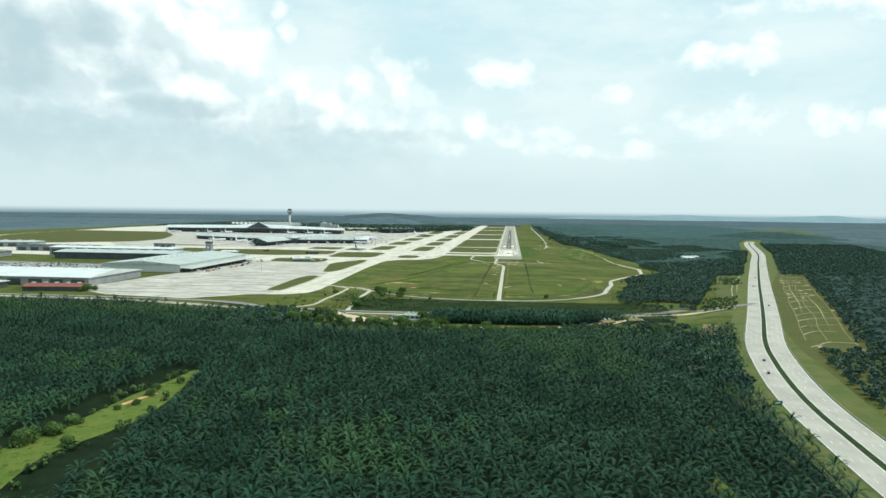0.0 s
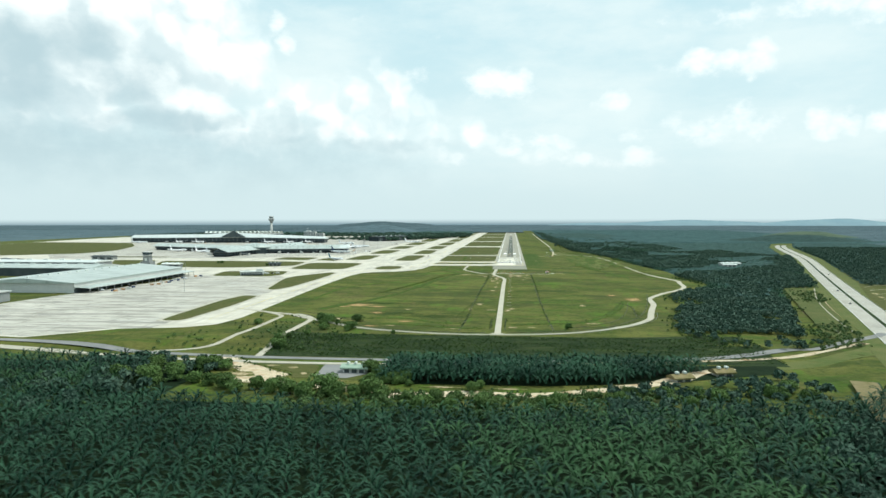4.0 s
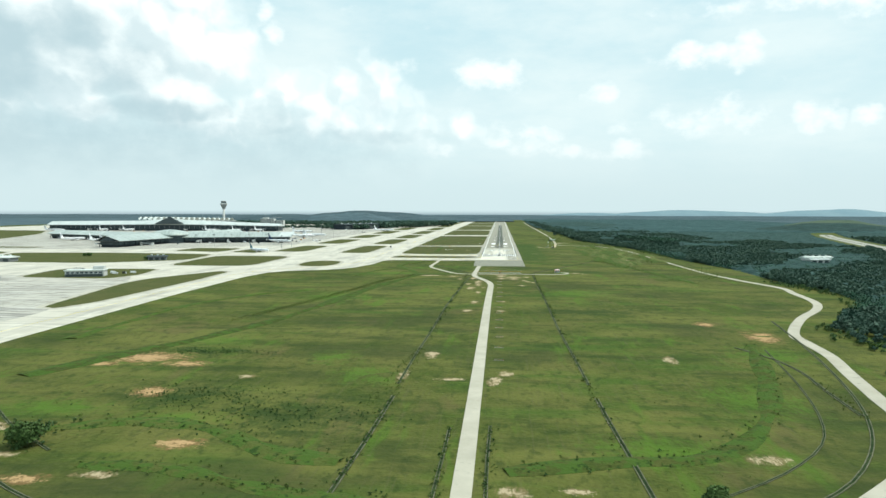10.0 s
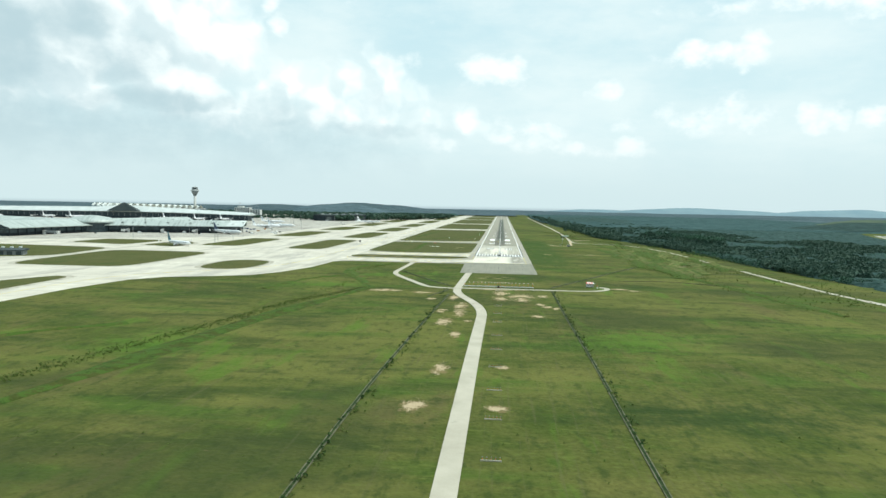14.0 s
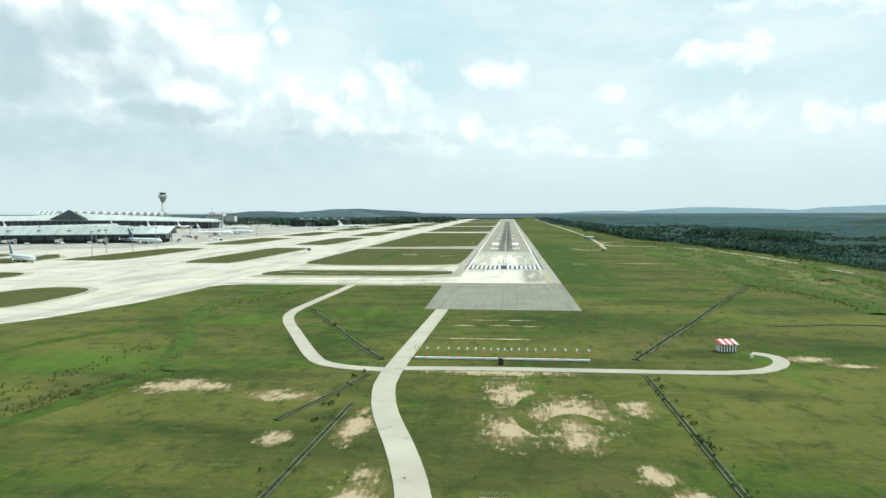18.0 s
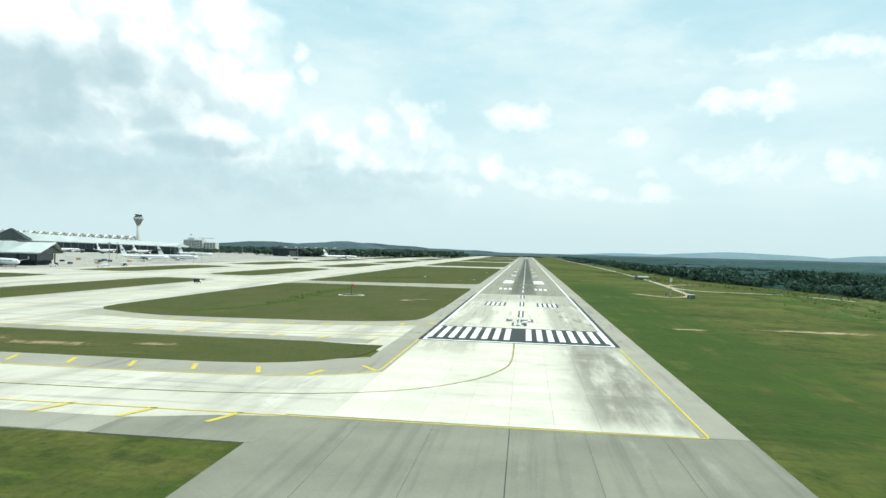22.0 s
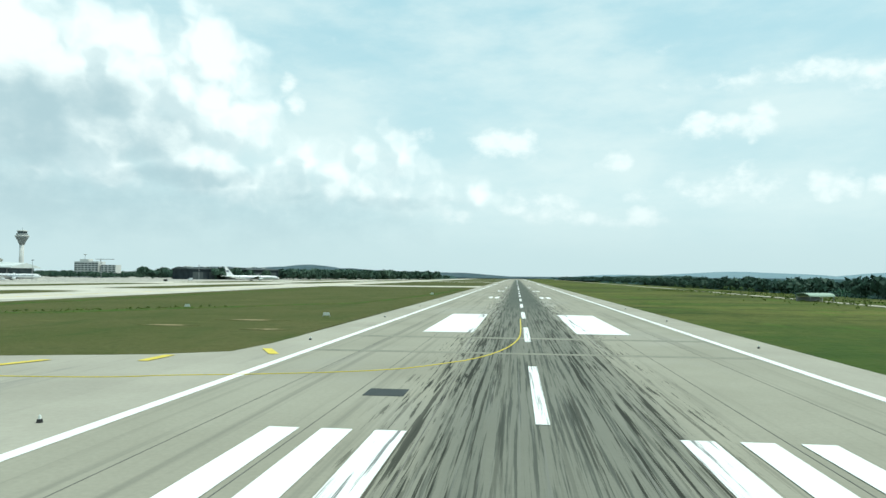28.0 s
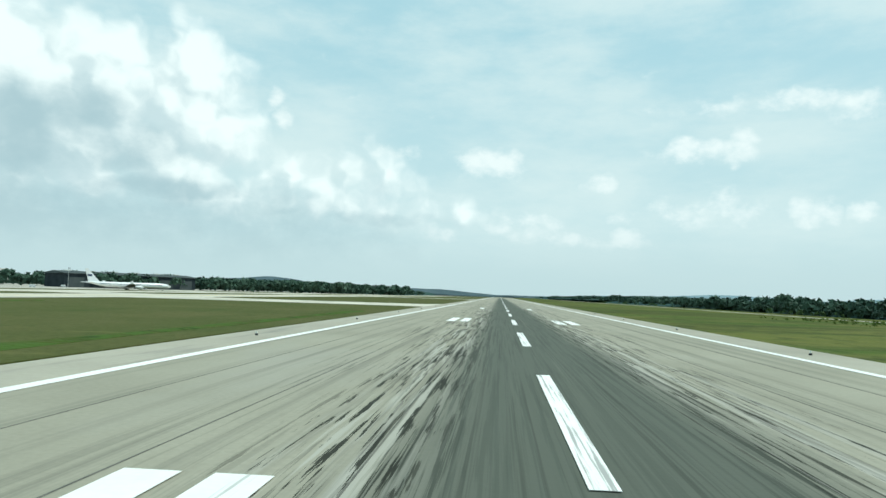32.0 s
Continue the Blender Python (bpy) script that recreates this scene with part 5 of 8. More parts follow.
first.matrix_world = put(1.4 - STEPS[-1], -319, 0.4)
for x in sorted([-q for q in STEPS] + list(STEPS))[1:]:
    copy_thing(first, put(1.4 + x, -319, 0.4))
# low approach light bars in the grass
bar = thing("approach_light_bar", 1.6, -343, -0.16, 0, "low pale approach light bar with small lamps in the grass", "approach light", "approach light bars")
part("beam", Build().box(0, 0, 0.15, 5.4, 0.3, 0.3), M_ROAD, bar, "weathered concrete beam")
for k in range(5):
    lamp_ = part("lamp_post", Build().tube((-2.2 + k * 1.1, 0, 0.4), (-2.2 + k * 1.1, 0, 1.0), 0.05, 0.05, 6), M_ORANGE, bar, "orange stub post")
    part("lamp", Build().tube((-2.2 + k * 1.1, -0.16, 1.05), (-2.2 + k * 1.1, 0.16, 1.05), 0.14, 0.11, 8), M_GREYW, lamp_, "grey lamp head")
for y in (-421, -451, -481, -519, -552, -585, -619, -651, -684, -717, -750, -783, -816):
    copy_thing(bar, put(1.6, y, -0.16))
mon = thing("monitor_mast", 2.5, -326, 0, 0, "thin orange monitor mast with a small crossbar", "mast")
part("mast", Build().tube((0, 0, 0), (0, 0, 4.4), 0.09, 0.06, 6), M_ORANGE, mon)
part("crossbar", Build().box(0, 0, 4.3, 2.2, 0.12, 0.12), M_METAL, mon)
part("cabinet", Build().box(-1.2, 0.6, 0.9, 1.5, 0.9, 1.8), M_DARK, mon, "dark equipment cabinet")

# ---- striped equipment hut ----
hut = thing("equipment_hut", 75, -300.5, 0, 4, "small hut with red and white stripes on walls and roof", "hut")
part("wall", Build().box(0, 0, 1.35, 5.4, 3.6, 2.7), M_DARK, hut, "dark hut body")
for i in range(6):
    part("stripe", Build().box(-2.25 + i * 0.9, -1.83, 1.35, 0.45, 0.08, 2.6), M_WHITE, hut, "white wall stripe")
    part("side_stripe", Build().box(-2.73, -1.5 + i * 0.6, 1.35, 0.08, 0.3, 2.6), M_WHITE, hut, "white wall stripe")
for i in range(6):
    part("roof_panel", Build().add([(-3.0 + i, -2.5, 2.75), (-2.0 + i, -2.5, 2.75), (-2.0 + i, 2.4, 3.6), (-3.0 + i, 2.4, 3.6), (-3.0 + i, -2.5, 2.55), (-2.0 + i, -2.5, 2.55), (-2.0 + i, 2.4, 3.4), (-3.0 + i, 2.4, 3.4)], [(0, 1, 2, 3), (7, 6, 5, 4), (0, 4, 5, 1), (1, 5, 6, 2), (2, 6, 7, 3), (3, 7, 4, 0)]), M_RED if i % 2 == 0 else M_WHITE, hut, "red roof panel" if i % 2 == 0 else "white roof panel")
pole = thing("marker_post", 79.5, -310.5, 0, 0, "slim red and white post with a white box", "post")
part("post", Build().tube((0, 0, 0), (0, 0, 4.2), 0.10, 0.08, 6), M_RED, pole)
part("box", Build().box(0, 0, 0.7, 0.7, 0.7, 1.3), M_WHITE, pole)
hut2 = thing("equipment_hut", 113, 264, 0, 8, "small dark hut with white stripes and a pale flat roof", "hut")
part("wall", Build().box(0, 0, 1.25, 4.2, 3.0, 2.5), M_DARK, hut2, "dark hut body")
part("roof", Build().box(0, 0, 2.62, 4.7, 3.5, 0.24), M_ROOFW, hut2, "pale flat roof slab")
part("front_panel", Build().box(-1.35, -1.53, 1.25, 1.3, 0.06, 2.3), M_GREYW, hut2, "grey wall panel")
for i in range(3):
    part("stripe", Build().box(-0.1 + i * 0.75, -1.54, 1.2, 0.3, 0.08, 2.3), M_GREYW, hut2, "pale wall stripe")
    part("side_stripe", Build().box(-2.13, -1.0 + i * 0.9, 1.2, 0.08, 0.4, 2.3), M_GREYW, hut2, "pale wall stripe")
gs = thing("glide_slope_mast", 105, 290, 0, 0, "slim grey lattice antenna mast with a white panel", "mast")
for i, (dx, dy) in enumerate(((-0.4, -0.4), (0.4, -0.4), (0.4, 0.4), (-0.4, 0.4))):
    part("leg", Build().tube((dx, dy, 0), (dx * 0.7, dy * 0.7, 12.6), 0.06, 0.05, 5), M_METAL, gs)
for i in range(9):
    f = 1 if i % 2 else -1
    part("lattice_bar", Build().tube((-0.38 * f, -0.4, 0.3 + i * 1.35), (0.36 * f, -0.38, 1.6 + i * 1.35), 0.035, 0.035, 4), M_METAL, gs)
part("antenna_panel", Build().box(0, -0.5, 11.4, 1.9, 0.35, 2.6), M_ROOFW, gs, "white antenna panel")
part("antenna_panel", Build().box(0, -0.5, 4.6, 1.9, 0.35, 0.7), M_GREYW, gs, "grey antenna panel")
part("cabinet", Build().box(-3.0, 1.2, 0.9, 1.2, 0.9, 1.8), M_GREYW, gs, "grey cabinet")
near = thing("monitor_mast", 112.5, 287, 0, 0, "thin grey monitor mast in the grass", "mast")
part("mast", Build().tube((0, 0, 0), (0, 0, 10.5), 0.14, 0.07, 6), M_METAL, near)
part("aerial", Build().box(0, -0.15, 6.2, 0.8, 0.15, 0.9), M_GREYW, near)
part("cabinet", Build().box(0.3, 0.5, 0.7, 0.8, 0.6, 1.4), M_DARK, near, "dark cabinet")

# ---- windsock ----
ws = thing("windsock", -101.5, 186, 0, 0, "red windsock on a dark pole in a white ground ring", "windsock")
part("pole", Build().tube((0, 0, 0), (0, 0, 6.5), 0.14, 0.09, 8), M_DARK, ws)
part("sock", Build().tube((0.2, 0, 6.3), (2.6, -0.6, 4.9), 0.55, 0.25, 10), M_RED, ws, "limp red fabric sock")
ring = [(7.6 * math.cos(2 * math.pi * i / 40), 7.6 * math.sin(2 * math.pi * i / 40)) for i in range(40)]
rb = Build()
for i in range(40):
    a, c = ring[i], ring[(i + 1) % 40]
    rb.add([(a[0], a[1], 0.12), (c[0], c[1], 0.12), (c[0] * 0.87, c[1] * 0.87, 0.12), (a[0] * 0.87, a[1] * 0.87, 0.12), (a[0], a[1], -0.1), (c[0], c[1], -0.1)], [(3, 2, 1, 0), (4, 5, 1, 0)])
part("ring", rb, M_WHITE, ws, "white painted ground ring")

# runway side lights and signs
lamp = thing("edge_light", -33.6, 20, 0.03, 0, "small runway edge light on the shoulder", "runway light", "runway edge lights")
part("base", Build().tube((0, 0, 0), (0, 0, 0.25), 0.22, 0.16, 8), M_DARK, lamp)
part("lens", Build().tube((0, 0, 0.25), (0, 0, 0.5), 0.13, 0.08, 8), M_ROOFW, lamp)
for i in range(1, 26):
    copy_thing(lamp, put(-33.6, 20 + i * 60, 0.03))
for i in range(0, 26):
    copy_thing(lamp, put(33.6, 20 + i * 60, 0.03))
sign = thing("taxiway_sign", -47.5, 437, 0, 0, "small pale taxiway sign board on short legs", "sign", "taxiway signs")
part("board", Build().box(0, 0, 0.75, 1.6, 0.2, 0.7), M_ROOFW, sign)
for x in (-0.9, 0.9):
    part("leg", Build().tube((x, 0, 0), (x, 0, 0.5), 0.07, 0.07, 5), M_METAL, sign)
for x, y in ((-150, 290), (-100, 470), (-47, 640)):
    copy_thing(sign, put(x, y))

# ---- control tower ----
def control_tower(x, y, h):
    t = thing("control_tower", x, y, 0, 0, "tall slender pale control tower with a flared dark-glazed head", "control tower")
    part("shaft", Build().lathe(0, 0, [(9.5, 0), (7.0, 12), (5.8, 40), (5.4, h * 0.66)], 20), M_WALL, t, "pale concrete shaft", True)
    part("flare", Build().lathe(0, 0, [(5.4, h * 0.66), (8, h * 0.71), (13.5, h * 0.80), (16.5, h * 0.84)], 20), M_GREYW, t, "grey flared head", True)
    part("gallery", Build().lathe(0, 0, [(16.5, h * 0.84), (17.2, h * 0.845), (17.2, h * 0.865), (15.5, h * 0.87)], 20), M_WALL, t, "pale gallery ring")
    part("upper_drum", Build().lathe(0, 0, [(13.5, h * 0.87), (13.0, h * 0.905)], 20), M_GREYW, t)
    part("cab_window", Build().lathe(0, 0, [(10.0, h * 0.905), (12.0, h * 0.95)], 16), M_GLASSD, t, "dark slanted cab glazing")
    part("cab_roof", Build().lathe(0, 0, [(12.6, h * 0.95), (12.6, h * 0.965), (8, h * 0.975)], 16), M_WALL, t, "pale cab roof")
    part("antenna", Build().tube((0, 0, h * 0.97), (0, 0, h * 1.03), 0.5, 0.2, 6), M_METAL, t)
control_tower(-1312, 1927, 127)

ct = thing("apron_tower", -817, -208, 0, 0, "squat grey apron control tower with a glazed top", "control tower")
part("base", Build().box(0, 0, 6, 24, 20, 12), M_GREYW, ct)
part("shaft", Build().box(0, 0, 18, 15, 15, 16, taper=0.9), M_GREYW, ct)
part("balcony", Build().box(0, 0, 26.5, 20, 20, 1.2), M_WALL, ct, "pale balcony slab")
part("cab", Build().box(0, 0, 30, 14, 14, 6, taper=1.15), M_GLASSD, ct, "dark glazed cab")
part("roof", Build().box(0, 0, 33.6, 18, 18, 1.2), M_WALL, ct, "flat pale roof")
part("mast", Build().tube((0, 0, 34), (0, 0, 40), 0.25, 0.1, 6), M_METAL, ct)
part("window", Build().box(0, -7.9, 17, 5, 0.4, 6), M_ROOFW, ct, "pale window panel")

# ---- terminal: satellite with four arms ----
def hall(name, x0, y0, x1, y1, width, eave, ridge, label, m_roof, glass=M_GLASSD, over=7.0, pale_tip=False):
    d = Vector((x1 - x0, y1 - y0))
    L = d.length
    t = thing(name, x0, y0, 0, math.degrees(math.atan2(d.y, d.x)), label, "terminal building")
    w = width / 2
    # Ground floor is coloured dark in place of shade under the eaves
    part("base", Build().box(L / 2, 0, eave * 0.2, L - 4, width - 6, eave * 0.4), M_DARKW, t, "ground floor darkened in colour to read as shade")
    part("glazing", Build().box(L / 2, 0, eave * 0.68, L - 2, width - 2, eave * 0.62), glass, t, "long dark glazed wall")
    n = max(4, int(L / 18))
    for i in range(n + 1):
        for s in (-1, 1):
            part("column", Build().box(L * i / n, s * (w + 0.5), eave * 0.5, 1.0, 1.0, eave), M_DARKW, t)
    o = w + over
    part("roof", Build().add([(-over, -o, eave), (L + over, -o, eave), (L + over * 1.6, 0, ridge), (-over * 1.6, 0, ridge), (-over, o, eave), (L + over, o, eave),
                              (-over, -o, eave - 1.2), (L + over, -o, eave - 1.2), (-over, o, eave - 1.2), (L + over, o, eave - 1.2)],
                             [(0, 1, 2, 3), (3, 2, 5, 4), (6, 7, 1, 0), (4, 5, 9, 8), (6, 8, 9, 7)]), m_roof, t, "ribbed metal roof")
    for xx, s in ((-over * 0.6, -1), (L + over * 0.6, 1)):
        part("gable", Build().add([(xx, -w, eave - 1), (xx, w, eave - 1), (xx, 0, ridge - 1.0), (xx - s * 1.5, -w, eave - 1), (xx - s * 1.5, w, eave - 1), (xx - s * 1.5, 0, ridge - 1.0)], [(0, 1, 2), (5, 4, 3), (0, 3, 4, 1), (1, 4, 5, 2), (2, 5, 3, 0)]), glass, t, "dark glazed gable")
    if pale_tip:
        part("roof_tip", Build().add([(L - 30, -o - 0.1, eave + 0.1), (L + over, -o - 0.1, eave + 0.1), (L + over * 1.6, 0, ridge + 0.15), (L - 18, 0, ridge + 0.15)], [(0, 1, 2, 3)]), M_PIERROOF, t, "pale translucent roof end")
    for i in range(int(L / 42)):
        part("rooflight", Build().box(20 + i * 42, -o * 0.5, (eave + ridge) / 2 + 0.25, 4, 9, 0.6), M_ROOFD, t, "dark roof light")
    return t
CX, CY = -800, 400
hall("satellite_hall", CX, CY, -825, 185, 46, 14, 25, "satellite hall with grey-green roof over dark glass", M_ROOF)
hall("satellite_hall", CX, CY, -527, 477, 46, 14, 25, "satellite hall with grey-green roof over dark glass", M_ROOF, pale_tip=True)
hall("satellite_hall", CX, CY, -1235, 615, 46, 14, 23, "satellite hall with grey-green roof over dark glass", M_ROOF)
hall("satellite_hall", CX, CY, -752, 690, 46, 14, 25, "satellite hall with grey-green roof over dark glass", M_ROOF)
core = thing("satellite_core", CX, CY, 0, 20, "domed centre of the satellite with a metal roof", "terminal building")
part("drum", Build().lathe(0, 0, [(44, 0), (44, 18)], 24), M_GLASSD, core, "dark glazed drum")
part("dome", Build().lathe(0, 0, [(50, 18), (45, 23), (32, 28), (14, 31), (2, 32)], 24), M_ROOF, core, "shallow metal dome", True)

# jet bridges and stand clutter at the satellite
def bridge(x, y, rz):
    t = thing("jet_bridge", x, y, 0, rz, "grey enclosed jet bridge on a wheeled leg", "jet bridge", "jet bridges")
    part("tunnel", Build().box(0, -14, 5.6, 3.4, 28, 3.2), M_GREYW, t)
    part("rotunda", Build().lathe(0, 0, [(2.6, 0), (2.6, 8)], 10), M_WALL, t, "pale round tower")
    part("cab", Build().box(0, -29.5, 5.4, 5, 4, 3.8), M_WALL, t)
    part("leg", Build().box(0, -22, 2.2, 1.4, 1.4, 4.2), M_METAL, t)
    return t
br = bridge(-600, 430, 14)
for x, y, rz in ((-660, 412, 24), (-720, 394, 10), (-742, 446, 190), (-850, 230, -80), (-848, 300, -80), (-790, 250, 80), (-570, 492, 196), (-950, 440, 10), (-1060, 500, 20), (-1160, 545, 10), (-740, 560, 90), (-735, 640, 85)):
    copy_thing(br, put(x, y, 0, rz))

# ---- main pier with its shell roofs ----
pier = thing("main_pier", 0, 1335, 0, 0, "very long main pier with a grey metal roof over dark glass", "terminal building")
prof = [(-1760, 25, 34), (-1600, 25, 36), (-1390, 27, 38), (-1310, 28, 43), (-1262, 28, 46), (-1215, 28, 42), (-1090, 27, 37), (-960, 25, 32), (-832, 23, 27)]
rb = Build()
rb.loft([[(x, -34, e - 3), (x, 0, r), (x, 34, e - 3), (x, 34, e - 5), (x, -34, e - 5)] for x, e, r in prof])
part("roof", rb, M_PIERROOF, pier, "grey ribbed metal roof")
part("glazing", Build().box(-1296, 0, 11, 916, 52, 22), M_GLASSD, pier, "long dark glazed wall")
part("base", Build().box(-1296, -30, 4, 910, 20, 8), M_DARKW, pier, "dark ground floor")
for k in range(46):
    part("mullion", Build().box(-1746 + k * 20, -26.4, 13, 1.2, 0.8, 18), M_GREYW, pier)
part("gatehouse", Build().add([(-1318, -44, 26), (-1206, -44, 26), (-1262, -36, 54), (-1318, -24, 26), (-1206, -24, 26), (-1262, -28, 54)], [(0, 1, 2), (5, 4, 3), (0, 2, 5, 3), (1, 4, 5, 2), (0, 3, 4, 1)]), M_ROOFD, pier, "dark pointed roof over the entrance")
for k in range(7):
    x0 = -1700 + k * 128
    if abs(x0 + 1262) > 70:
        copy_thing(br, put(x0, 1300, 0, 0))
def shell():
    s = thing("roof_shell", 0, 0, 0, 0, "white saddle-shaped roof shell of the main hall", "roof shell", "roof shells")
    n = 6
    pts, fs = [], []
    for j in range(n + 1):
        for i in range(n + 1):
            u, v = i / n * 2 - 1, j / n * 2 - 1
            pts.append((u * 11, v * 11, 7 * (1 - abs(u)) - 5 * (1 - v * v) + 5))
    for j in range(n):
        for i in range(n):
            a = j * (n + 1) + i
            fs.append((a, a + 1, a + n + 2, a + n + 1))
    part("shell", Build().add(pts, fs), M_ROOFW, s, "", True)
    part("column", Build().lathe(0, 0, [(1.6, -34), (1.2, 0), (3, 3)], 8), M_WALL, s, "pale conical column")
    return s
s0 = shell()
ux, uy = 0.497, 0.868      # the hall's long way
for r in range(4):
    for c in range(15):
        m = put(-1352 + ux * c * 25 - uy * r * 34, 1376 + uy * c * 25 + ux * r * 34, 40 - c * 0.4, 60)
        if r == 0 and c == 0:
            s0.matrix_world = m
        else:
            copy_thing(s0, m)
mh = thing("main_hall", -1318, 1570, 0, 60, "dark glazed main hall under the roof shells", "terminal building")
part("wall", Build().box(0, 0, 16, 380, 130, 32), M_GLASSD, mh)
part("parapet", Build().box(0, 0, 33, 386, 136, 2.5), M_WALL, mh, "pale parapet")
hotel = thing("hotel_block", -1073, 1863, 0, 0, "pale multi-storey block with rows of dark windows", "building")
part("wall", Build().box(0, 0, 20, 64, 30, 40), M_WALL, hotel)
part("plant_room", Build().box(-10, 0, 43, 24, 18, 6), M_WALL, hotel)
part("wing", Build().box(54, 4, 16, 40, 24, 32), M_WALL, hotel)
for fl_ in range(6):
    for k in range(7):
        part("window", Build().box(-28 + k * 9.3, -15.1, 8 + fl_ * 5.4, 6.4, 0.5, 2.8), M_GLASSD, hotel)
    for k in range(4):
        part("window", Build().box(38 + k * 10.5, -8.1, 6 + fl_ * 4.8, 7, 0.5, 2.4), M_GLASSD, hotel)
part("mast", Build().tube((-14, 0, 46), (-14, 0, 58), 0.6, 0.3, 6), M_METAL, hotel)
part("radar_dish", Build().lathe(-14, 0, [(0.5, 56), (4, 58), (4.2, 58.5)], 12), M_WALL, hotel)
part("crane_jib", Build().box(40, 0, 46, 50, 1.4, 1.4), M_METAL, hotel)
part("crane_mast", Build().box(28, 0, 43, 1.6, 1.6, 8), M_METAL, hotel)

# ---- far hangar and sheds ----
def shed(name, x, y, rz, L, W, H, roof, wall, label, doors=4, pitch=0.12, cat="building"):
    t = thing(name, x, y, 0, rz, label, cat)
    part("wall", Build().box(0, 0, H / 2, L, W, H), wall, t)
    r = W * pitch
    o = 2.0
    part("roof", Build().add([(-L / 2 - o, -W / 2 - o, H), (L / 2 + o, -W / 2 - o, H), (L / 2 + o, 0, H + r), (-L / 2 - o, 0, H + r), (-L / 2 - o, W / 2 + o, H), (L / 2 + o, W / 2 + o, H), (-L / 2 - o, -W / 2 - o, H - 1), (L / 2 + o, -W / 2 - o, H - 1), (L / 2 + o, W / 2 + o, H - 1), (-L / 2 - o, W / 2 + o, H - 1)],
                             [(0, 1, 2, 3), (3, 2, 5, 4), (6, 7, 1, 0), (4, 5, 8, 9), (1, 7, 8, 5, 2), (0, 3, 4, 9, 6), (6, 9, 8, 7)]), roof, t, "wide metal roof")
    for i in range(doors):
        xx = -L / 2 + L * (i + 0.5) / doors
        part("door", Build().box(xx, -W / 2 - 0.25, H * 0.36, L / doors * 0.62, 0.5, H * 0.7), M_ROOFD, t, "dark roller door")
        part("vent", Build().box(xx, 0, H + r + 0.7, L / doors * 0.3, 3, 1.4), M_ROOFW, t, "ridge vent")
    return t
shed("far_hangar", -602, 1624, 59, 215, 60, 21, M_ROOFD, M_DARKW, "wide dark hangar standing before the trees", 6, 0.06)
shed("cargo_hall", -710, -575, 90, 320, 160, 15, M_ROOF, M_WALL, "large cargo hall with grey-green roof beside the apron", 14, 0.04)
can = thing("cargo_canopy", -620, -575, 0, 0, "long pale canopy along the cargo hall front", "canopy")
part("roof", Build().add([(-12, -160, 9), (14, -160, 7.6), (14, 165, 7.6), (-12, 165, 9), (-12, -160, 8.3), (14, -160, 6.9), (14, 165, 6.9), (-12, 165, 8.3)], [(0, 1, 2, 3), (7, 6, 5, 4), (0, 4, 5, 1), (1, 5, 6, 2), (2, 6, 7, 3), (3, 7, 4, 0)]), M_ROOF, can)
part("upper_wall", Build().box(-10, 0, 11.5, 1.2, 322, 5.5), M_WALL, can, "pale upper wall band")
# Solid dark box imitates the shade beneath the canopy
part("recess", Build().box(-9, 0, 3.4, 3, 320, 6.8), M_ROOFD, can, "dark block standing in for shade under the canopy")
for i in range(17):
    part("post", Build().box(13, -158 + i * 20, 3.6, 0.7, 0.7, 7.2), M_METAL, can)
shed("cargo_hall", -935, -420, 0, 300, 90, 16, M_ROOF, M_ROOFD, "long cargo hall with pale roof and shaded front", 9, 0.05)
shed("cargo_hall", -1010, -330, 0, 330, 60, 20, M_PIERROOF, M_GREYW, "long cargo hall with pale roof and shaded front", 9, 0.05)
shed("warehouse", -800, -905, 0, 290, 150, 14, M_PIERROOF, M_GREYW, "broad warehouse with a pale roof by the apron", 8, 0.05)
shed("warehouse", -672, -1031, 8, 84, 30, 7, M_REDROOF, M_ROOFD, "low shed with a red-brown roof in front of the warehouse", 5, 0.12)
shed("warehouse", -830, -1015, 0, 110, 28, 9, M_ROOFW, M_ROOFD, "low white-roofed shed beside the warehouse", 4, 0.08)
shed("warehouse", -1330, -470, 5, 200, 90, 14, M_ROOF, M_GREYW, "wide grey-roofed warehouse behind the cargo halls", 6, 0.05)
shed("warehouse", -1260, -200, 0, 220, 60, 14, M_ROOFD, M_GREYW, "dark-roofed warehouse beside the outer apron", 6, 0.05)
shed("warehouse", -1560, -60, 8, 240, 70, 15, M_ROOF, M_GREYW, "grey-roofed warehouse beyond the outer apron", 6, 0.05)
off = thing("apron_office", -492, -408, 0.1, 18, "small white flat-roofed office on a grass island", "building")
part("wall", Build().box(0, 0, 3.5, 42, 18, 7), M_WALL, off)
part("roof", Build().box(0, 0, 7.4, 44, 20, 0.9), M_ROOFW, off, "white flat roof")
part("upper_floor", Build().box(14, 2, 9.6, 12, 10, 4), M_WALL, off)
# Shade at the foot of the office, made as a dark box
part("shade_band", Build().box(0, -10.2, 1.6, 40, 2.4, 3.2), M_ROOFD, off, "dark block standing in for shade along the office foot")
for i in range(8):
    part("window", Build().box(-17.5 + i * 5, -9.1, 4.8, 3.2, 0.4, 1.8), M_GLASSD, off)
for k in range(5):
    part("stack", Build().tube((-14 + k * 2.4, 3, 7), (-14 + k * 2.4, 3, 10 + k % 2), 0.5, 0.5, 6), M_METAL, off)
shed("field_hut", -760, -205, 0, 40, 18, 7, M_ROOFW, M_GREYW, "low pale-roofed hut beside the apron tower", 3)
shed("field_hut", -540, -150, 20, 26, 14, 6, M_ROOFD, M_GREYW, "low dark-roofed hut in the grass", 3)
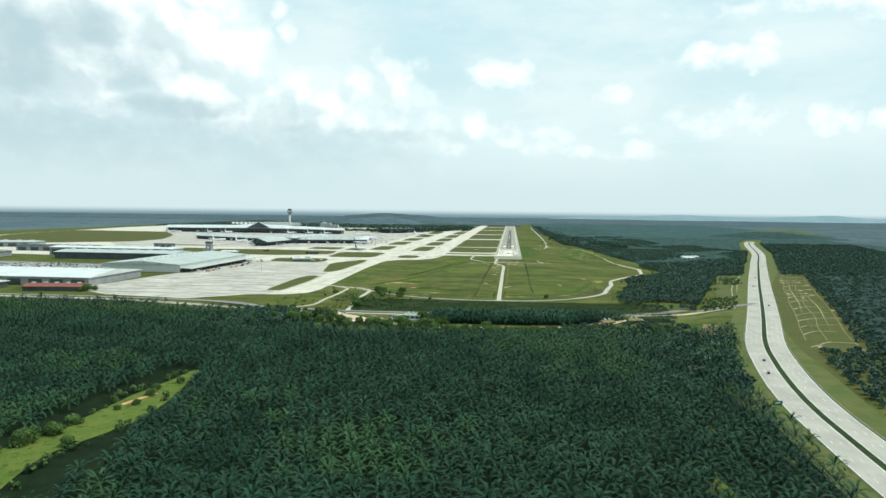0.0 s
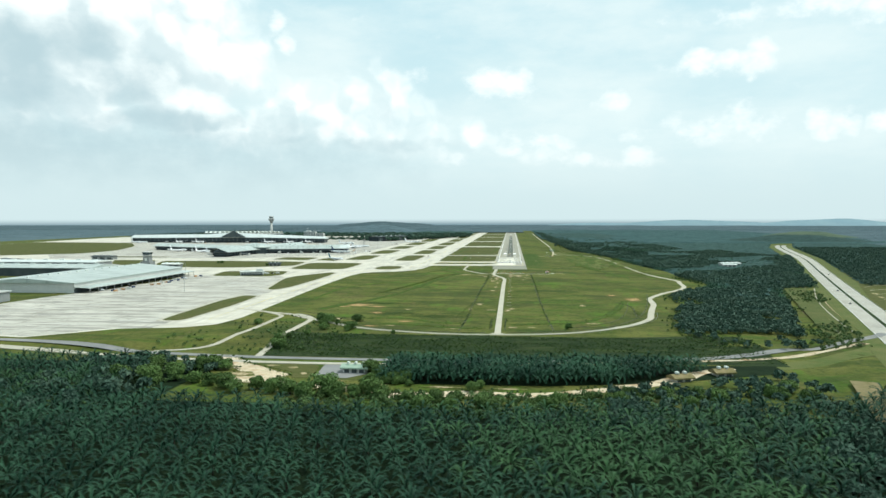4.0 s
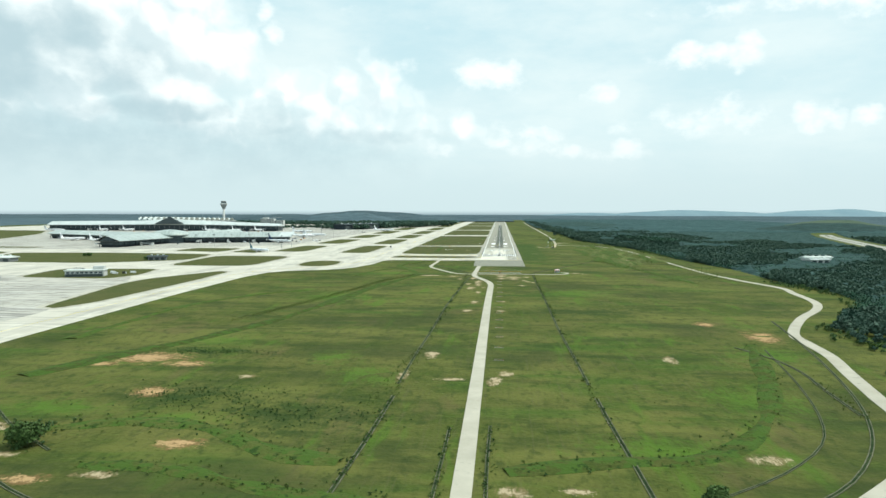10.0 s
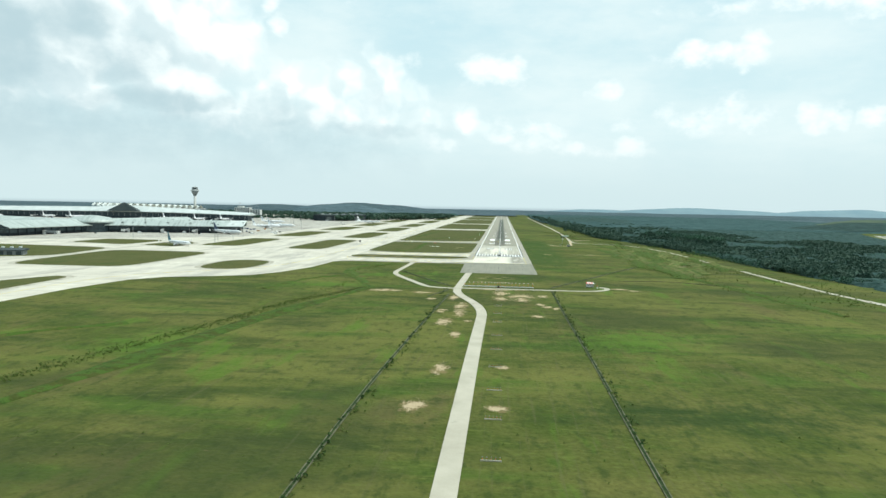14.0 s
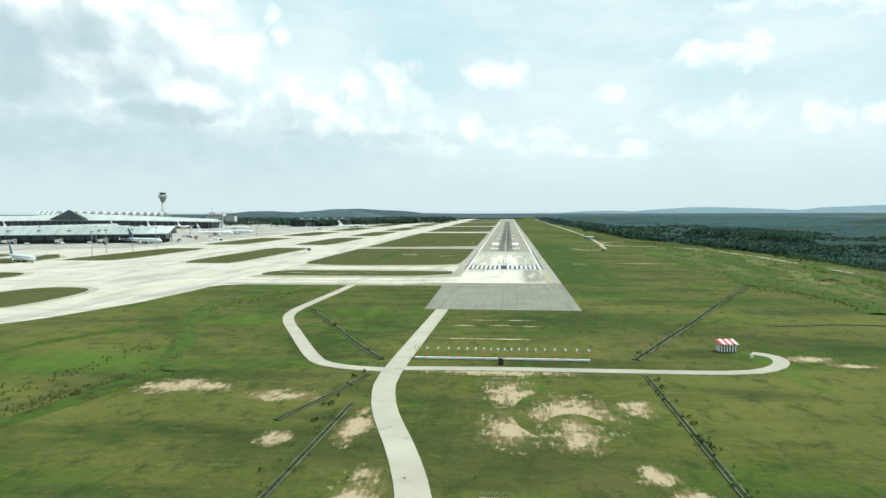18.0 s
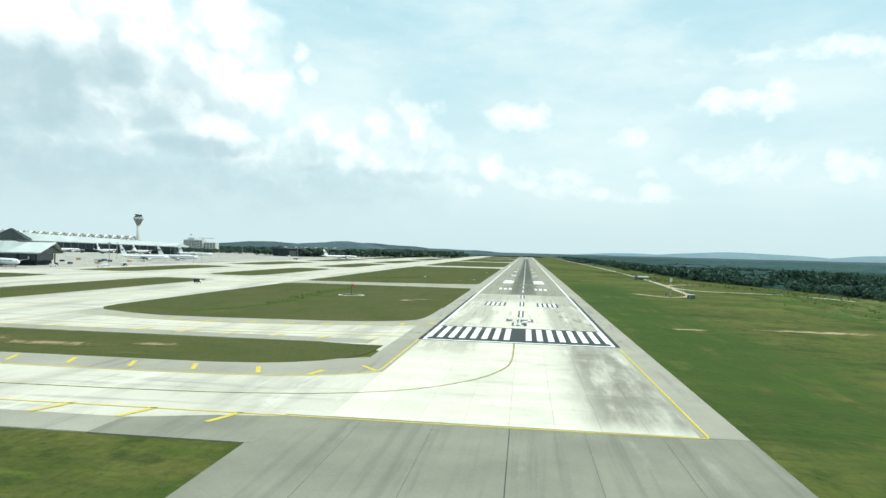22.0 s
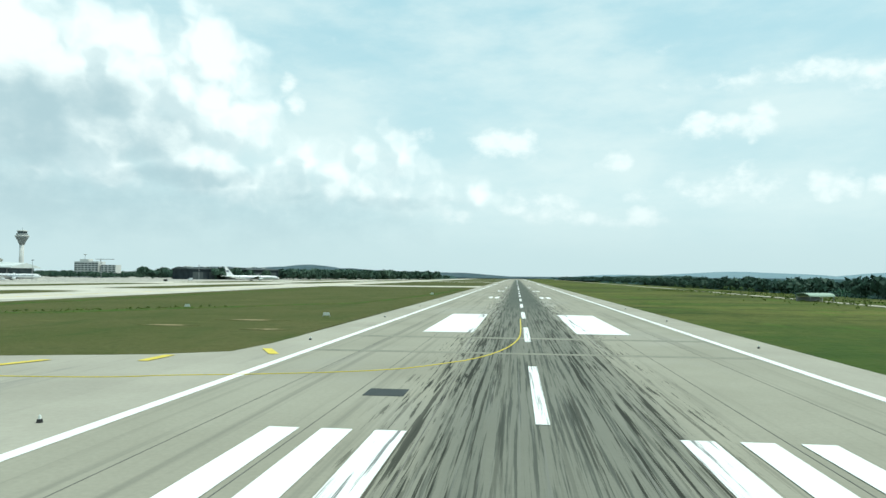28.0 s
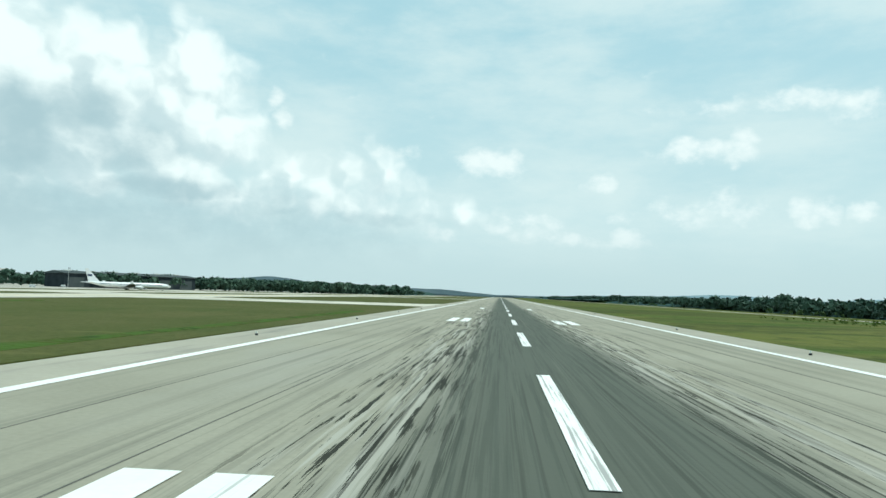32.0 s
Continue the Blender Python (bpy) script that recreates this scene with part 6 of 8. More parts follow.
shed("field_hut", -1080, 40, 0, 60, 20, 9, M_ROOFD, M_GREYW, "grey hut beside the far taxiway", 3)
shed("far_long_roof", 300, 2760, 0, 10, 6, 4, M_ROOFW, M_WALL, "tiny pale roof at the wood's edge", 1)
shed("grove_hall", 498, -70, 12, 44, 12, 7, M_ROOFW, M_WALL, "long white-roofed hall among the trees", 4, cat="building")
shed("grove_hall", 486, -104, 12, 30, 9, 6, M_ROOFW, M_WALL, "small white-roofed hall among the trees", 3, cat="building")
sh = thing("roadside_shelter", 138, 610, 0, 20, "open shelter with a curved pale green roof beside the track", "shelter")
part("roof", Build().loft([[(x, 6.5 * math.cos(a), 3.2 + 2.2 * math.sin(a)) for a in np.linspace(0, math.pi, 9)] + [(x, 6.2 * math.cos(a), 3.0 + 2.1 * math.sin(a)) for a in np.linspace(math.pi, 0, 9)] for x in (-10, 10)]), M_PALEGREEN, sh, "curved pale green roof")
for x in (-9, 0, 9):
    for y in (-6, 6):
        part("post", Build().box(x, y, 1.6, 0.4, 0.4, 3.2), M_GREYW, sh)
part("back_wall", Build().box(0, 5.4, 1.4, 18, 0.4, 2.8), M_GREYW, sh)
sh.scale = (0.72, 0.72, 0.72)
shed("green_pavilion", -110, -1166, -3, 17, 9, 4, M_PALEGREEN, M_WALL, "small pavilion with a pale green ribbed roof", 3, 0.2).location.z = -5 * K
for x, y, rz, L in ((122, -1172, 20, 12), (156, -1152, 15, 12)):
    shed("village_house", x, y, rz, L, 7, 3.0, M_SCRUB, M_WALL, "small brown-roofed house in the sandy clearing", 2, 0.3, "house").location.z = terr(x, y) * K
# car park behind the cargo hall
solid("car_park", Build().prism([(-1180, -560), (-800, -600), (-795, -800), (-1180, -830)], 0.0, 0.12), M_BLACKTOP, "dark asphalt car park behind the cargo hall", "car park", kind="structure")
lot = thing("parked_car", 0, 0, 0, 0, "small parked car in the cargo car park", "car", "parked cars")
part("body", Build().box(0, 0, 0.65, 4.4, 1.8, 0.8), M_JET, lot)
part("cabin", Build().box(-0.2, 0, 1.3, 2.4, 1.6, 0.6, taper=0.8), M_DARK, lot, "dark windows")
lot.matrix_world = put(-1164, -590, 0.12, 80)
dark_lot = thing("parked_car", 0, 0, 0, 0, "small dark parked car in the cargo car park", "car", "parked cars")
part("body", Build().box(0, 0, 0.65, 4.4, 1.8, 0.8), M_NAVY, dark_lot)
part("cabin", Build().box(-0.2, 0, 1.3, 2.4, 1.6, 0.6, taper=0.8), M_DARK, dark_lot, "dark windows")
dark_lot.matrix_world = put(-1150, -590, 0.12, 80)
for row in range(11):
    for k in range(20):
        if rnd.random() < 0.75:
            copy_thing(lot if rnd.random() < 0.65 else dark_lot, put(-1166 + k * 18.5 + rnd.uniform(-5, 5), -612 - row * 17, 0.12, 82 + rnd.uniform(-4, 4)))


# ---- aircraft ----
def jet(L, tail, label, engines=2, slim=0.047):
    t = thing("aircraft", 0, 0, 0, 0, label, "aircraft", "parked aircraft")
    r = L * slim
    cz = r * 1.75
    prof = [(-0.50, 0.05, 0.75), (-0.47, 0.22, 0.66), (-0.38, 0.62, 0.36), (-0.27, 0.95, 0.06), (-0.15, 1, 0), (0.30, 1, 0), (0.40, 0.93, -0.03), (0.455, 0.72, -0.10), (0.485, 0.44, -0.18), (0.50, 0.10, -0.24)]
    part("fuselage", Build().loft([[(p * L, q * r * math.cos(a), cz + h * r + q * r * math.sin(a)) for a in (2 * math.pi * k / 14 for k in range(14))] for p, q, h in prof]), M_JET, t, "white fuselage", True)
    part("window_band", Build().box(0.02 * L, 0, cz + 0.28 * r, 0.72 * L, 2 * r * 0.985, 0.16 * r), M_NAVY, t, "row of dark cabin windows")
    part("cockpit_window", Build().box(0.468 * L, 0, cz + 0.22 * r, 0.02 * L, r * 0.95, 0.2 * r), M_DARK, t)
    for s in (-1, 1):
        w0, w1 = 0.11 * L, -0.06 * L
        tip = 0.46 * L
        wing = part("wing", Build().add([(w0, s * r * 0.5, cz - r * 0.55), (w1, s * r * 0.5, cz - r * 0.55), (-0.16 * L, s * tip, cz + r * 0.5), (-0.12 * L, s * tip, cz + r * 0.5), (w0, s * r * 0.5, cz - r * 0.85), (w1, s * r * 0.5, cz - r * 0.7), (-0.16 * L, s * tip, cz + r * 0.42), (-0.12 * L, s * tip, cz + r * 0.42)],
                                 [(0, 1, 2, 3), (7, 6, 5, 4), (0, 4, 5, 1), (1, 5, 6, 2), (2, 6, 7, 3), (3, 7, 4, 0)]), M_METAL, t, "grey swept wing")
        part("winglet", Build().box(-0.145 * L, s * tip, cz + r * 0.95, 0.03 * L, 0.25, r * 0.95), M_JET, wing, "white winglet")
        part("tailplane", Build().add([(-0.37 * L, s * r * 0.3, cz + r * 0.45), (-0.46 * L, s * r * 0.3, cz + r * 0.45), (-0.50 * L, s * 0.16 * L, cz + r * 0.75), (-0.47 * L, s * 0.16 * L, cz + r * 0.75), (-0.37 * L, s * r * 0.3, cz + r * 0.3), (-0.46 * L, s * r * 0.3, cz + r * 0.35), (-0.50 * L, s * 0.16 * L, cz + r * 0.68), (-0.47 * L, s * 0.16 * L, cz + r * 0.68)],
                                      [(0, 1, 2, 3), (7, 6, 5, 4), (0, 4, 5, 1), (1, 5, 6, 2), (2, 6, 7, 3), (3, 7, 4, 0)]), M_JET, t)
        for e in range(engines // 2):
            ey, ex = s * (0.15 + 0.13 * e) * L, (0.07 - 0.07 * e) * L
            eng = part("engine", Build().loft([[(ex + dx * L, ey + q * r * 0.55 * math.cos(a), cz - r * 0.95 + e * r * 0.3 + q * r * 0.55 * math.sin(a)) for a in (2 * math.pi * k / 12 for k in range(12))] for dx, q in ((0.03, 0.9), (0.025, 1.0), (-0.01, 1.0), (-0.045, 0.62))]), M_JET, t, "white engine pod", True)
            part("intake", Build().tube((ex + 0.028 * L, ey, cz - r * 0.95 + e * r * 0.3), (ex + 0.031 * L, ey, cz - r * 0.95 + e * r * 0.3), r * 0.46, r * 0.46, 12), M_DARK, eng, "dark fan intake")
            part("pylon", Build().box(ex - 0.02 * L, ey, cz - r * 0.45 + e * r * 0.35, 0.05 * L, 0.4, r * 0.5), M_METAL, t)
        gear = part("main_gear", Build().tube((-0.03 * L, s * r * 0.9, 0.8), (-0.03 * L, s * r * 0.9, cz - r * 0.6), 0.35, 0.3, 6), M_METAL, t)
        part("main_wheel", Build().tube((-0.03 * L - 1.2, s * r * 0.9, 0.65), (-0.03 * L + 1.2, s * r * 0.9, 0.65), 0.65, 0.65, 8), M_DARK, gear, "black tyres")
    fin = part("fin", Build().add([(-0.34 * L, 0.25, cz + r * 0.85), (-0.465 * L, 0.25, cz + r * 0.8), (-0.51 * L, 0.12, cz + r * 5.4), (-0.475 * L, 0.12, cz + r * 5.4), (-0.34 * L, -0.25, cz + r * 0.85), (-0.465 * L, -0.25, cz + r * 0.8), (-0.51 * L, -0.12, cz + r * 5.4), (-0.475 * L, -0.12, cz + r * 5.4)],
                            [(0, 1, 2, 3), (7, 6, 5, 4), (0, 4, 5, 1), (1, 5, 6, 2), (2, 6, 7, 3), (3, 7, 4, 0)]), tail, t, "painted tail fin")
    part("tail_flash", Build().box(-0.455 * L, 0, cz + r * 3.1, 0.05 * L, 0.5, r * 0.7), M_NAVY, fin, "dark tail emblem block")
    ngear = part("nose_gear", Build().tube((0.40 * L, 0, 0.5), (0.40 * L, 0, cz - r * 0.8), 0.22, 0.2, 6), M_METAL, t)
    part("nose_wheel", Build().tube((0.40 * L, -0.4, 0.5), (0.40 * L, 0.4, 0.5), 0.5, 0.5, 8), M_DARK, ngear, "black tyre")
    return t
j1 = jet(98, M_JET, "long white four-engined aircraft standing on a taxiway", 4, 0.033)
j1.matrix_world = put(-440, 1357, 0.05, 50)
j2 = jet(70, M_JET, "white wide-body aircraft with a tall white tail", 2)
j2.matrix_world = put(-571, 745, 0.05, 37)
for x, y, rz in ((-560, 822, 5), (-1080, 1262, 75), (-985, 1275, 80), (-900, 1290, 70), (-1400, 1255, 85), (-1500, 1258, 95), (-895, 325, 15), (-1650, 1190, 20), (-690, 1130, 20), (-690, 620, 190), (-980, 405, 75), (-1090, 460, 70)):
    copy_thing(j2, put(x, y, 0.05, rz))
j3 = jet(74, M_NAVY, "white wide-body aircraft with a navy tail at the satellite", 2, 0.042)
j3.matrix_world = put(-531, 416, 0.05, -23)
j4 = jet(56, M_TEAL, "white twin-engined aircraft with a teal tail taxiing", 2)
j4.matrix_world = put(-452, 61, 0.05, -31)


def truck(m, label, L=7.0):
    t = thing("apron_vehicle", 0, 0, 0, 0, label, "vehicle", "apron vehicles")
    part("body", Build().box(-L * 0.12, 0, 1.9, L * 0.7, 2.4, 2.2), m, t)
    part("cab", Build().box(L * 0.36, 0, 1.5, L * 0.24, 2.3, 1.7, taper=0.85), M_JET, t)
    part("windscreen", Build().box(L * 0.46, 0, 1.85, 0.3, 1.8, 0.7), M_DARK, t)
    for x in (-0.32, 0.32):
        for s in (-1, 1):
            part("wheel", Build().tube((x * L, s * 1.0, 0.5), (x * L, s * 1.3, 0.5), 0.5, 0.5, 8), M_DARK, t)
    return t
t1, t2 = truck(M_JET, "white apron service truck"), truck(M_DARK, "dark apron tug vehicle", 5)
t1.matrix_world, t2.matrix_world = put(-540, 440, 0.05, 30), put(-232, 250, 0.05, 80)
FLEET_A = [(-560, 540, 1, 20), (-575, 565, 2, 90), (-690, 520, 1, 0), (-540, 600, 1, 45), (-530, 620, 2, 10), (-720, 500, 1, 70), (-640, 480, 2, 0), (-520, 560, 1, 15), (-590, 500, 2, 40), (-545, 640, 1, 80), (-760, 480, 1, 20), (-810, 420, 2, 0), (-840, 360, 1, 30), (-700, 900, 1, 0), (-660, 960, 1, 30), (-640, 1000, 2, 60), (-680, 1100, 1, 0)]
FLEET_B = [(-520, 1300, 1, 10), (-500, 1500, 2, 0), (-620, 1500, 1, 0), (-700, 1600, 1, 0), (-600, 1900, 1, 0), (-480, 1150, 2, 0), (-470, 1135, 2, 20), (-560, 2080, 1, 0), (-640, -520, 1, 90), (-600, -640, 2, 90), (-580, -500, 1, 0), (-610, -700, 1, 80), (-470, -385, 1, 30), (-480, -372, 1, 40), (-462, -378, 2, 20), (-455, -370, 1, 35), (-540, -340, 2, 0)]
for x, y, w, rz in FLEET_A + FLEET_B:
    if 330 < y < 660:
        x, y = x + 70, y - 100
    copy_thing(t1 if w == 1 else t2, put(x, y, 0.11, rz))

def box_load(m, label):
    t = thing("cargo_container", 0, 0, 0, 0, label, "container", "cargo containers")
    part("body", Build().box(0, 0, 1.3, 6.0, 2.4, 2.4), m, t)
    part("door", Build().box(3.03, 0, 1.3, 0.08, 2.1, 2.1), M_METAL, t, "grey end door")
    return t
loads = [box_load(M_WALL, "pale metal cargo container on the apron"), box_load(M_NAVY, "dark blue cargo container on the apron"), box_load(M_CLAY, "rust-brown cargo container on the apron")]
pr = random.Random(17)
for k in range(84):
    zone_ = k % 4
    if zone_ == 0:
        x, y = -592 + pr.uniform(0, 22), pr.uniform(-720, -440)
    elif zone_ == 1:
        x, y = pr.uniform(-1230, -880), pr.uniform(-330, -240)
    elif zone_ == 2:
        x, y = pr.uniform(-680, -500), pr.uniform(520, 700)
    else:
        x, y = pr.uniform(-1500, -850), pr.uniform(1180, 1260)
    m = put(x, y, 0.05, pr.choice((0, 14, 76, 90)))
    if k < 3:
        loads[k].matrix_world = m
    else:
        copy_thing(loads[k % 3], m)

# high apron lighting masts
mast = thing("light_mast", -455, 199, 0, 0, "tall slim apron floodlight mast", "light mast", "apron light masts")
part("pole", Build().tube((0, 0, 0), (0, 0, 26), 0.42, 0.2, 8), M_METAL, mast)
part("ring", Build().lathe(0, 0, [(1.5, 25.6), (1.7, 26.2), (0.6, 26.6)], 10), M_ROOFD, mast, "dark lamp ring")
for x, y in ((-445, 236), (-435, 142), (-461, 320), (-603, 206), (-610, 420), (-700, 420), (-480, 520), (-470, 700), (-640, 780), (-560, 900), (-600, 1050), (-640, 1250), (-580, 1450), (-560, 1700), (-720, 1800), (-860, 2080), (-600, 2100), (-1000, 1300), (-620, -420), (-480, -700)):
    copy_thing(mast, put(x, y))

# ---- motorway ----
mway_line = smooth_line(MWAY, 20)
for side, label in ((-10.2, "three-lane concrete motorway carriageway"), (10.2, "three-lane concrete motorway carriageway")):
    c = thing("motorway_carriageway", 0, 0, 0, 0, label, "motorway", kind="structure")
    part("slab", ribbon(MWAY, 16.0, 0.05, 20, side), M_MWAY, c)
    for off_ in (-7.4, 7.4):
        part("edge_line", ribbon(MWAY, 0.25, 0.075, 20, side + off_), M_WHITE, c, "white edge line")
    dash = Build()
    line_ = smooth_line(MWAY, 12)
    for i in range(0, len(line_) - 1, 2):
        a, e = line_[i], line_[i + 1]
        d = (e - a) / (np.linalg.norm(e - a) + 1e-9)
        nx, ny = d[1], -d[0]
        for off_ in (side - 2.4, side + 2.4):
            p, q = (a[0] + nx * off_, a[1] + ny * off_), (a[0] + nx * off_ + d[0] * 5, a[1] + ny * off_ + d[1] * 5)
            z = terr(*p) + 0.09
            dash.add([(p[0] - nx * 0.12, p[1] - ny * 0.12, z), (p[0] + nx * 0.12, p[1] + ny * 0.12, z), (q[0] + nx * 0.12, q[1] + ny * 0.12, z), (q[0] - nx * 0.12, q[1] - ny * 0.12, z)], [(0, 1, 2, 3)])
    part("lane_dashes", dash, M_WHITE, c, "white lane dashes")["kind"] = "stuff"
solid("motorway_median", ribbon(MWAY, 4.2, 0.03, 20), M_SLOPE, "dark planted median between carriageways", "median", kind="structure")
for s in (-1, 1):
    solid("motorway_verge", ribbon(MWAY, 16 if s < 0 else 20, 0.0, 20, s * (26.5 if s < 0 else 28.5)), M_VERGE, "sunlit grass verge beside the motorway", "verge", kind="structure")
    rail = Build()
    for a, c in zip(mway_line, mway_line[1:]):
        d = (c - a) / (np.linalg.norm(c - a) + 1e-9)
        nx, ny = d[1] * s * 19, -d[0] * s * 19
        rail.tube((a[0] + nx, a[1] + ny, terr(*a) + 0.75), (c[0] + nx, c[1] + ny, terr(*c) + 0.75), 0.14, 0.14, 4)
    solid("guard_rail", rail, M_METAL, "galvanised guard rail along the motorway", "guard rail")
# terraced cutting on the far side and its drains
TERR = [(x + 62, y) for x, y in MWAY[4:10]]
solid("cutting_slope", ribbon(TERR, lambda t: 40 + 50 * math.sin(math.pi * min(t * 1.25, 1)), 0.02, 20, 0), M_ISLAND, "terraced green cutting beside the motorway", "slope", kind="structure")
cr = random.Random(9)
for k in range(15):
    y = -1300 + k * 54 + cr.uniform(-14, 14)
    x = mway_x(y) + 40
    a = cr.uniform(0.6, 1.1)
    solid("slope_drain", ribbon([(x, y), (x + 16 * a, y + 14 + cr.uniform(-4, 4)), (x + 40 * a, y + 26 + cr.uniform(-5, 5)), (x + 70 * a, y + 30 + cr.uniform(-6, 10))], cr.uniform(0.7, 1.3), 0.07, 10), M_ROAD, "pale concrete drain down the cutting", "drain", "slope drains", "structure")
for k, off_ in enumerate((40, 50, 60, 72, 86, 100)):
    a, e = cr.uniform(-1330, -1250), cr.uniform(-760, -420)
    ys_ = [a + (e - a) * q / 8 for q in range(9)]
    solid("slope_berm", ribbon([(mway_x(y) + off_ + cr.uniform(-2.5, 2.5), y) for y in ys_], 1.0, 0.06, 20), M_SANDY if k % 2 else M_SCRUB, "worn terrace edge along the cutting", "terrace", "slope terraces", "structure")
for k in range(14):
    y = cr.uniform(-1320, -600)
    x = mway_x(y) + cr.uniform(38, 95)
    solid("bare_patch", ribbon([(x, y), (x + 4, y + 8), (x + 9, y + 20)], cr.uniform(4, 9), 0.05, 4), M_SANDY, "bare sandy patch on the cutting", "bare patch", "bare patches", "structure")
for k, off_ in enumerate((-38, -46, -54, -63, -72)):
    solid("slope_berm", ribbon([(mway_x(y) + off_ * (0.8 + 0.2 * math.sin((y + 980) / 420 * math.pi)), y) for y in (-985, -920, -860, -800, -740, -680, -620, -565)], 1.1, 0.05, 20), M_ROAD if k % 2 else M_SANDY, "curved terrace drain beside the motorway", "terrace", "slope terraces", "structure")
solid("cutting_slope", ribbon([(mway_x(y) - 52, y) for y in (-1010, -880, -760, -640, -540)], lambda t: 20 + 40 * t, 0.012, 20), M_VERGE, "sunlit terraced verge beside the motorway", "slope", kind="structure")
solid("junction_verge", ribbon([(180, -1130), (240, -1105), (290, -1080), (320, -1050)], 22, -0.02, 10), M_VERGE, "grassy corner beside the road junction", "verge", kind="structure")
solid("motorway_worksite", ribbon([(218, -1330), (236, -1270), (262, -1190)], 16, 0.02, 10, -26), M_SCRUB, "bare brown strip of ground beside the motorway", "bare patch", kind="structure")
car = thing("car", 0, 0, 0, 0, "dark car driving lane on the motorway", "car", "cars on the motorway")
part("body", Build().box(0, 0, 0.65, 4.4, 1.8, 0.7), M_NAVY, car)
part("cabin", Build().box(-0.2, 0, 1.25, 2.4, 1.6, 0.6, taper=0.8), M_DARK, car, "dark windows")
for x in (-1.4, 1.4):
    for s in (-1, 1):
        part("wheel", Build().tube((x, s * 0.7, 0.33), (x, s * 0.95, 0.33), 0.33, 0.33, 8), M_DARK, car)
car["label"] = "small dark car on the motorway"
def on_mway(y, side):
    return put(mway_x(y) + side, y, terr(mway_x(y) + side, y) + 0.1, 80)
car.matrix_world = on_mway(-1372, -9)
for y, s in ((-1420, -12), (-760, -10), (-1010, 9), (-600, -7), (-300, 10)):
    copy_thing(car, on_mway(y, s))
msign = thing("motorway_sign", mway_x(-1510) - 22, -1510, -3.5, 0, "green motorway direction board on two posts", "sign")
part("board", Build().box(0, 0, 5.0, 6, 0.25, 2.8), M_SIGN, msign, "green sign face")
for x in (-2.2, 2.2):
    part("post", Build().tube((x, 0.2, -1.6), (x, 0.2, 6.2), 0.12, 0.12, 6), M_METAL, msign)
part("text_bar", Build().box(0, -0.16, 5.4, 4.2, 0.05, 0.4), M_WHITE, msign)
part("text_bar", Build().box(-0.4, -0.16, 4.6, 3.2, 0.05, 0.4), M_WHITE, msign)

# ---- clearing below the bank ----
def patch(name, poly, z, m, label, cat):
    b = Build().prism(poly, 0, 0.3)
    b.v = [(x, y, terr(x, y) + z - (0.3 if zz == 0 else 0)) for x, y, zz in b.v]
    return solid(name, b, m, label, cat, kind="structure")
CLEAR_RIM = blob([(-240, -1132), (-227, -1121), (-212, -1130), (-203, -1145), (-190, -1152), (-172, -1168), (-155, -1180), (-161, -1190), (-159, -1198), (-143, -1205), (-126, -1203), (-112, -1205), (-95, -1209), (-82, -1213), (-72, -1222), (-60, -1220), (-48, -1220), (-30, -1213), (-13, -1214), (10, -1217), (30, -1213), (60, -1200), (76, -1192), (80, -1200), (60, -1212), (25, -1226), (-10, -1230), (-30, -1226), (-48, -1236), (-65, -1240), (-80, -1230), (-92, -1221), (-103, -1226), (-129, -1215), (-148, -1213), (-168, -1207), (-196, -1204), (-206, -1190), (-196, -1172), (-216, -1152)], 0.3, 3)
patch("sandy_clearing", CLEAR_RIM, 0.03, M_SAND, "bright bare sandy clearing and track", "clearing")
patch("sandy_clearing", blob([(70, -1192), (96, -1182), (112, -1166), (128, -1150), (150, -1136), (170, -1126), (172, -1134), (146, -1148), (132, -1168), (112, -1184), (90, -1196)], 0.2, 3), 0.04, M_SAND, "bright bare sandy ground among the trees", "clearing")
patch("clay_patch", blob([(-206, -1172), (-186, -1174), (-178, -1188), (-200, -1192)], 0.3), 0.06, M_SANDY, "orange clay bank in the clearing", "bare patch")
patch("paved_yard", [(-140, -1137), (-130, -1139), (-104, -1148), (-100, -1172), (-112, -1187), (-136, -1186)], 0.045, M_BLACKTOP, "small grey paved yard beside the clearing", "yard")
patch("scrub_lot", blob([(-196, -1146), (-150, -1145), (-142, -1150), (-138, -1188), (-152, -1190), (-156, -1172), (-176, -1160)], 0.25), 0.05, M_ISLAND, "rough grassy lot in the clearing", "lot")
for x0, y0, w, h in ((-180, -1152, 16, 6), (-160, -1158, 10, 9), (-146, -1176, 8, 10), (-120, -1196, 26, 6), (-84, -1206, 16, 7), (-40, -1206, 30, 5), (5, -1207, 26, 5), (-210, -1166, 10, 14), (-225, -1138, 9, 8)):
    patch("bare_patch", [(x0 + w * 0.5 * math.cos(a) * (1 + 0.25 * math.sin(3 * a + x0)), y0 + h * 0.5 * math.sin(a) * (1 + 0.25 * math.sin(3 * a + x0))) for a in (2 * math.pi * i / 18 for i in range(18))], 0.07, M_SANDY, "patchy sandy grass beside the clearing", "bare patch")
TRACK_W = (40, 30, 30, 34, 30, 17, 6)
solid("plantation_track", ribbon([(-240, -1704), (-243, -1650), (-236, -1612), (-234, -1575), (-237, -1530), (-240, -1490), (-241, -1462)], lambda t: float(np.interp(t * 6, range(7), TRACK_W)), 0.5, 8), M_TRACK, "bright grassy track through the palm plantation", "track", kind="structure")
patch("bare_patch", [(-246, -1560), (-243, -1545), (-239, -1530), (-236, -1532), (-240, -1548), (-243, -1562)][::-1], 0.62, M_CLAY, "short bare clay stretch on the plantation track", "bare patch")


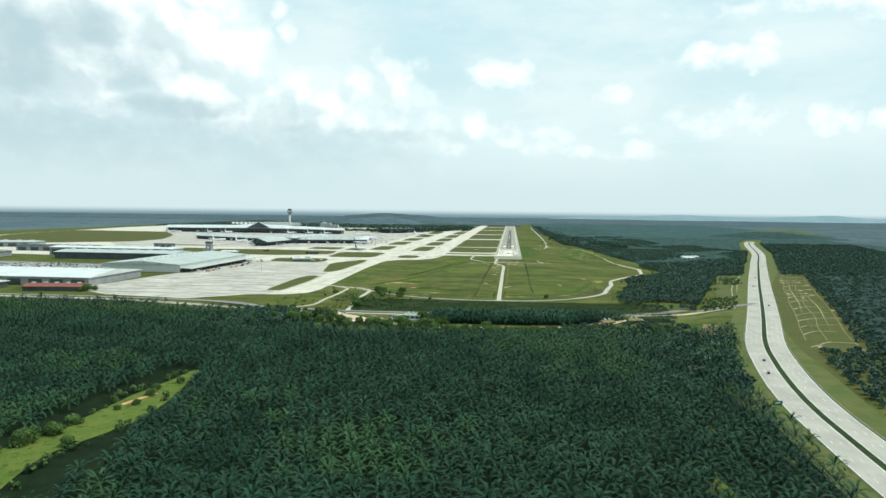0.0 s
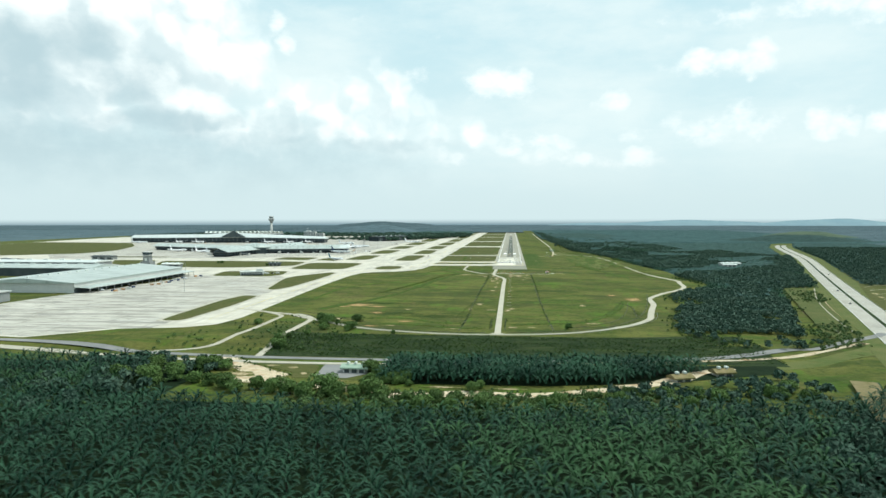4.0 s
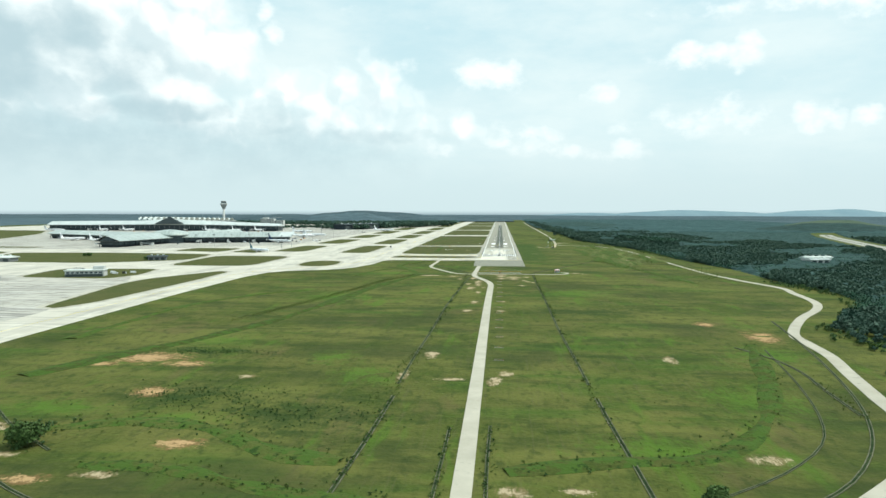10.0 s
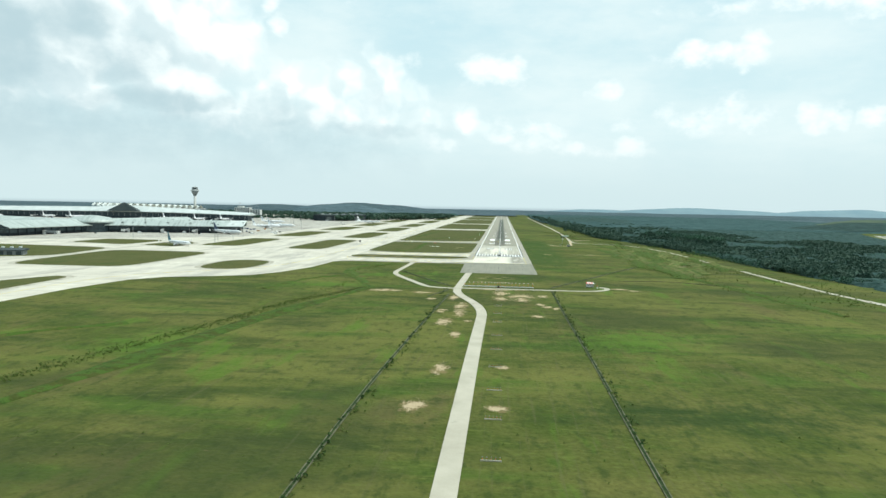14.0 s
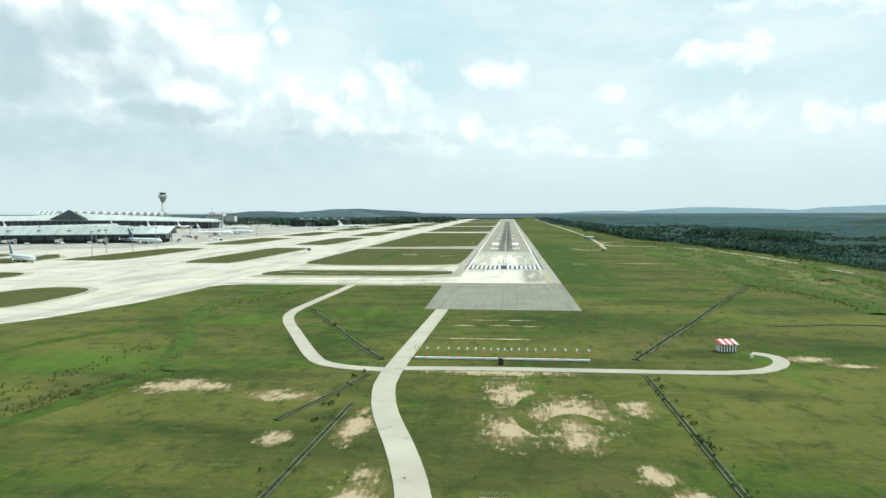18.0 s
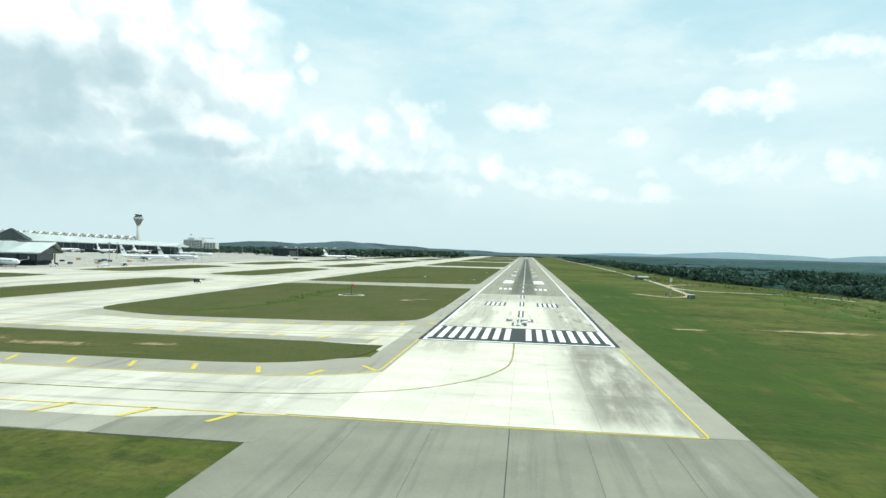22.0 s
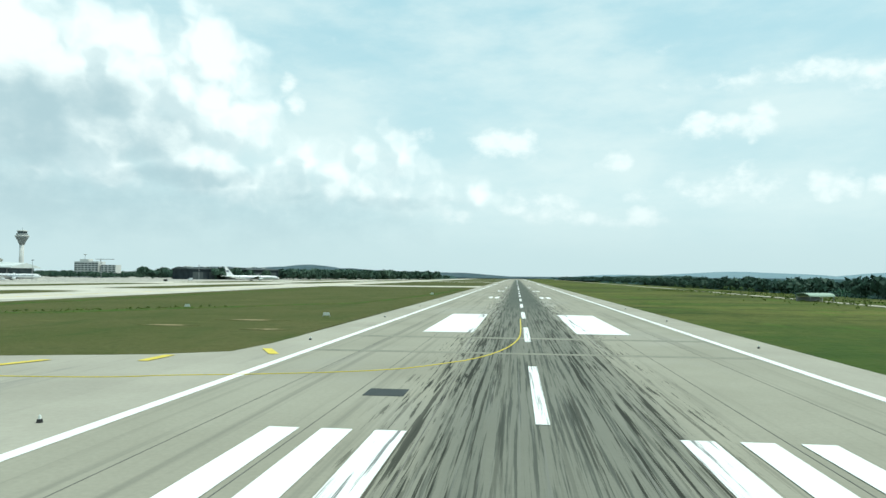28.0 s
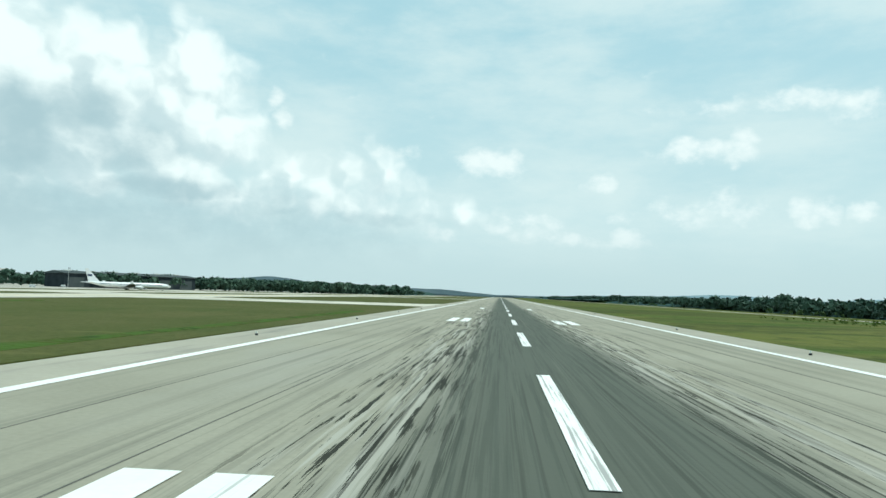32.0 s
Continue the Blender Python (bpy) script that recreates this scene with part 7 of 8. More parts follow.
# ---- foliage ----
def tri_mesh(name, tris, m):
    n = len(tris)
    me = bpy.data.meshes.new(name)
    me.vertices.add(n * 3)
    me.loops.add(n * 3)
    me.polygons.add(n)
    me.vertices.foreach_set("co", (tris.reshape(-1) * K).astype(np.float32))
    me.loops.foreach_set("vertex_index", np.arange(n * 3, dtype=np.int32))
    me.polygons.foreach_set("loop_start", np.arange(n, dtype=np.int32) * 3)
    me.materials.append(m)
    me.update(calc_edges=True)
    return me


def palm_tris(fronds, leaflets, seed, length=5.4):
    """Arching fronds: each a tapering rib with two rows of narrow leaflets folded upward, upright in the middle, hanging outside."""
    r = np.random.default_rng(seed)
    out_ = []
    for i in range(fronds):
        az = i * 2.39996 + r.uniform(-0.25, 0.25)
        el = radians(82 - 92 * (i / fronds) ** 0.85 + r.uniform(-8, 8))
        L = length * r.uniform(0.82, 1.12)
        d = np.array([math.cos(az), math.sin(az)])
        side = np.array([-d[1], d[0], 0.0])
        pts = []
        p, e = np.array([0.25, 0.0]), el
        for k in range(6):
            pts.append(np.array([d[0] * p[0], d[1] * p[0], p[1]]))
            p = p + np.array([math.cos(e), math.sin(e)]) * L / 5
            e -= 0.16 + 0.09 * k
        pts = np.array(pts)
        at = lambda s: np.array([np.interp(s * 5, range(6), pts[:, c]) for c in range(3)])
        for k in range(2):
            a, c = at(k / 2), at((k + 1) / 2)
            out_ += [(a - side * 0.10, a + side * 0.10, c)]
        for k in range(leaflets):
            s = 0.14 + 0.86 * k / leaflets
            w = 0.17 * length * math.sin(math.pi * (0.22 + 0.74 * (1 - s))) + 0.1
            b0, b1 = at(s), at(min(s + 0.92 / leaflets, 1.0))
            fwd = at(min(s + 0.1, 1.0)) - at(max(s - 0.1, 0.0))
            fwd = fwd / (np.linalg.norm(fwd) + 1e-9)
            for sg in (-1, 1):
                tip = b0 + side * sg * w * 0.75 + fwd * w * 0.95 + np.array([0, 0, 0.10 * w + r.uniform(-0.12, 0.2)])
                out_.append((b0, b1, tip) if sg > 0 else (b1, b0, tip))
    return np.array(out_)


def trunk_tris(h, r0, r1, n=5):
    res = []
    for i in range(n):
        a, c = 2 * math.pi * i / n, 2 * math.pi * (i + 1) / n
        p = [np.array([r0 * math.cos(a), r0 * math.sin(a), 0]), np.array([r0 * math.cos(c), r0 * math.sin(c), 0]), np.array([r1 * math.cos(c), r1 * math.sin(c), h]), np.array([r1 * math.cos(a), r1 * math.sin(a), h])]
        res += [(p[0], p[1], p[2]), (p[0], p[2], p[3])]
    return np.array(res)


def place_many(variants, spots):
    """One array of triangles out of variants placed at (x, y, z, turn, size)."""
    chunks = []
    for v, tris in enumerate(variants):
        s = np.array([p for i, p in enumerate(spots) if i % len(variants) == v])
        if len(s) == 0:
            continue
        c, sn = np.cos(s[:, 3]), np.sin(s[:, 3])
        t = tris[None] * s[:, 4, None, None, None]
        x = t[..., 0] * c[:, None, None] - t[..., 1] * sn[:, None, None] + s[:, 0, None, None]
        y = t[..., 0] * sn[:, None, None] + t[..., 1] * c[:, None, None] + s[:, 1, None, None]
        z = t[..., 2] + s[:, 2, None, None]
        chunks.append(np.stack([x, y, z], -1).reshape(-1, 3, 3))
    return np.concatenate(chunks)


def crown_tris(seed, w, h, blobs, leaves, size, base):
    """Leaf clumps over several overlapping heaps, with an uneven outline and gaps."""
    r = np.random.default_rng(seed)
    out_ = []
    for k in range(blobs):
        a = r.uniform(0, 6.28)
        rad = w * 0.32 * math.sqrt(r.uniform(0, 1)) * (1 if k else 0)
        c = np.array([rad * math.cos(a), rad * math.sin(a), base + h * r.uniform(0.25, 0.7)])
        br = w * r.uniform(0.20, 0.32)
        for i in range(leaves // blobs):
            n = r.normal(size=3)
            n[2] = abs(n[2]) * 0.9 + (0.05 if r.uniform() < 0.8 else -0.9)
            n /= np.linalg.norm(n)
            p = c + n * br * r.uniform(0.78, 1.12) * np.array([1, 1, 0.85])
            n2 = n + r.normal(size=3) * 0.55
            n2 /= np.linalg.norm(n2)
            u = np.cross(n2, r.normal(size=3))
            u /= np.linalg.norm(u) + 1e-9
            v = np.cross(n2, u)
            s = size * r.uniform(0.6, 1.3)
            out_ += [(p - u * s * 0.7, p + u * s * 0.7 - v * s * 0.25, p + v * s)]
    return np.array(out_)


palm_hi = [palm_tris(21, 13, 11 + i, 7.4) + np.array([0, 0, 4.6]) for i in range(3)]
palm_lo = [palm_tris(17, 9, 21 + i, 7.4) + np.array([0, 0, 4.4]) for i in range(4)]
near, mid, pale = [], [], []
spots_rng = np.random.default_rng(3)
def in_track(x, y):
    return -268 < x < -212 + 0.16 * max(0, -1560 - y) - 0.25 * max(0, y + 1560) and -1710 < y < -1458
yy = -1800.0
row = 0
while yy < -1105:
    lim = -0.86 * (yy + 1968) - 60
    xx = max(lim, -1150) + (row % 2) * 5.2
    while xx < mway_x(yy) - 31:
        x, y = xx + spots_rng.uniform(-1.6, 1.6), yy + spots_rng.uniform(-1.6, 1.6)
        north = -1272 + 0.2 * max(0, x) if x > -130 else -1252 if x > -265 else -1152 if x > -450 else -1112
        ok = y < north and not in_track(x, y) and x < 0.62 * (y + 1968) + 30
        if ok and noise.noise(Vector((x * 0.02, y * 0.02, 3.0))) > -0.62:
            sz = spots_rng.uniform(0.82, 1.15)
            sp = (x, y, terr(x, y) + spots_rng.uniform(-0.6, 1.4), spots_rng.uniform(0, 6.28), sz)
            if len(near) < 300 and y < -1560 and -150 < x < 170:
                near.append(sp)
            elif noise.noise(Vector((x * 0.008, y * 0.011, 7.7))) + spots_rng.uniform(-0.25, 0.25) > 0.34:
                pale.append(sp)
            else:
                mid.append(sp)
        xx += 12.0
    yy += 10.6
    row += 1
block = []
for j in range(9):      # block between the lower road and the clearing
    for i in range(40):
        x, y = -84 + i * 7.6 + (j % 2) * 3.8 + spots_rng.uniform(-1.2, 1.2), -1194 + j * 6.8 + spots_rng.uniform(-1.2, 1.2)
        if -1200 + 0.16 * max(0, x) < y < -1143 + 0.115 * max(0, x - 10) and x < 205 and not (x > 66 and y < -1196 + (x - 66) * 0.66):
            block.append((x, y, terr(x, y) + spots_rng.uniform(0.4, 2.0), spots_rng.uniform(0, 6.28), spots_rng.uniform(0.95, 1.2)))
patch("plantation_floor", [(-90, -1200), (30, -1196), (110, -1180), (205, -1142), (205, -1118), (100, -1126), (10, -1140), (-88, -1143)], 0.03, M_FLOOR_SHADE, "plantation floor, near-black colour standing in for palm shade", "ground")
fy = list(np.arange(-1840, -1240, 15))
fb = Build()
for y_ in fy:
    x0, x1 = min(-0.86 * (y_ + 1968) - 90, -230), mway_x(y_) - 31
    fb.v += [(x0 + (x1 - x0) * i / 30, y_, terr(x0 + (x1 - x0) * i / 30, y_) + 0.02) for i in range(31)]
fb.f = [(j * 31 + i, j * 31 + i + 1, (j + 1) * 31 + i + 1, (j + 1) * 31 + i) for j in range(len(fy) - 1) for i in range(30)]
fn = len(fb.v)
fb.v += [(x, y_, terr(x, y_) + 0.02) for y_ in np.arange(-1260, -1149, 22) for x in np.arange(-1180, -219, 48)]
fb.f += [(fn + j * 21 + i, fn + j * 21 + i + 1, fn + (j + 1) * 21 + i + 1, fn + (j + 1) * 21 + i) for j in range(5) for i in range(20)]
solid("plantation_floor", fb, M_FLOOR_SHADE, "plantation floor, near-black colour standing in for palm shade", "ground", kind="structure")
palm_crowns = [tri_mesh("crown", p, M_PALM) for p in palm_hi]
palm_trunk = tri_mesh("trunk", trunk_tris(6.0, 0.55, 0.4, 7), M_TRUNK)
protos = []
for me in palm_crowns:
    p = thing("oil_palm", 0, 0, 0, 0, "dark green oil palm with arching feathery fronds", "palm", "oil palms in the plantation")
    part("trunk", palm_trunk, M_TRUNK, p, "short brown trunk")
    part("crown", me, M_PALM, p)
    protos.append(p)
for i, (x, y, z, a, s) in enumerate(near):
    m = put(x, y, z, math.degrees(a)) @ Matrix.Diagonal((s, s, s, 1))
    if i < 3:
        protos[i].matrix_world = m
    else:
        copy_thing(protos[i % 3], put(x, y, z, math.degrees(a)))
tagged(new("palm_plantation", tri_mesh("palm_plantation", place_many(palm_lo, mid), M_PALM)), "dense rows of dark green oil palms", "palms", kind="stuff")
tagged(new("roadside_palms", tri_mesh("roadside_palms", place_many(palm_hi, block), M_PALM)), "dense dark oil palms beside the lower road", "palms", kind="stuff")
tagged(new("pale_palms", tri_mesh("pale_palms", place_many(palm_lo, pale), M_PALM2)), "paler sunlit young oil palms", "palms", kind="stuff")
tagged(new("palm_trunks", tri_mesh("palm_trunks", place_many([trunk_tris(5.6, 0.5, 0.34, 4)], mid[::3] + pale[::3]), M_TRUNK)), "brown trunks of the oil palms", "palms", kind="stuff")

# single broadleaf trees near the roads and field edge
tree_kinds = []
for i, (w, h) in enumerate(((11, 9), (9, 10), (13, 10))):
    t = thing("broadleaf_tree", 0, 0, 0, 0, "rounded dark green broadleaf tree with an uneven crown", "tree", "broadleaf trees")
    tb = Build().tube((0, 0, -0.3), (0.2, 0, h * 0.35), 0.45, 0.3, 7)
    part("trunk", tb, M_TRUNK, t, "brown trunk")
    for k in range(4):
        a = k * 1.6 + i
        part("limb", Build().tube((0.2, 0, h * 0.33), (w * 0.25 * math.cos(a), w * 0.25 * math.sin(a), h * 0.62), 0.22, 0.08, 5), M_TRUNK, t)
    part("crown", tri_mesh("crown", crown_tris(40 + i, w * 1.05, h, 15, 2100, 0.8, -h * 0.08), M_LEAF), M_LEAF, t)
    tree_kinds.append(t)
tree_spots = [(-253, -989, .75), (-194, -966, 1.25), (-186, -970, 1.0), (-158, -959, 1.0), (-174, -975, .6), (-157, -996, .6), (-185, -1043, .55), (-199, -1055, .6), (-204, -1065, .8), (-213, -1038, .45), (60, -988, .75), (-197, -1085, .9), (-187, -986, .9), (-153, -1018, .75), (-150, -1008, .8), (-177, -1014, .8), (-106, -1033, .5), (-205, -1078, .7),]
clearing_trees = [(-238, -1190, 1.2), (-226, -1172, 1.3), (-218, -1168, 1.1), (-209, -1170, 1.0), (-164, -1222, 1.1), (-150, -1228, 1.0), (-138, -1232, 1.2), (-126, -1240, 1.3), (-116, -1230, 1.4), (-108, -1236, 1.2), (-95, -1234, 1.0), (-84, -1230, 1.2), (-75, -1238, 1.0), (-60, -1246, .9), (-42, -1242, .8),
                  (-21, -1214, .8), (-16, -1206, .7), (-98, -1168, 1.0), (-92, -1174, .9), (-88, -1180, .8), (-73, -1200, .6), (-64, -1204, .5), (-230, -1205, 1.2), (-245, -1215, 1.3), (-215, -1210, 1.0), (-200, -1215, 1.1), (-185, -1222, 1.1), (-175, -1232, 1.0), (-255, -1190, 1.2), (-262, -1172, 1.1), (-270, -1205, 1.3)]
track_trees = [(-252, -1640, 1.0), (-247, -1622, 0.9), (-256, -1662, 1.1), (-249, -1604, 0.6), (-236, -1560, 0.5), (-241, -1572, 0.45), (-238, -1536, 0.6), (-243, -1520, 0.55), (-236, -1500, 0.7), (-228, -1640, 0.6)]
hall_trees = [(-646, -700, .9), (-652, -712, .8), (-660, -700, 1.0), (-668, -690, .9), (-640, -722, .8), (-676, -705, .9), (-690, -712, 1.0), (-560, -150, .6), (-700, -80, .8), (-710, -76, .7), (-622, -1034, 1.1), (-615, -1026, 0.9), (-626, -1044, 0.8)]
tree_spots += clearing_trees + hall_trees + track_trees
tr = random.Random(31)
for k in range(44):
    x = tr.uniform(-60, 190)
    tree_spots.append((x, -1252 + 0.22 * max(0, x) + tr.uniform(-10, 12), tr.uniform(0.5, 1.0)))
for k in range(16):
    tree_spots.append((tr.uniform(-96, -60), tr.uniform(-1205, -1165), tr.uniform(0.5, 0.9)))
for i, (x, y, s) in enumerate(tree_spots):
    k = tree_kinds[i % 3]
    z = terr(x, y)
    if i < 3:
        k.matrix_world = put(x, y, z, i * 50)
        k.scale = (s, s, s)
    else:
        o = copy_thing(k, put(x, y, z, i * 47 % 360))
        o.scale = (s, s, s)

# ---- woods, scrub and far country ----
wood_var = [crown_tris(60 + i, 10, 8, 7, 98, 1.75, 0.6) for i in range(5)]
scrub_var = [crown_tris(80 + i, 5, 3.6, 4, 44, 0.9, -0.3) for i in range(4)]
tuft_var = [crown_tris(90 + i, 2.6, 1.1, 2, 14, 0.55, -0.15) for i in range(3)]
wr = np.random.default_rng(12)
woods, scrub, tufts, woodpalms = [], [], [], []


def add_spot(lst, x, y, lo, hi, dz=0.0):
    lst.append((x, y, terr(x, y) + dz, wr.uniform(0, 6.28), wr.uniform(lo, hi)))


y = -1060.0
while y < 1900:     # wood between the airfield edge and the motorway, thinning into scrub at its rim
    step = 6.6 if y < -300 else 7.4 if y < 700 else 11
    x = east_edge(y) + 8
    xmax = min(mway_x(y) - 34, east_edge(y) + (520 if y < 700 else 420))
    while x < xmax:
        px_, py_ = x + wr.uniform(-3, 3), y + wr.uniform(-3, 3)
        inner = px_ - east_edge(py_)
        dens = noise.noise(Vector((px_ * 0.011, py_ * 0.011, 1.0)))
        valley = -1060 < py_ < -860 and inner < 120
        if inner > (14 if py_ < -560 else 26) and not (valley and dens < -0.05) and dens > -0.5 and not (py_ < -560 and px_ > mway_x(py_) - 85):
            if noise.noise(Vector((px_ * 0.006, py_ * 0.006, 9.0))) > 0.12 and py_ > -700:
                add_spot(woodpalms, px_, py_, 0.6, 0.8, -1.5)
            else:
                add_spot(woods, px_, py_, 0.65, 1.15)
        elif dens > 0.12:
            add_spot(scrub, px_, py_, 0.5, 1.2)
        x += step
    y += step
y = -1720.0
while y < 900:     # woods beyond the motorway
    step = 10.0 if y < 0 else 15
    x = mway_x(y) + (95 if -1330 < y < -520 else 48)
    lim = min(mway_x(y) + 420, 0.60 * (y + 1968) + 140)
    while x < lim:
        add_spot(woods, x + wr.uniform(-4, 4), y + wr.uniform(-4, 4), 0.6, 1.1)
        x += step
    y += step
for k in range(260):     # dark trees beside the plantation's end and the village
    x, y_ = wr.uniform(60, 205), wr.uniform(-1300, -1128)
    if x < mway_x(y_) - 40 and y_ < -1218 + 0.5 * max(0, x - 70) and abs(y_ + 1235) > 6:
        add_spot(woods, x, y_, 0.6, 1.1)
for k in range(520):     # bushes between the clearing and the palms
    x = wr.uniform(-130, 150)
    add_spot(scrub, x, -1252 + 0.2 * max(0, x) + wr.uniform(-26, 20), 0.6, 1.6)
for k in range(330):     # undergrowth left of the clearing
    x, y_ = wr.uniform(-330, -205), wr.uniform(-1290, -1150)
    if x < -214 - 0.25 * abs(y_ + 1170):
        add_spot(woods if k % 3 == 0 else scrub, x, y_, 0.7, 1.4)
for k in range(520):     # bushes on the bank
    x = wr.uniform(-215, 200)
    y_ = wr.uniform(-1100, -1038)
    if x < -90 or k % 9 == 0:
        add_spot(scrub if x < -110 and k % 2 else tufts, x, y_, 0.5, 1.1)
for k in range(90):
    x, y_ = wr.uniform(-240, -150), wr.uniform(-1080, -930)
    if abs(x + 209) > 8 and abs(x + 250) > 8:
        add_spot(scrub, x, y_, 0.3, 0.8)
for k in range(2600):     # rough rim along the east edge of the field
    y_ = wr.uniform(-380, 900)
    e = east_edge(y_)
    add_spot(tufts, e + wr.normal() * 16 - 30 + 12 * math.sin(y_ * 0.02), y_, 0.25, 0.85)
for (x0, y0), (x1, y1), n, spread in (((-44, -980), (-43, -780), 150, 1.2), ((42.5, -960), (41.5, -730), 150, 1.2), ((-16, -990), (-16, -925), 60, 1), ((-1.5, -990), (-1.2, -925), 60, 1.2), ((-42, -780), (-36, -380), 230, 1.3), ((44, -730), (42, -340), 190, 1.1), ((43, -316), (157, -92), 150, 2.2), ((-37, -322), (-91, -214), 70, 1.8), ((-190, -705), (-136, -486), 420, 3.4), ((-136, -486), (-120, -300), 200, 3.0),
                                      ((-52, -910), (-43, -780), 90, 2), ((150, -840), (142, -905), 80, 2), ((-141, -223), (-111, -134), 200, 4), ((-121, 110), (-123, 250), 150, 3.0), ((-150, 420), (-90, 480), 120, 2.5), ((154, -100), (183, -231), 400, 6), ((154, -100), (185, 166), 500, 7), ((183, -231), (215, -420), 300, 6)):
    for k in range(n):
        t = wr.uniform()
        add_spot(tufts, x0 + (x1 - x0) * t + wr.normal() * spread, y0 + (y1 - y0) * t + wr.normal() * spread, 0.25, 0.62)
for k in range(2200):     # loose tufts over the rough field
    x, y_ = wr.uniform(-270, 180), wr.uniform(-1000, -350)
    if noise.noise(Vector((x * 0.012, y_ * 0.02, 5.0))) > 0.12 and abs(x + 8.5) > 6 and x < east_edge(y_) - 40:
        add_spot(tufts, x, y_, 0.2, 0.45)
for k in range(150):     # single trees and bushes in the valley below the road's bend
    x, y_ = wr.uniform(0, 1), wr.uniform(-1065, -700)
    x = east_edge(y_) + 8 + 120 * x * x
    if abs(x - mway_x(y_)) > 60 and noise.noise(Vector((x * 0.02, y_ * 0.02, 12.0))) > -0.2:
        add_spot(woods, x, y_, 0.35, 0.85)
        for q in range(3):
            add_spot(scrub, x + wr.normal() * 8, y_ + wr.normal() * 8, 0.5, 1.2)
for k in range(900):     # growth creeping over the clearing's rim
    i_ = int(wr.integers(0, len(CLEAR_RIM) - 1))
    (x0, y0), (x1, y1) = CLEAR_RIM[i_], CLEAR_RIM[i_ + 1]
    t = wr.uniform()
    add_spot(tufts if k % 5 else scrub, x0 + (x1 - x0) * t + wr.normal() * 1.6, y0 + (y1 - y0) * t + wr.normal() * 1.6, 0.25, 0.8 if k % 5 else 0.6)
for k in range(60):
    add_spot(woods, wr.uniform(-1000, -730), wr.uniform(-720, -560), 0.3, 0.5)
for k in range(900):     # trees behind the far hangars and on the low hill
    x, y_ = wr.uniform(-2000, -260), wr.uniform(2250, 2900)
    add_spot(woods, x, y_, 1.6, 2.6)
for k in range(500):
    x, y_ = wr.uniform(170, 520), wr.uniform(900, 3600)
    add_spot(woods, x, y_, 0.9, 1.4)
grove = []
for k in range(190):     # tall grove at the wood's edge
    q_ = wr.uniform()
    x, y_ = 308 + 68 * q_ + wr.uniform(0, 40), 660 - 285 * q_ + wr.uniform(-15, 60)
    if k % 2:
        add_spot(woodpalms, x, y_, 0.8, 1.0, 10.5)
        grove.append((x, y_, terr(x, y_), 0.0, 1.0))
    else:
        add_spot(woods, x, y_, 1.3, 1.8, 1.0)

for k in range(420):     # tall trees behind the hangar
    y_ = wr.uniform(1560, 2300)
    add_spot(woods, wr.uniform(-760, -560) + (y_ - 1560) * 0.45, y_, 2.2, 3.3)
for (x0, y0), (x1, y1) in (((-182, -680), (-150, -540)), ((-150, -540), (-132, -430)), ((-132, -430), (-98, -343))):     # overgrown ridges in the grass
    for k in range(420):
        t = wr.uniform()
        add_spot(tufts, x0 + (x1 - x0) * t + wr.normal() * 2.6, y0 + (y1 - y0) * t + wr.normal() * 3, 0.2, 0.6)
for k in range(260):     # trees round the hotel
    add_spot(woods, wr.uniform(-1300, -760), wr.uniform(1700, 1840), 1.0, 1.9)
for k in range(170):     # dark trees where the plantation meets the motorway
    y_ = wr.uniform(-1480, -1290)
    add_spot(woods, mway_x(y_) - wr.uniform(34, 100), y_, 0.7, 1.3)
for k in range(700):     # taller trees along the wood's rim beside the runway
    y_ = wr.uniform(560, 3200)
    add_spot(woods, east_edge(y_) + 22 + abs(wr.normal()) * 45, y_, 1.0, 1.8)
for k in range(90):     # bushes along the plantation track
    y_ = wr.uniform(-1700, -1470)
    add_spot(scrub, -236 + wr.choice((-1, 1)) * wr.uniform(13, 22) + 4 * math.sin(y_ * 0.05), y_, 0.7, 1.6)
tagged(new("grove_trunks", tri_mesh("grove_trunks", place_many([trunk_tris(15.5, 0.35, 0.22, 5)], grove), M_TRUNK)), "tall slim trunks of the palm grove", "palms", kind="stuff")
bank = []
for k in range(7500):     # low dense growth over the bank
    x, y_ = wr.uniform(-204, 218), wr.uniform(-1112, -1036)
    if noise.noise(Vector((x * 0.02, y_ * 0.10, 4.0))) > -0.25 and bank_y(x, -1036) > y_:
        add_spot(bank, x, y_, 0.35, 0.95)
for k in range(900):     # and over the mounds in the field
    cx_, cy_, w_, h_ = ((-160, -808, 46, 12), (-128, -893, 44, 22), (-86, -918, 50, 26))[k % 3]
    add_spot(bank, cx_ + wr.normal() * w_ * 0.4, cy_ + wr.normal() * h_ * 0.4, 0.2, 0.6)
for pts in LUSH_SOUTH:     # rank clumps along the field's southern rim
    for (x0, y0), (x1, y1) in zip(pts, pts[1:]):
        for k in range(46):
            t = wr.uniform()
            add_spot(bank if k % 3 == 0 else tufts, x0 + (x1 - x0) * t + wr.normal() * 3.5, y0 + (y1 - y0) * t + wr.normal() * 4, 0.25, 0.75)
for k in range(900):     # bushes over the rough rim
    y_ = wr.uniform(-240, 420)
    x = wr.uniform(165 + 0.12 * max(0, y_), 252)
    if noise.noise(Vector((x * 0.04, y_ * 0.03, 8.0))) > -0.12:
        add_spot(bank if k % 4 == 0 else tufts, x, y_, 0.3, 0.8, 0.3)
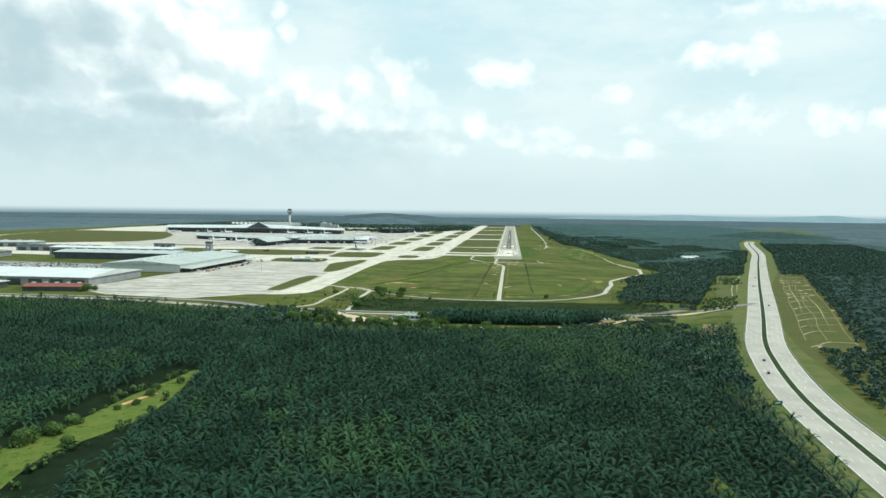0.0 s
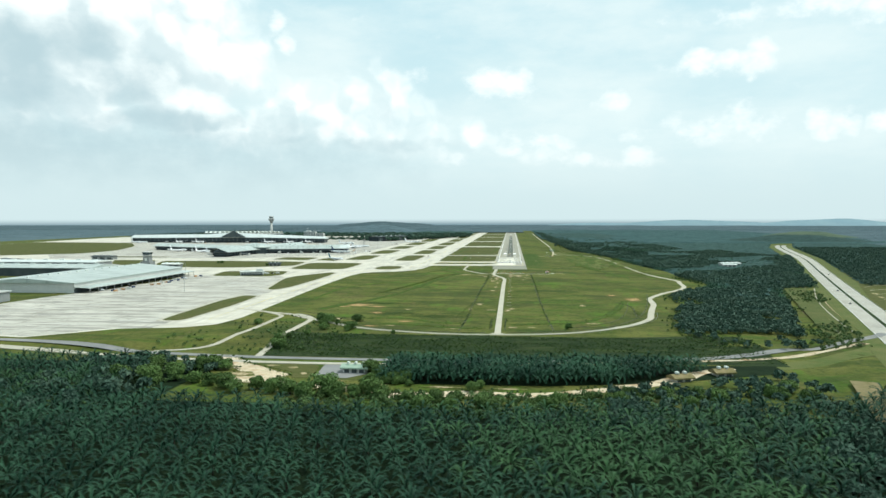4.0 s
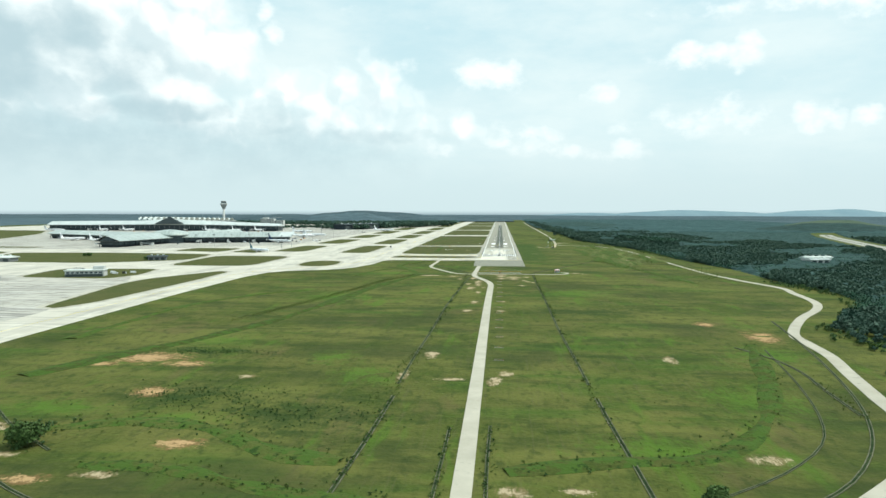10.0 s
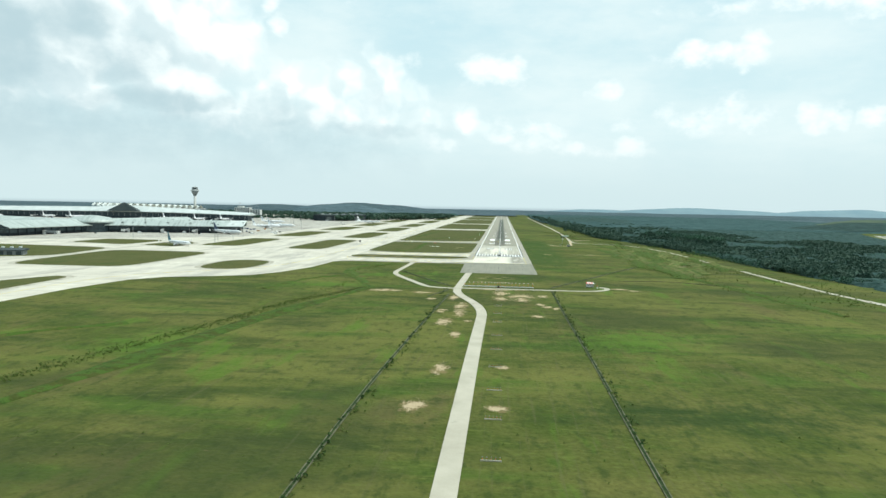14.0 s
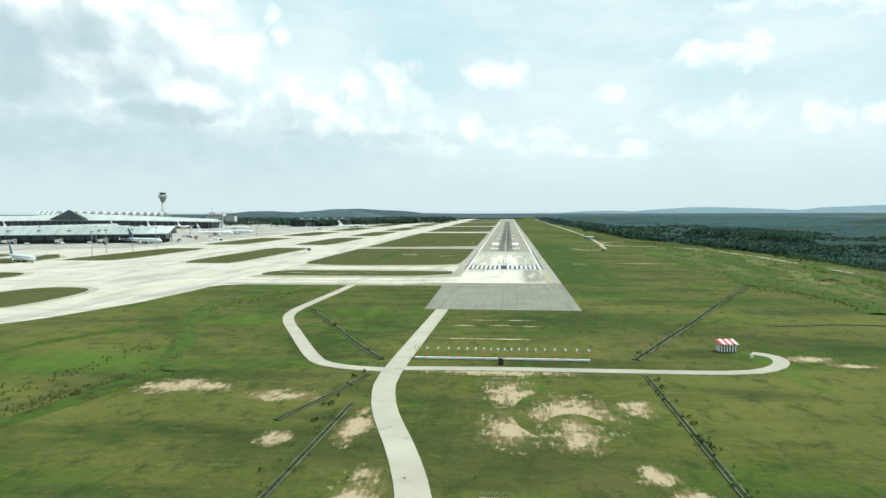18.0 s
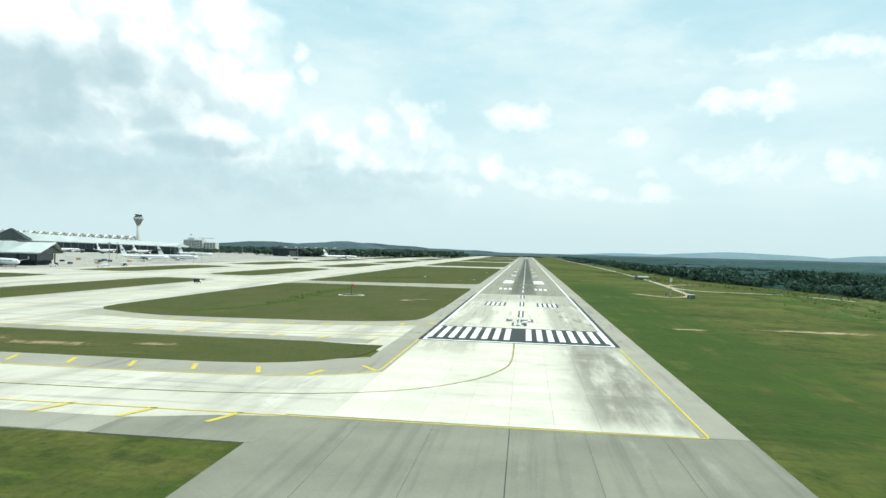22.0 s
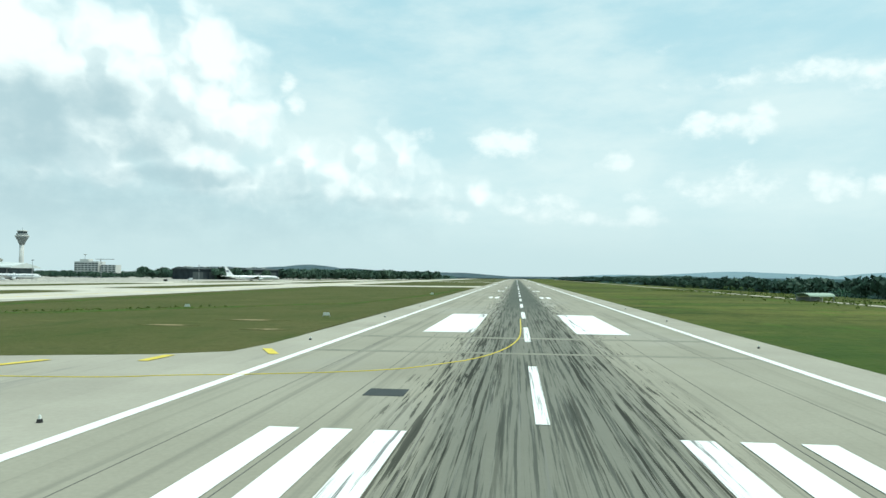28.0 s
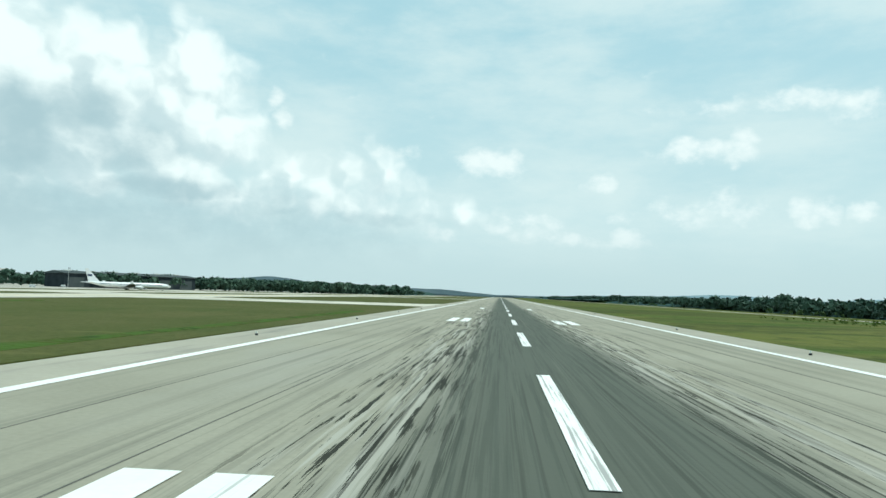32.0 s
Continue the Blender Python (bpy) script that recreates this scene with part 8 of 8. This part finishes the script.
for (x0, y0), (x1, y1), n in (((-44, -866), (-43, -730), 26), ((-43.3, -886), (-45, -985), 34), ((42, -733), (42.5, -862), 26), ((43, -884), (44.5, -960), 10), ((-16, -928), (-16.5, -995), 9), ((-1.2, -925), (-1.6, -995), 9), ((-43, -730), (-38, -425), 130), ((41.5, -733), (43, -336), 120), ((43, -316), (157, -92), 24), ((-38, -336), (-40, -422), 20), ((-36, -322), (-91, -214), 12)):
    for k in range(n):     # ragged bushes along the drains
        t = wr.uniform()
        if noise.noise(Vector((t * 9, n * 0.1, 1.0))) > -0.15:
            add_spot(bank, x0 + (x1 - x0) * t + wr.normal() * 0.9, y0 + (y1 - y0) * t, 0.3, 0.95)
tagged(new("bank_scrub", tri_mesh("bank_scrub", place_many(tuft_var, bank), M_BUSH)), "low dense dark green scrub covering the bank", "scrub", kind="stuff")
for k in range(1300):     # rank tufts over the bank
    x, y_ = wr.uniform(-200, 215), wr.uniform(-1114, -1038)
    if noise.noise(Vector((x * 0.03, y_ * 0.09, 2.0))) > -0.1:
        add_spot(tufts, x, y_, 0.2, 0.55)
for k in range(420):     # scrub between the side roads
    x, y_ = wr.uniform(-310, -150), wr.uniform(-1105, -925)
    if min(abs(x + 209), abs(x + 250), abs(y_ + 1000 - 0.9 * (x + 150)) if x > -240 else 20) > 7 and noise.noise(Vector((x * 0.03, y_ * 0.03, 6.0))) > -0.15 and not (x < -280 and y_ > -1030):
        add_spot(scrub if k % 2 else tufts, x, y_, 0.35, 0.95)
tagged(new("mixed_woods", tri_mesh("mixed_woods", place_many(wood_var, woods), M_WOOD)), "dense dark green mixed woodland beside the airfield", "woods", kind="stuff")
tagged(new("wood_palms", tri_mesh("wood_palms", place_many(palm_lo, woodpalms), M_PALM)), "oil palms standing in the woodland", "palms", kind="stuff")
tagged(new("scrub", tri_mesh("scrub", place_many(scrub_var, scrub), M_LEAF2)), "light green scrub bushes on rough ground", "scrub", kind="stuff")
tagged(new("grass_tufts", tri_mesh("grass_tufts", place_many(tuft_var, tufts), M_TUFT)), "tall grass tufts along drains and banks", "grass", kind="stuff")


def canopy(name, xs, ys, height, rough, m, label, keep=lambda x, y: True, base=0.0, lift=0.0):
    b = Build()
    pts = []
    for y_ in ys:
        for x_ in xs:
            rim = x_ in (xs[0], xs[-1]) or y_ in (ys[0], ys[-1])
            jx, jy = x_ + rough * 0.6 * noise.noise(Vector((x_ * 0.13, y_ * 0.11, 2))), y_ + rough * 0.6 * noise.noise(Vector((x_ * 0.11, y_ * 0.13, 8)))
            z = height + lift * sm(ys[0], ys[0] + 900, y_) + rough * (noise.noise(Vector((x_ * 0.05, y_ * 0.05, 0))) + 0.7 * noise.noise(Vector((x_ * 0.17, y_ * 0.17, 4)))) if keep(x_, y_) and not rim else terr(x_, y_) - 3
            pts.append((jx, jy, z + base))
    nx = len(xs)
    b.add(pts, [(j * nx + i, j * nx + i + 1, (j + 1) * nx + i + 1, (j + 1) * nx + i) for j in range(len(ys) - 1) for i in range(nx - 1)])
    return solid(name, b, m, label, "woods", kind="stuff")


canopy("wood_canopy", list(np.arange(180, 1500, 9)), list(np.arange(-1000, 1410, 10)), 1.4, 2.6, M_CANOPY, "closed dark canopy of the woodland",
       lambda x, y_: x > east_edge(y_) + (34 if y_ > -700 else 90 if y_ > -860 else 170) and abs(x - mway_x(y_)) > (44 if y_ > -500 else 100))
# M_CANOPY2 and M_FAR sheets show haze through their colour alone
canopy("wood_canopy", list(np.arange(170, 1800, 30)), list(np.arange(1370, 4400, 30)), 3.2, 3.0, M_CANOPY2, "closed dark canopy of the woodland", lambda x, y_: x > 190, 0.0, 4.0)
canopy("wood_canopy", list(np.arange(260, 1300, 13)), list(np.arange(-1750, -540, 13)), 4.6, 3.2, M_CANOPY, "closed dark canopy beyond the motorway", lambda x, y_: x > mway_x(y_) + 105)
canopy("far_woods", list(np.arange(1400, 10001, 300)), list(np.arange(-3000, 4600, 300)), 5, 5, M_FAR, "distant woods with blue-green haze put into their colour")
canopy("far_woods", list(np.arange(-10000, 10001, 400)), list(np.arange(4350, 9600, 350)), 13, 7, M_FAR, "distant woods with blue-green haze put into their colour")
canopy("far_woods", list(np.arange(-16000, -2300, 400)), list(np.arange(-2500, 4500, 400)), 12, 6, M_FAR, "distant woods with blue-green haze put into their colour", lambda x, y_: x < -2700 or y_ > 2000)
canopy("far_woods", list(np.arange(-2400, -1900, 60)), list(np.arange(2300, 4400, 60)), 10, 5, M_CANOPY, "dark trees beyond the terminal")
canopy("far_woods", list(np.arange(-1950, -230, 40)), list(np.arange(2520, 4380, 60)), 10, 5, M_CANOPY, "dark trees beyond the terminal")


def hill(x, y_, w, d, h, m, label):
    b = Build()
    n = 18
    pts = []
    for j in range(n + 1):
        for i in range(n + 1):
            u, v = i / n * 2 - 1, j / n * 2 - 1
            r2 = min(u * u + v * v, 1)
            z = h * (1 - r2) ** 1.5 * (1 + 0.25 * noise.noise(Vector((u * 2.5 + x, v * 2.5, 0)))) + 4
            pts.append((x + u * w, y_ + v * d, z + 3 * noise.noise(Vector((u * 14, v * 14, x)))))
    b.add(pts, [(j * (n + 1) + i, j * (n + 1) + i + 1, (j + 1) * (n + 1) + i + 1, (j + 1) * (n + 1) + i) for j in range(n) for i in range(n)])
    return solid("hill", b, m, label, "hill", kind="structure")


# Hills in M_FAR, M_HILL and M_CLEARED carry haze in their colour
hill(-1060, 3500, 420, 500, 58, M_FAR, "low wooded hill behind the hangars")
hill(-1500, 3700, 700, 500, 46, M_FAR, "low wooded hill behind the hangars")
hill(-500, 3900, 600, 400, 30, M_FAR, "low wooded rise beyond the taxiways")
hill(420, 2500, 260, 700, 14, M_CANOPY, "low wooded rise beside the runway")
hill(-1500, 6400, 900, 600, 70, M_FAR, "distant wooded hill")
hill(2600, 8200, 1500, 500, 85, M_HILL, "distant hill with haze paling its colour")
hill(4300, 8000, 1300, 500, 95, M_HILL, "distant hill with haze paling its colour")
hill(1300, 8600, 900, 400, 45, M_HILL, "distant hill with haze paling its colour")
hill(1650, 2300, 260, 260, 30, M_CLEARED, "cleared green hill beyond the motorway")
hill(1350, 1700, 320, 240, 26, M_CANOPY, "wooded rise beside the motorway")
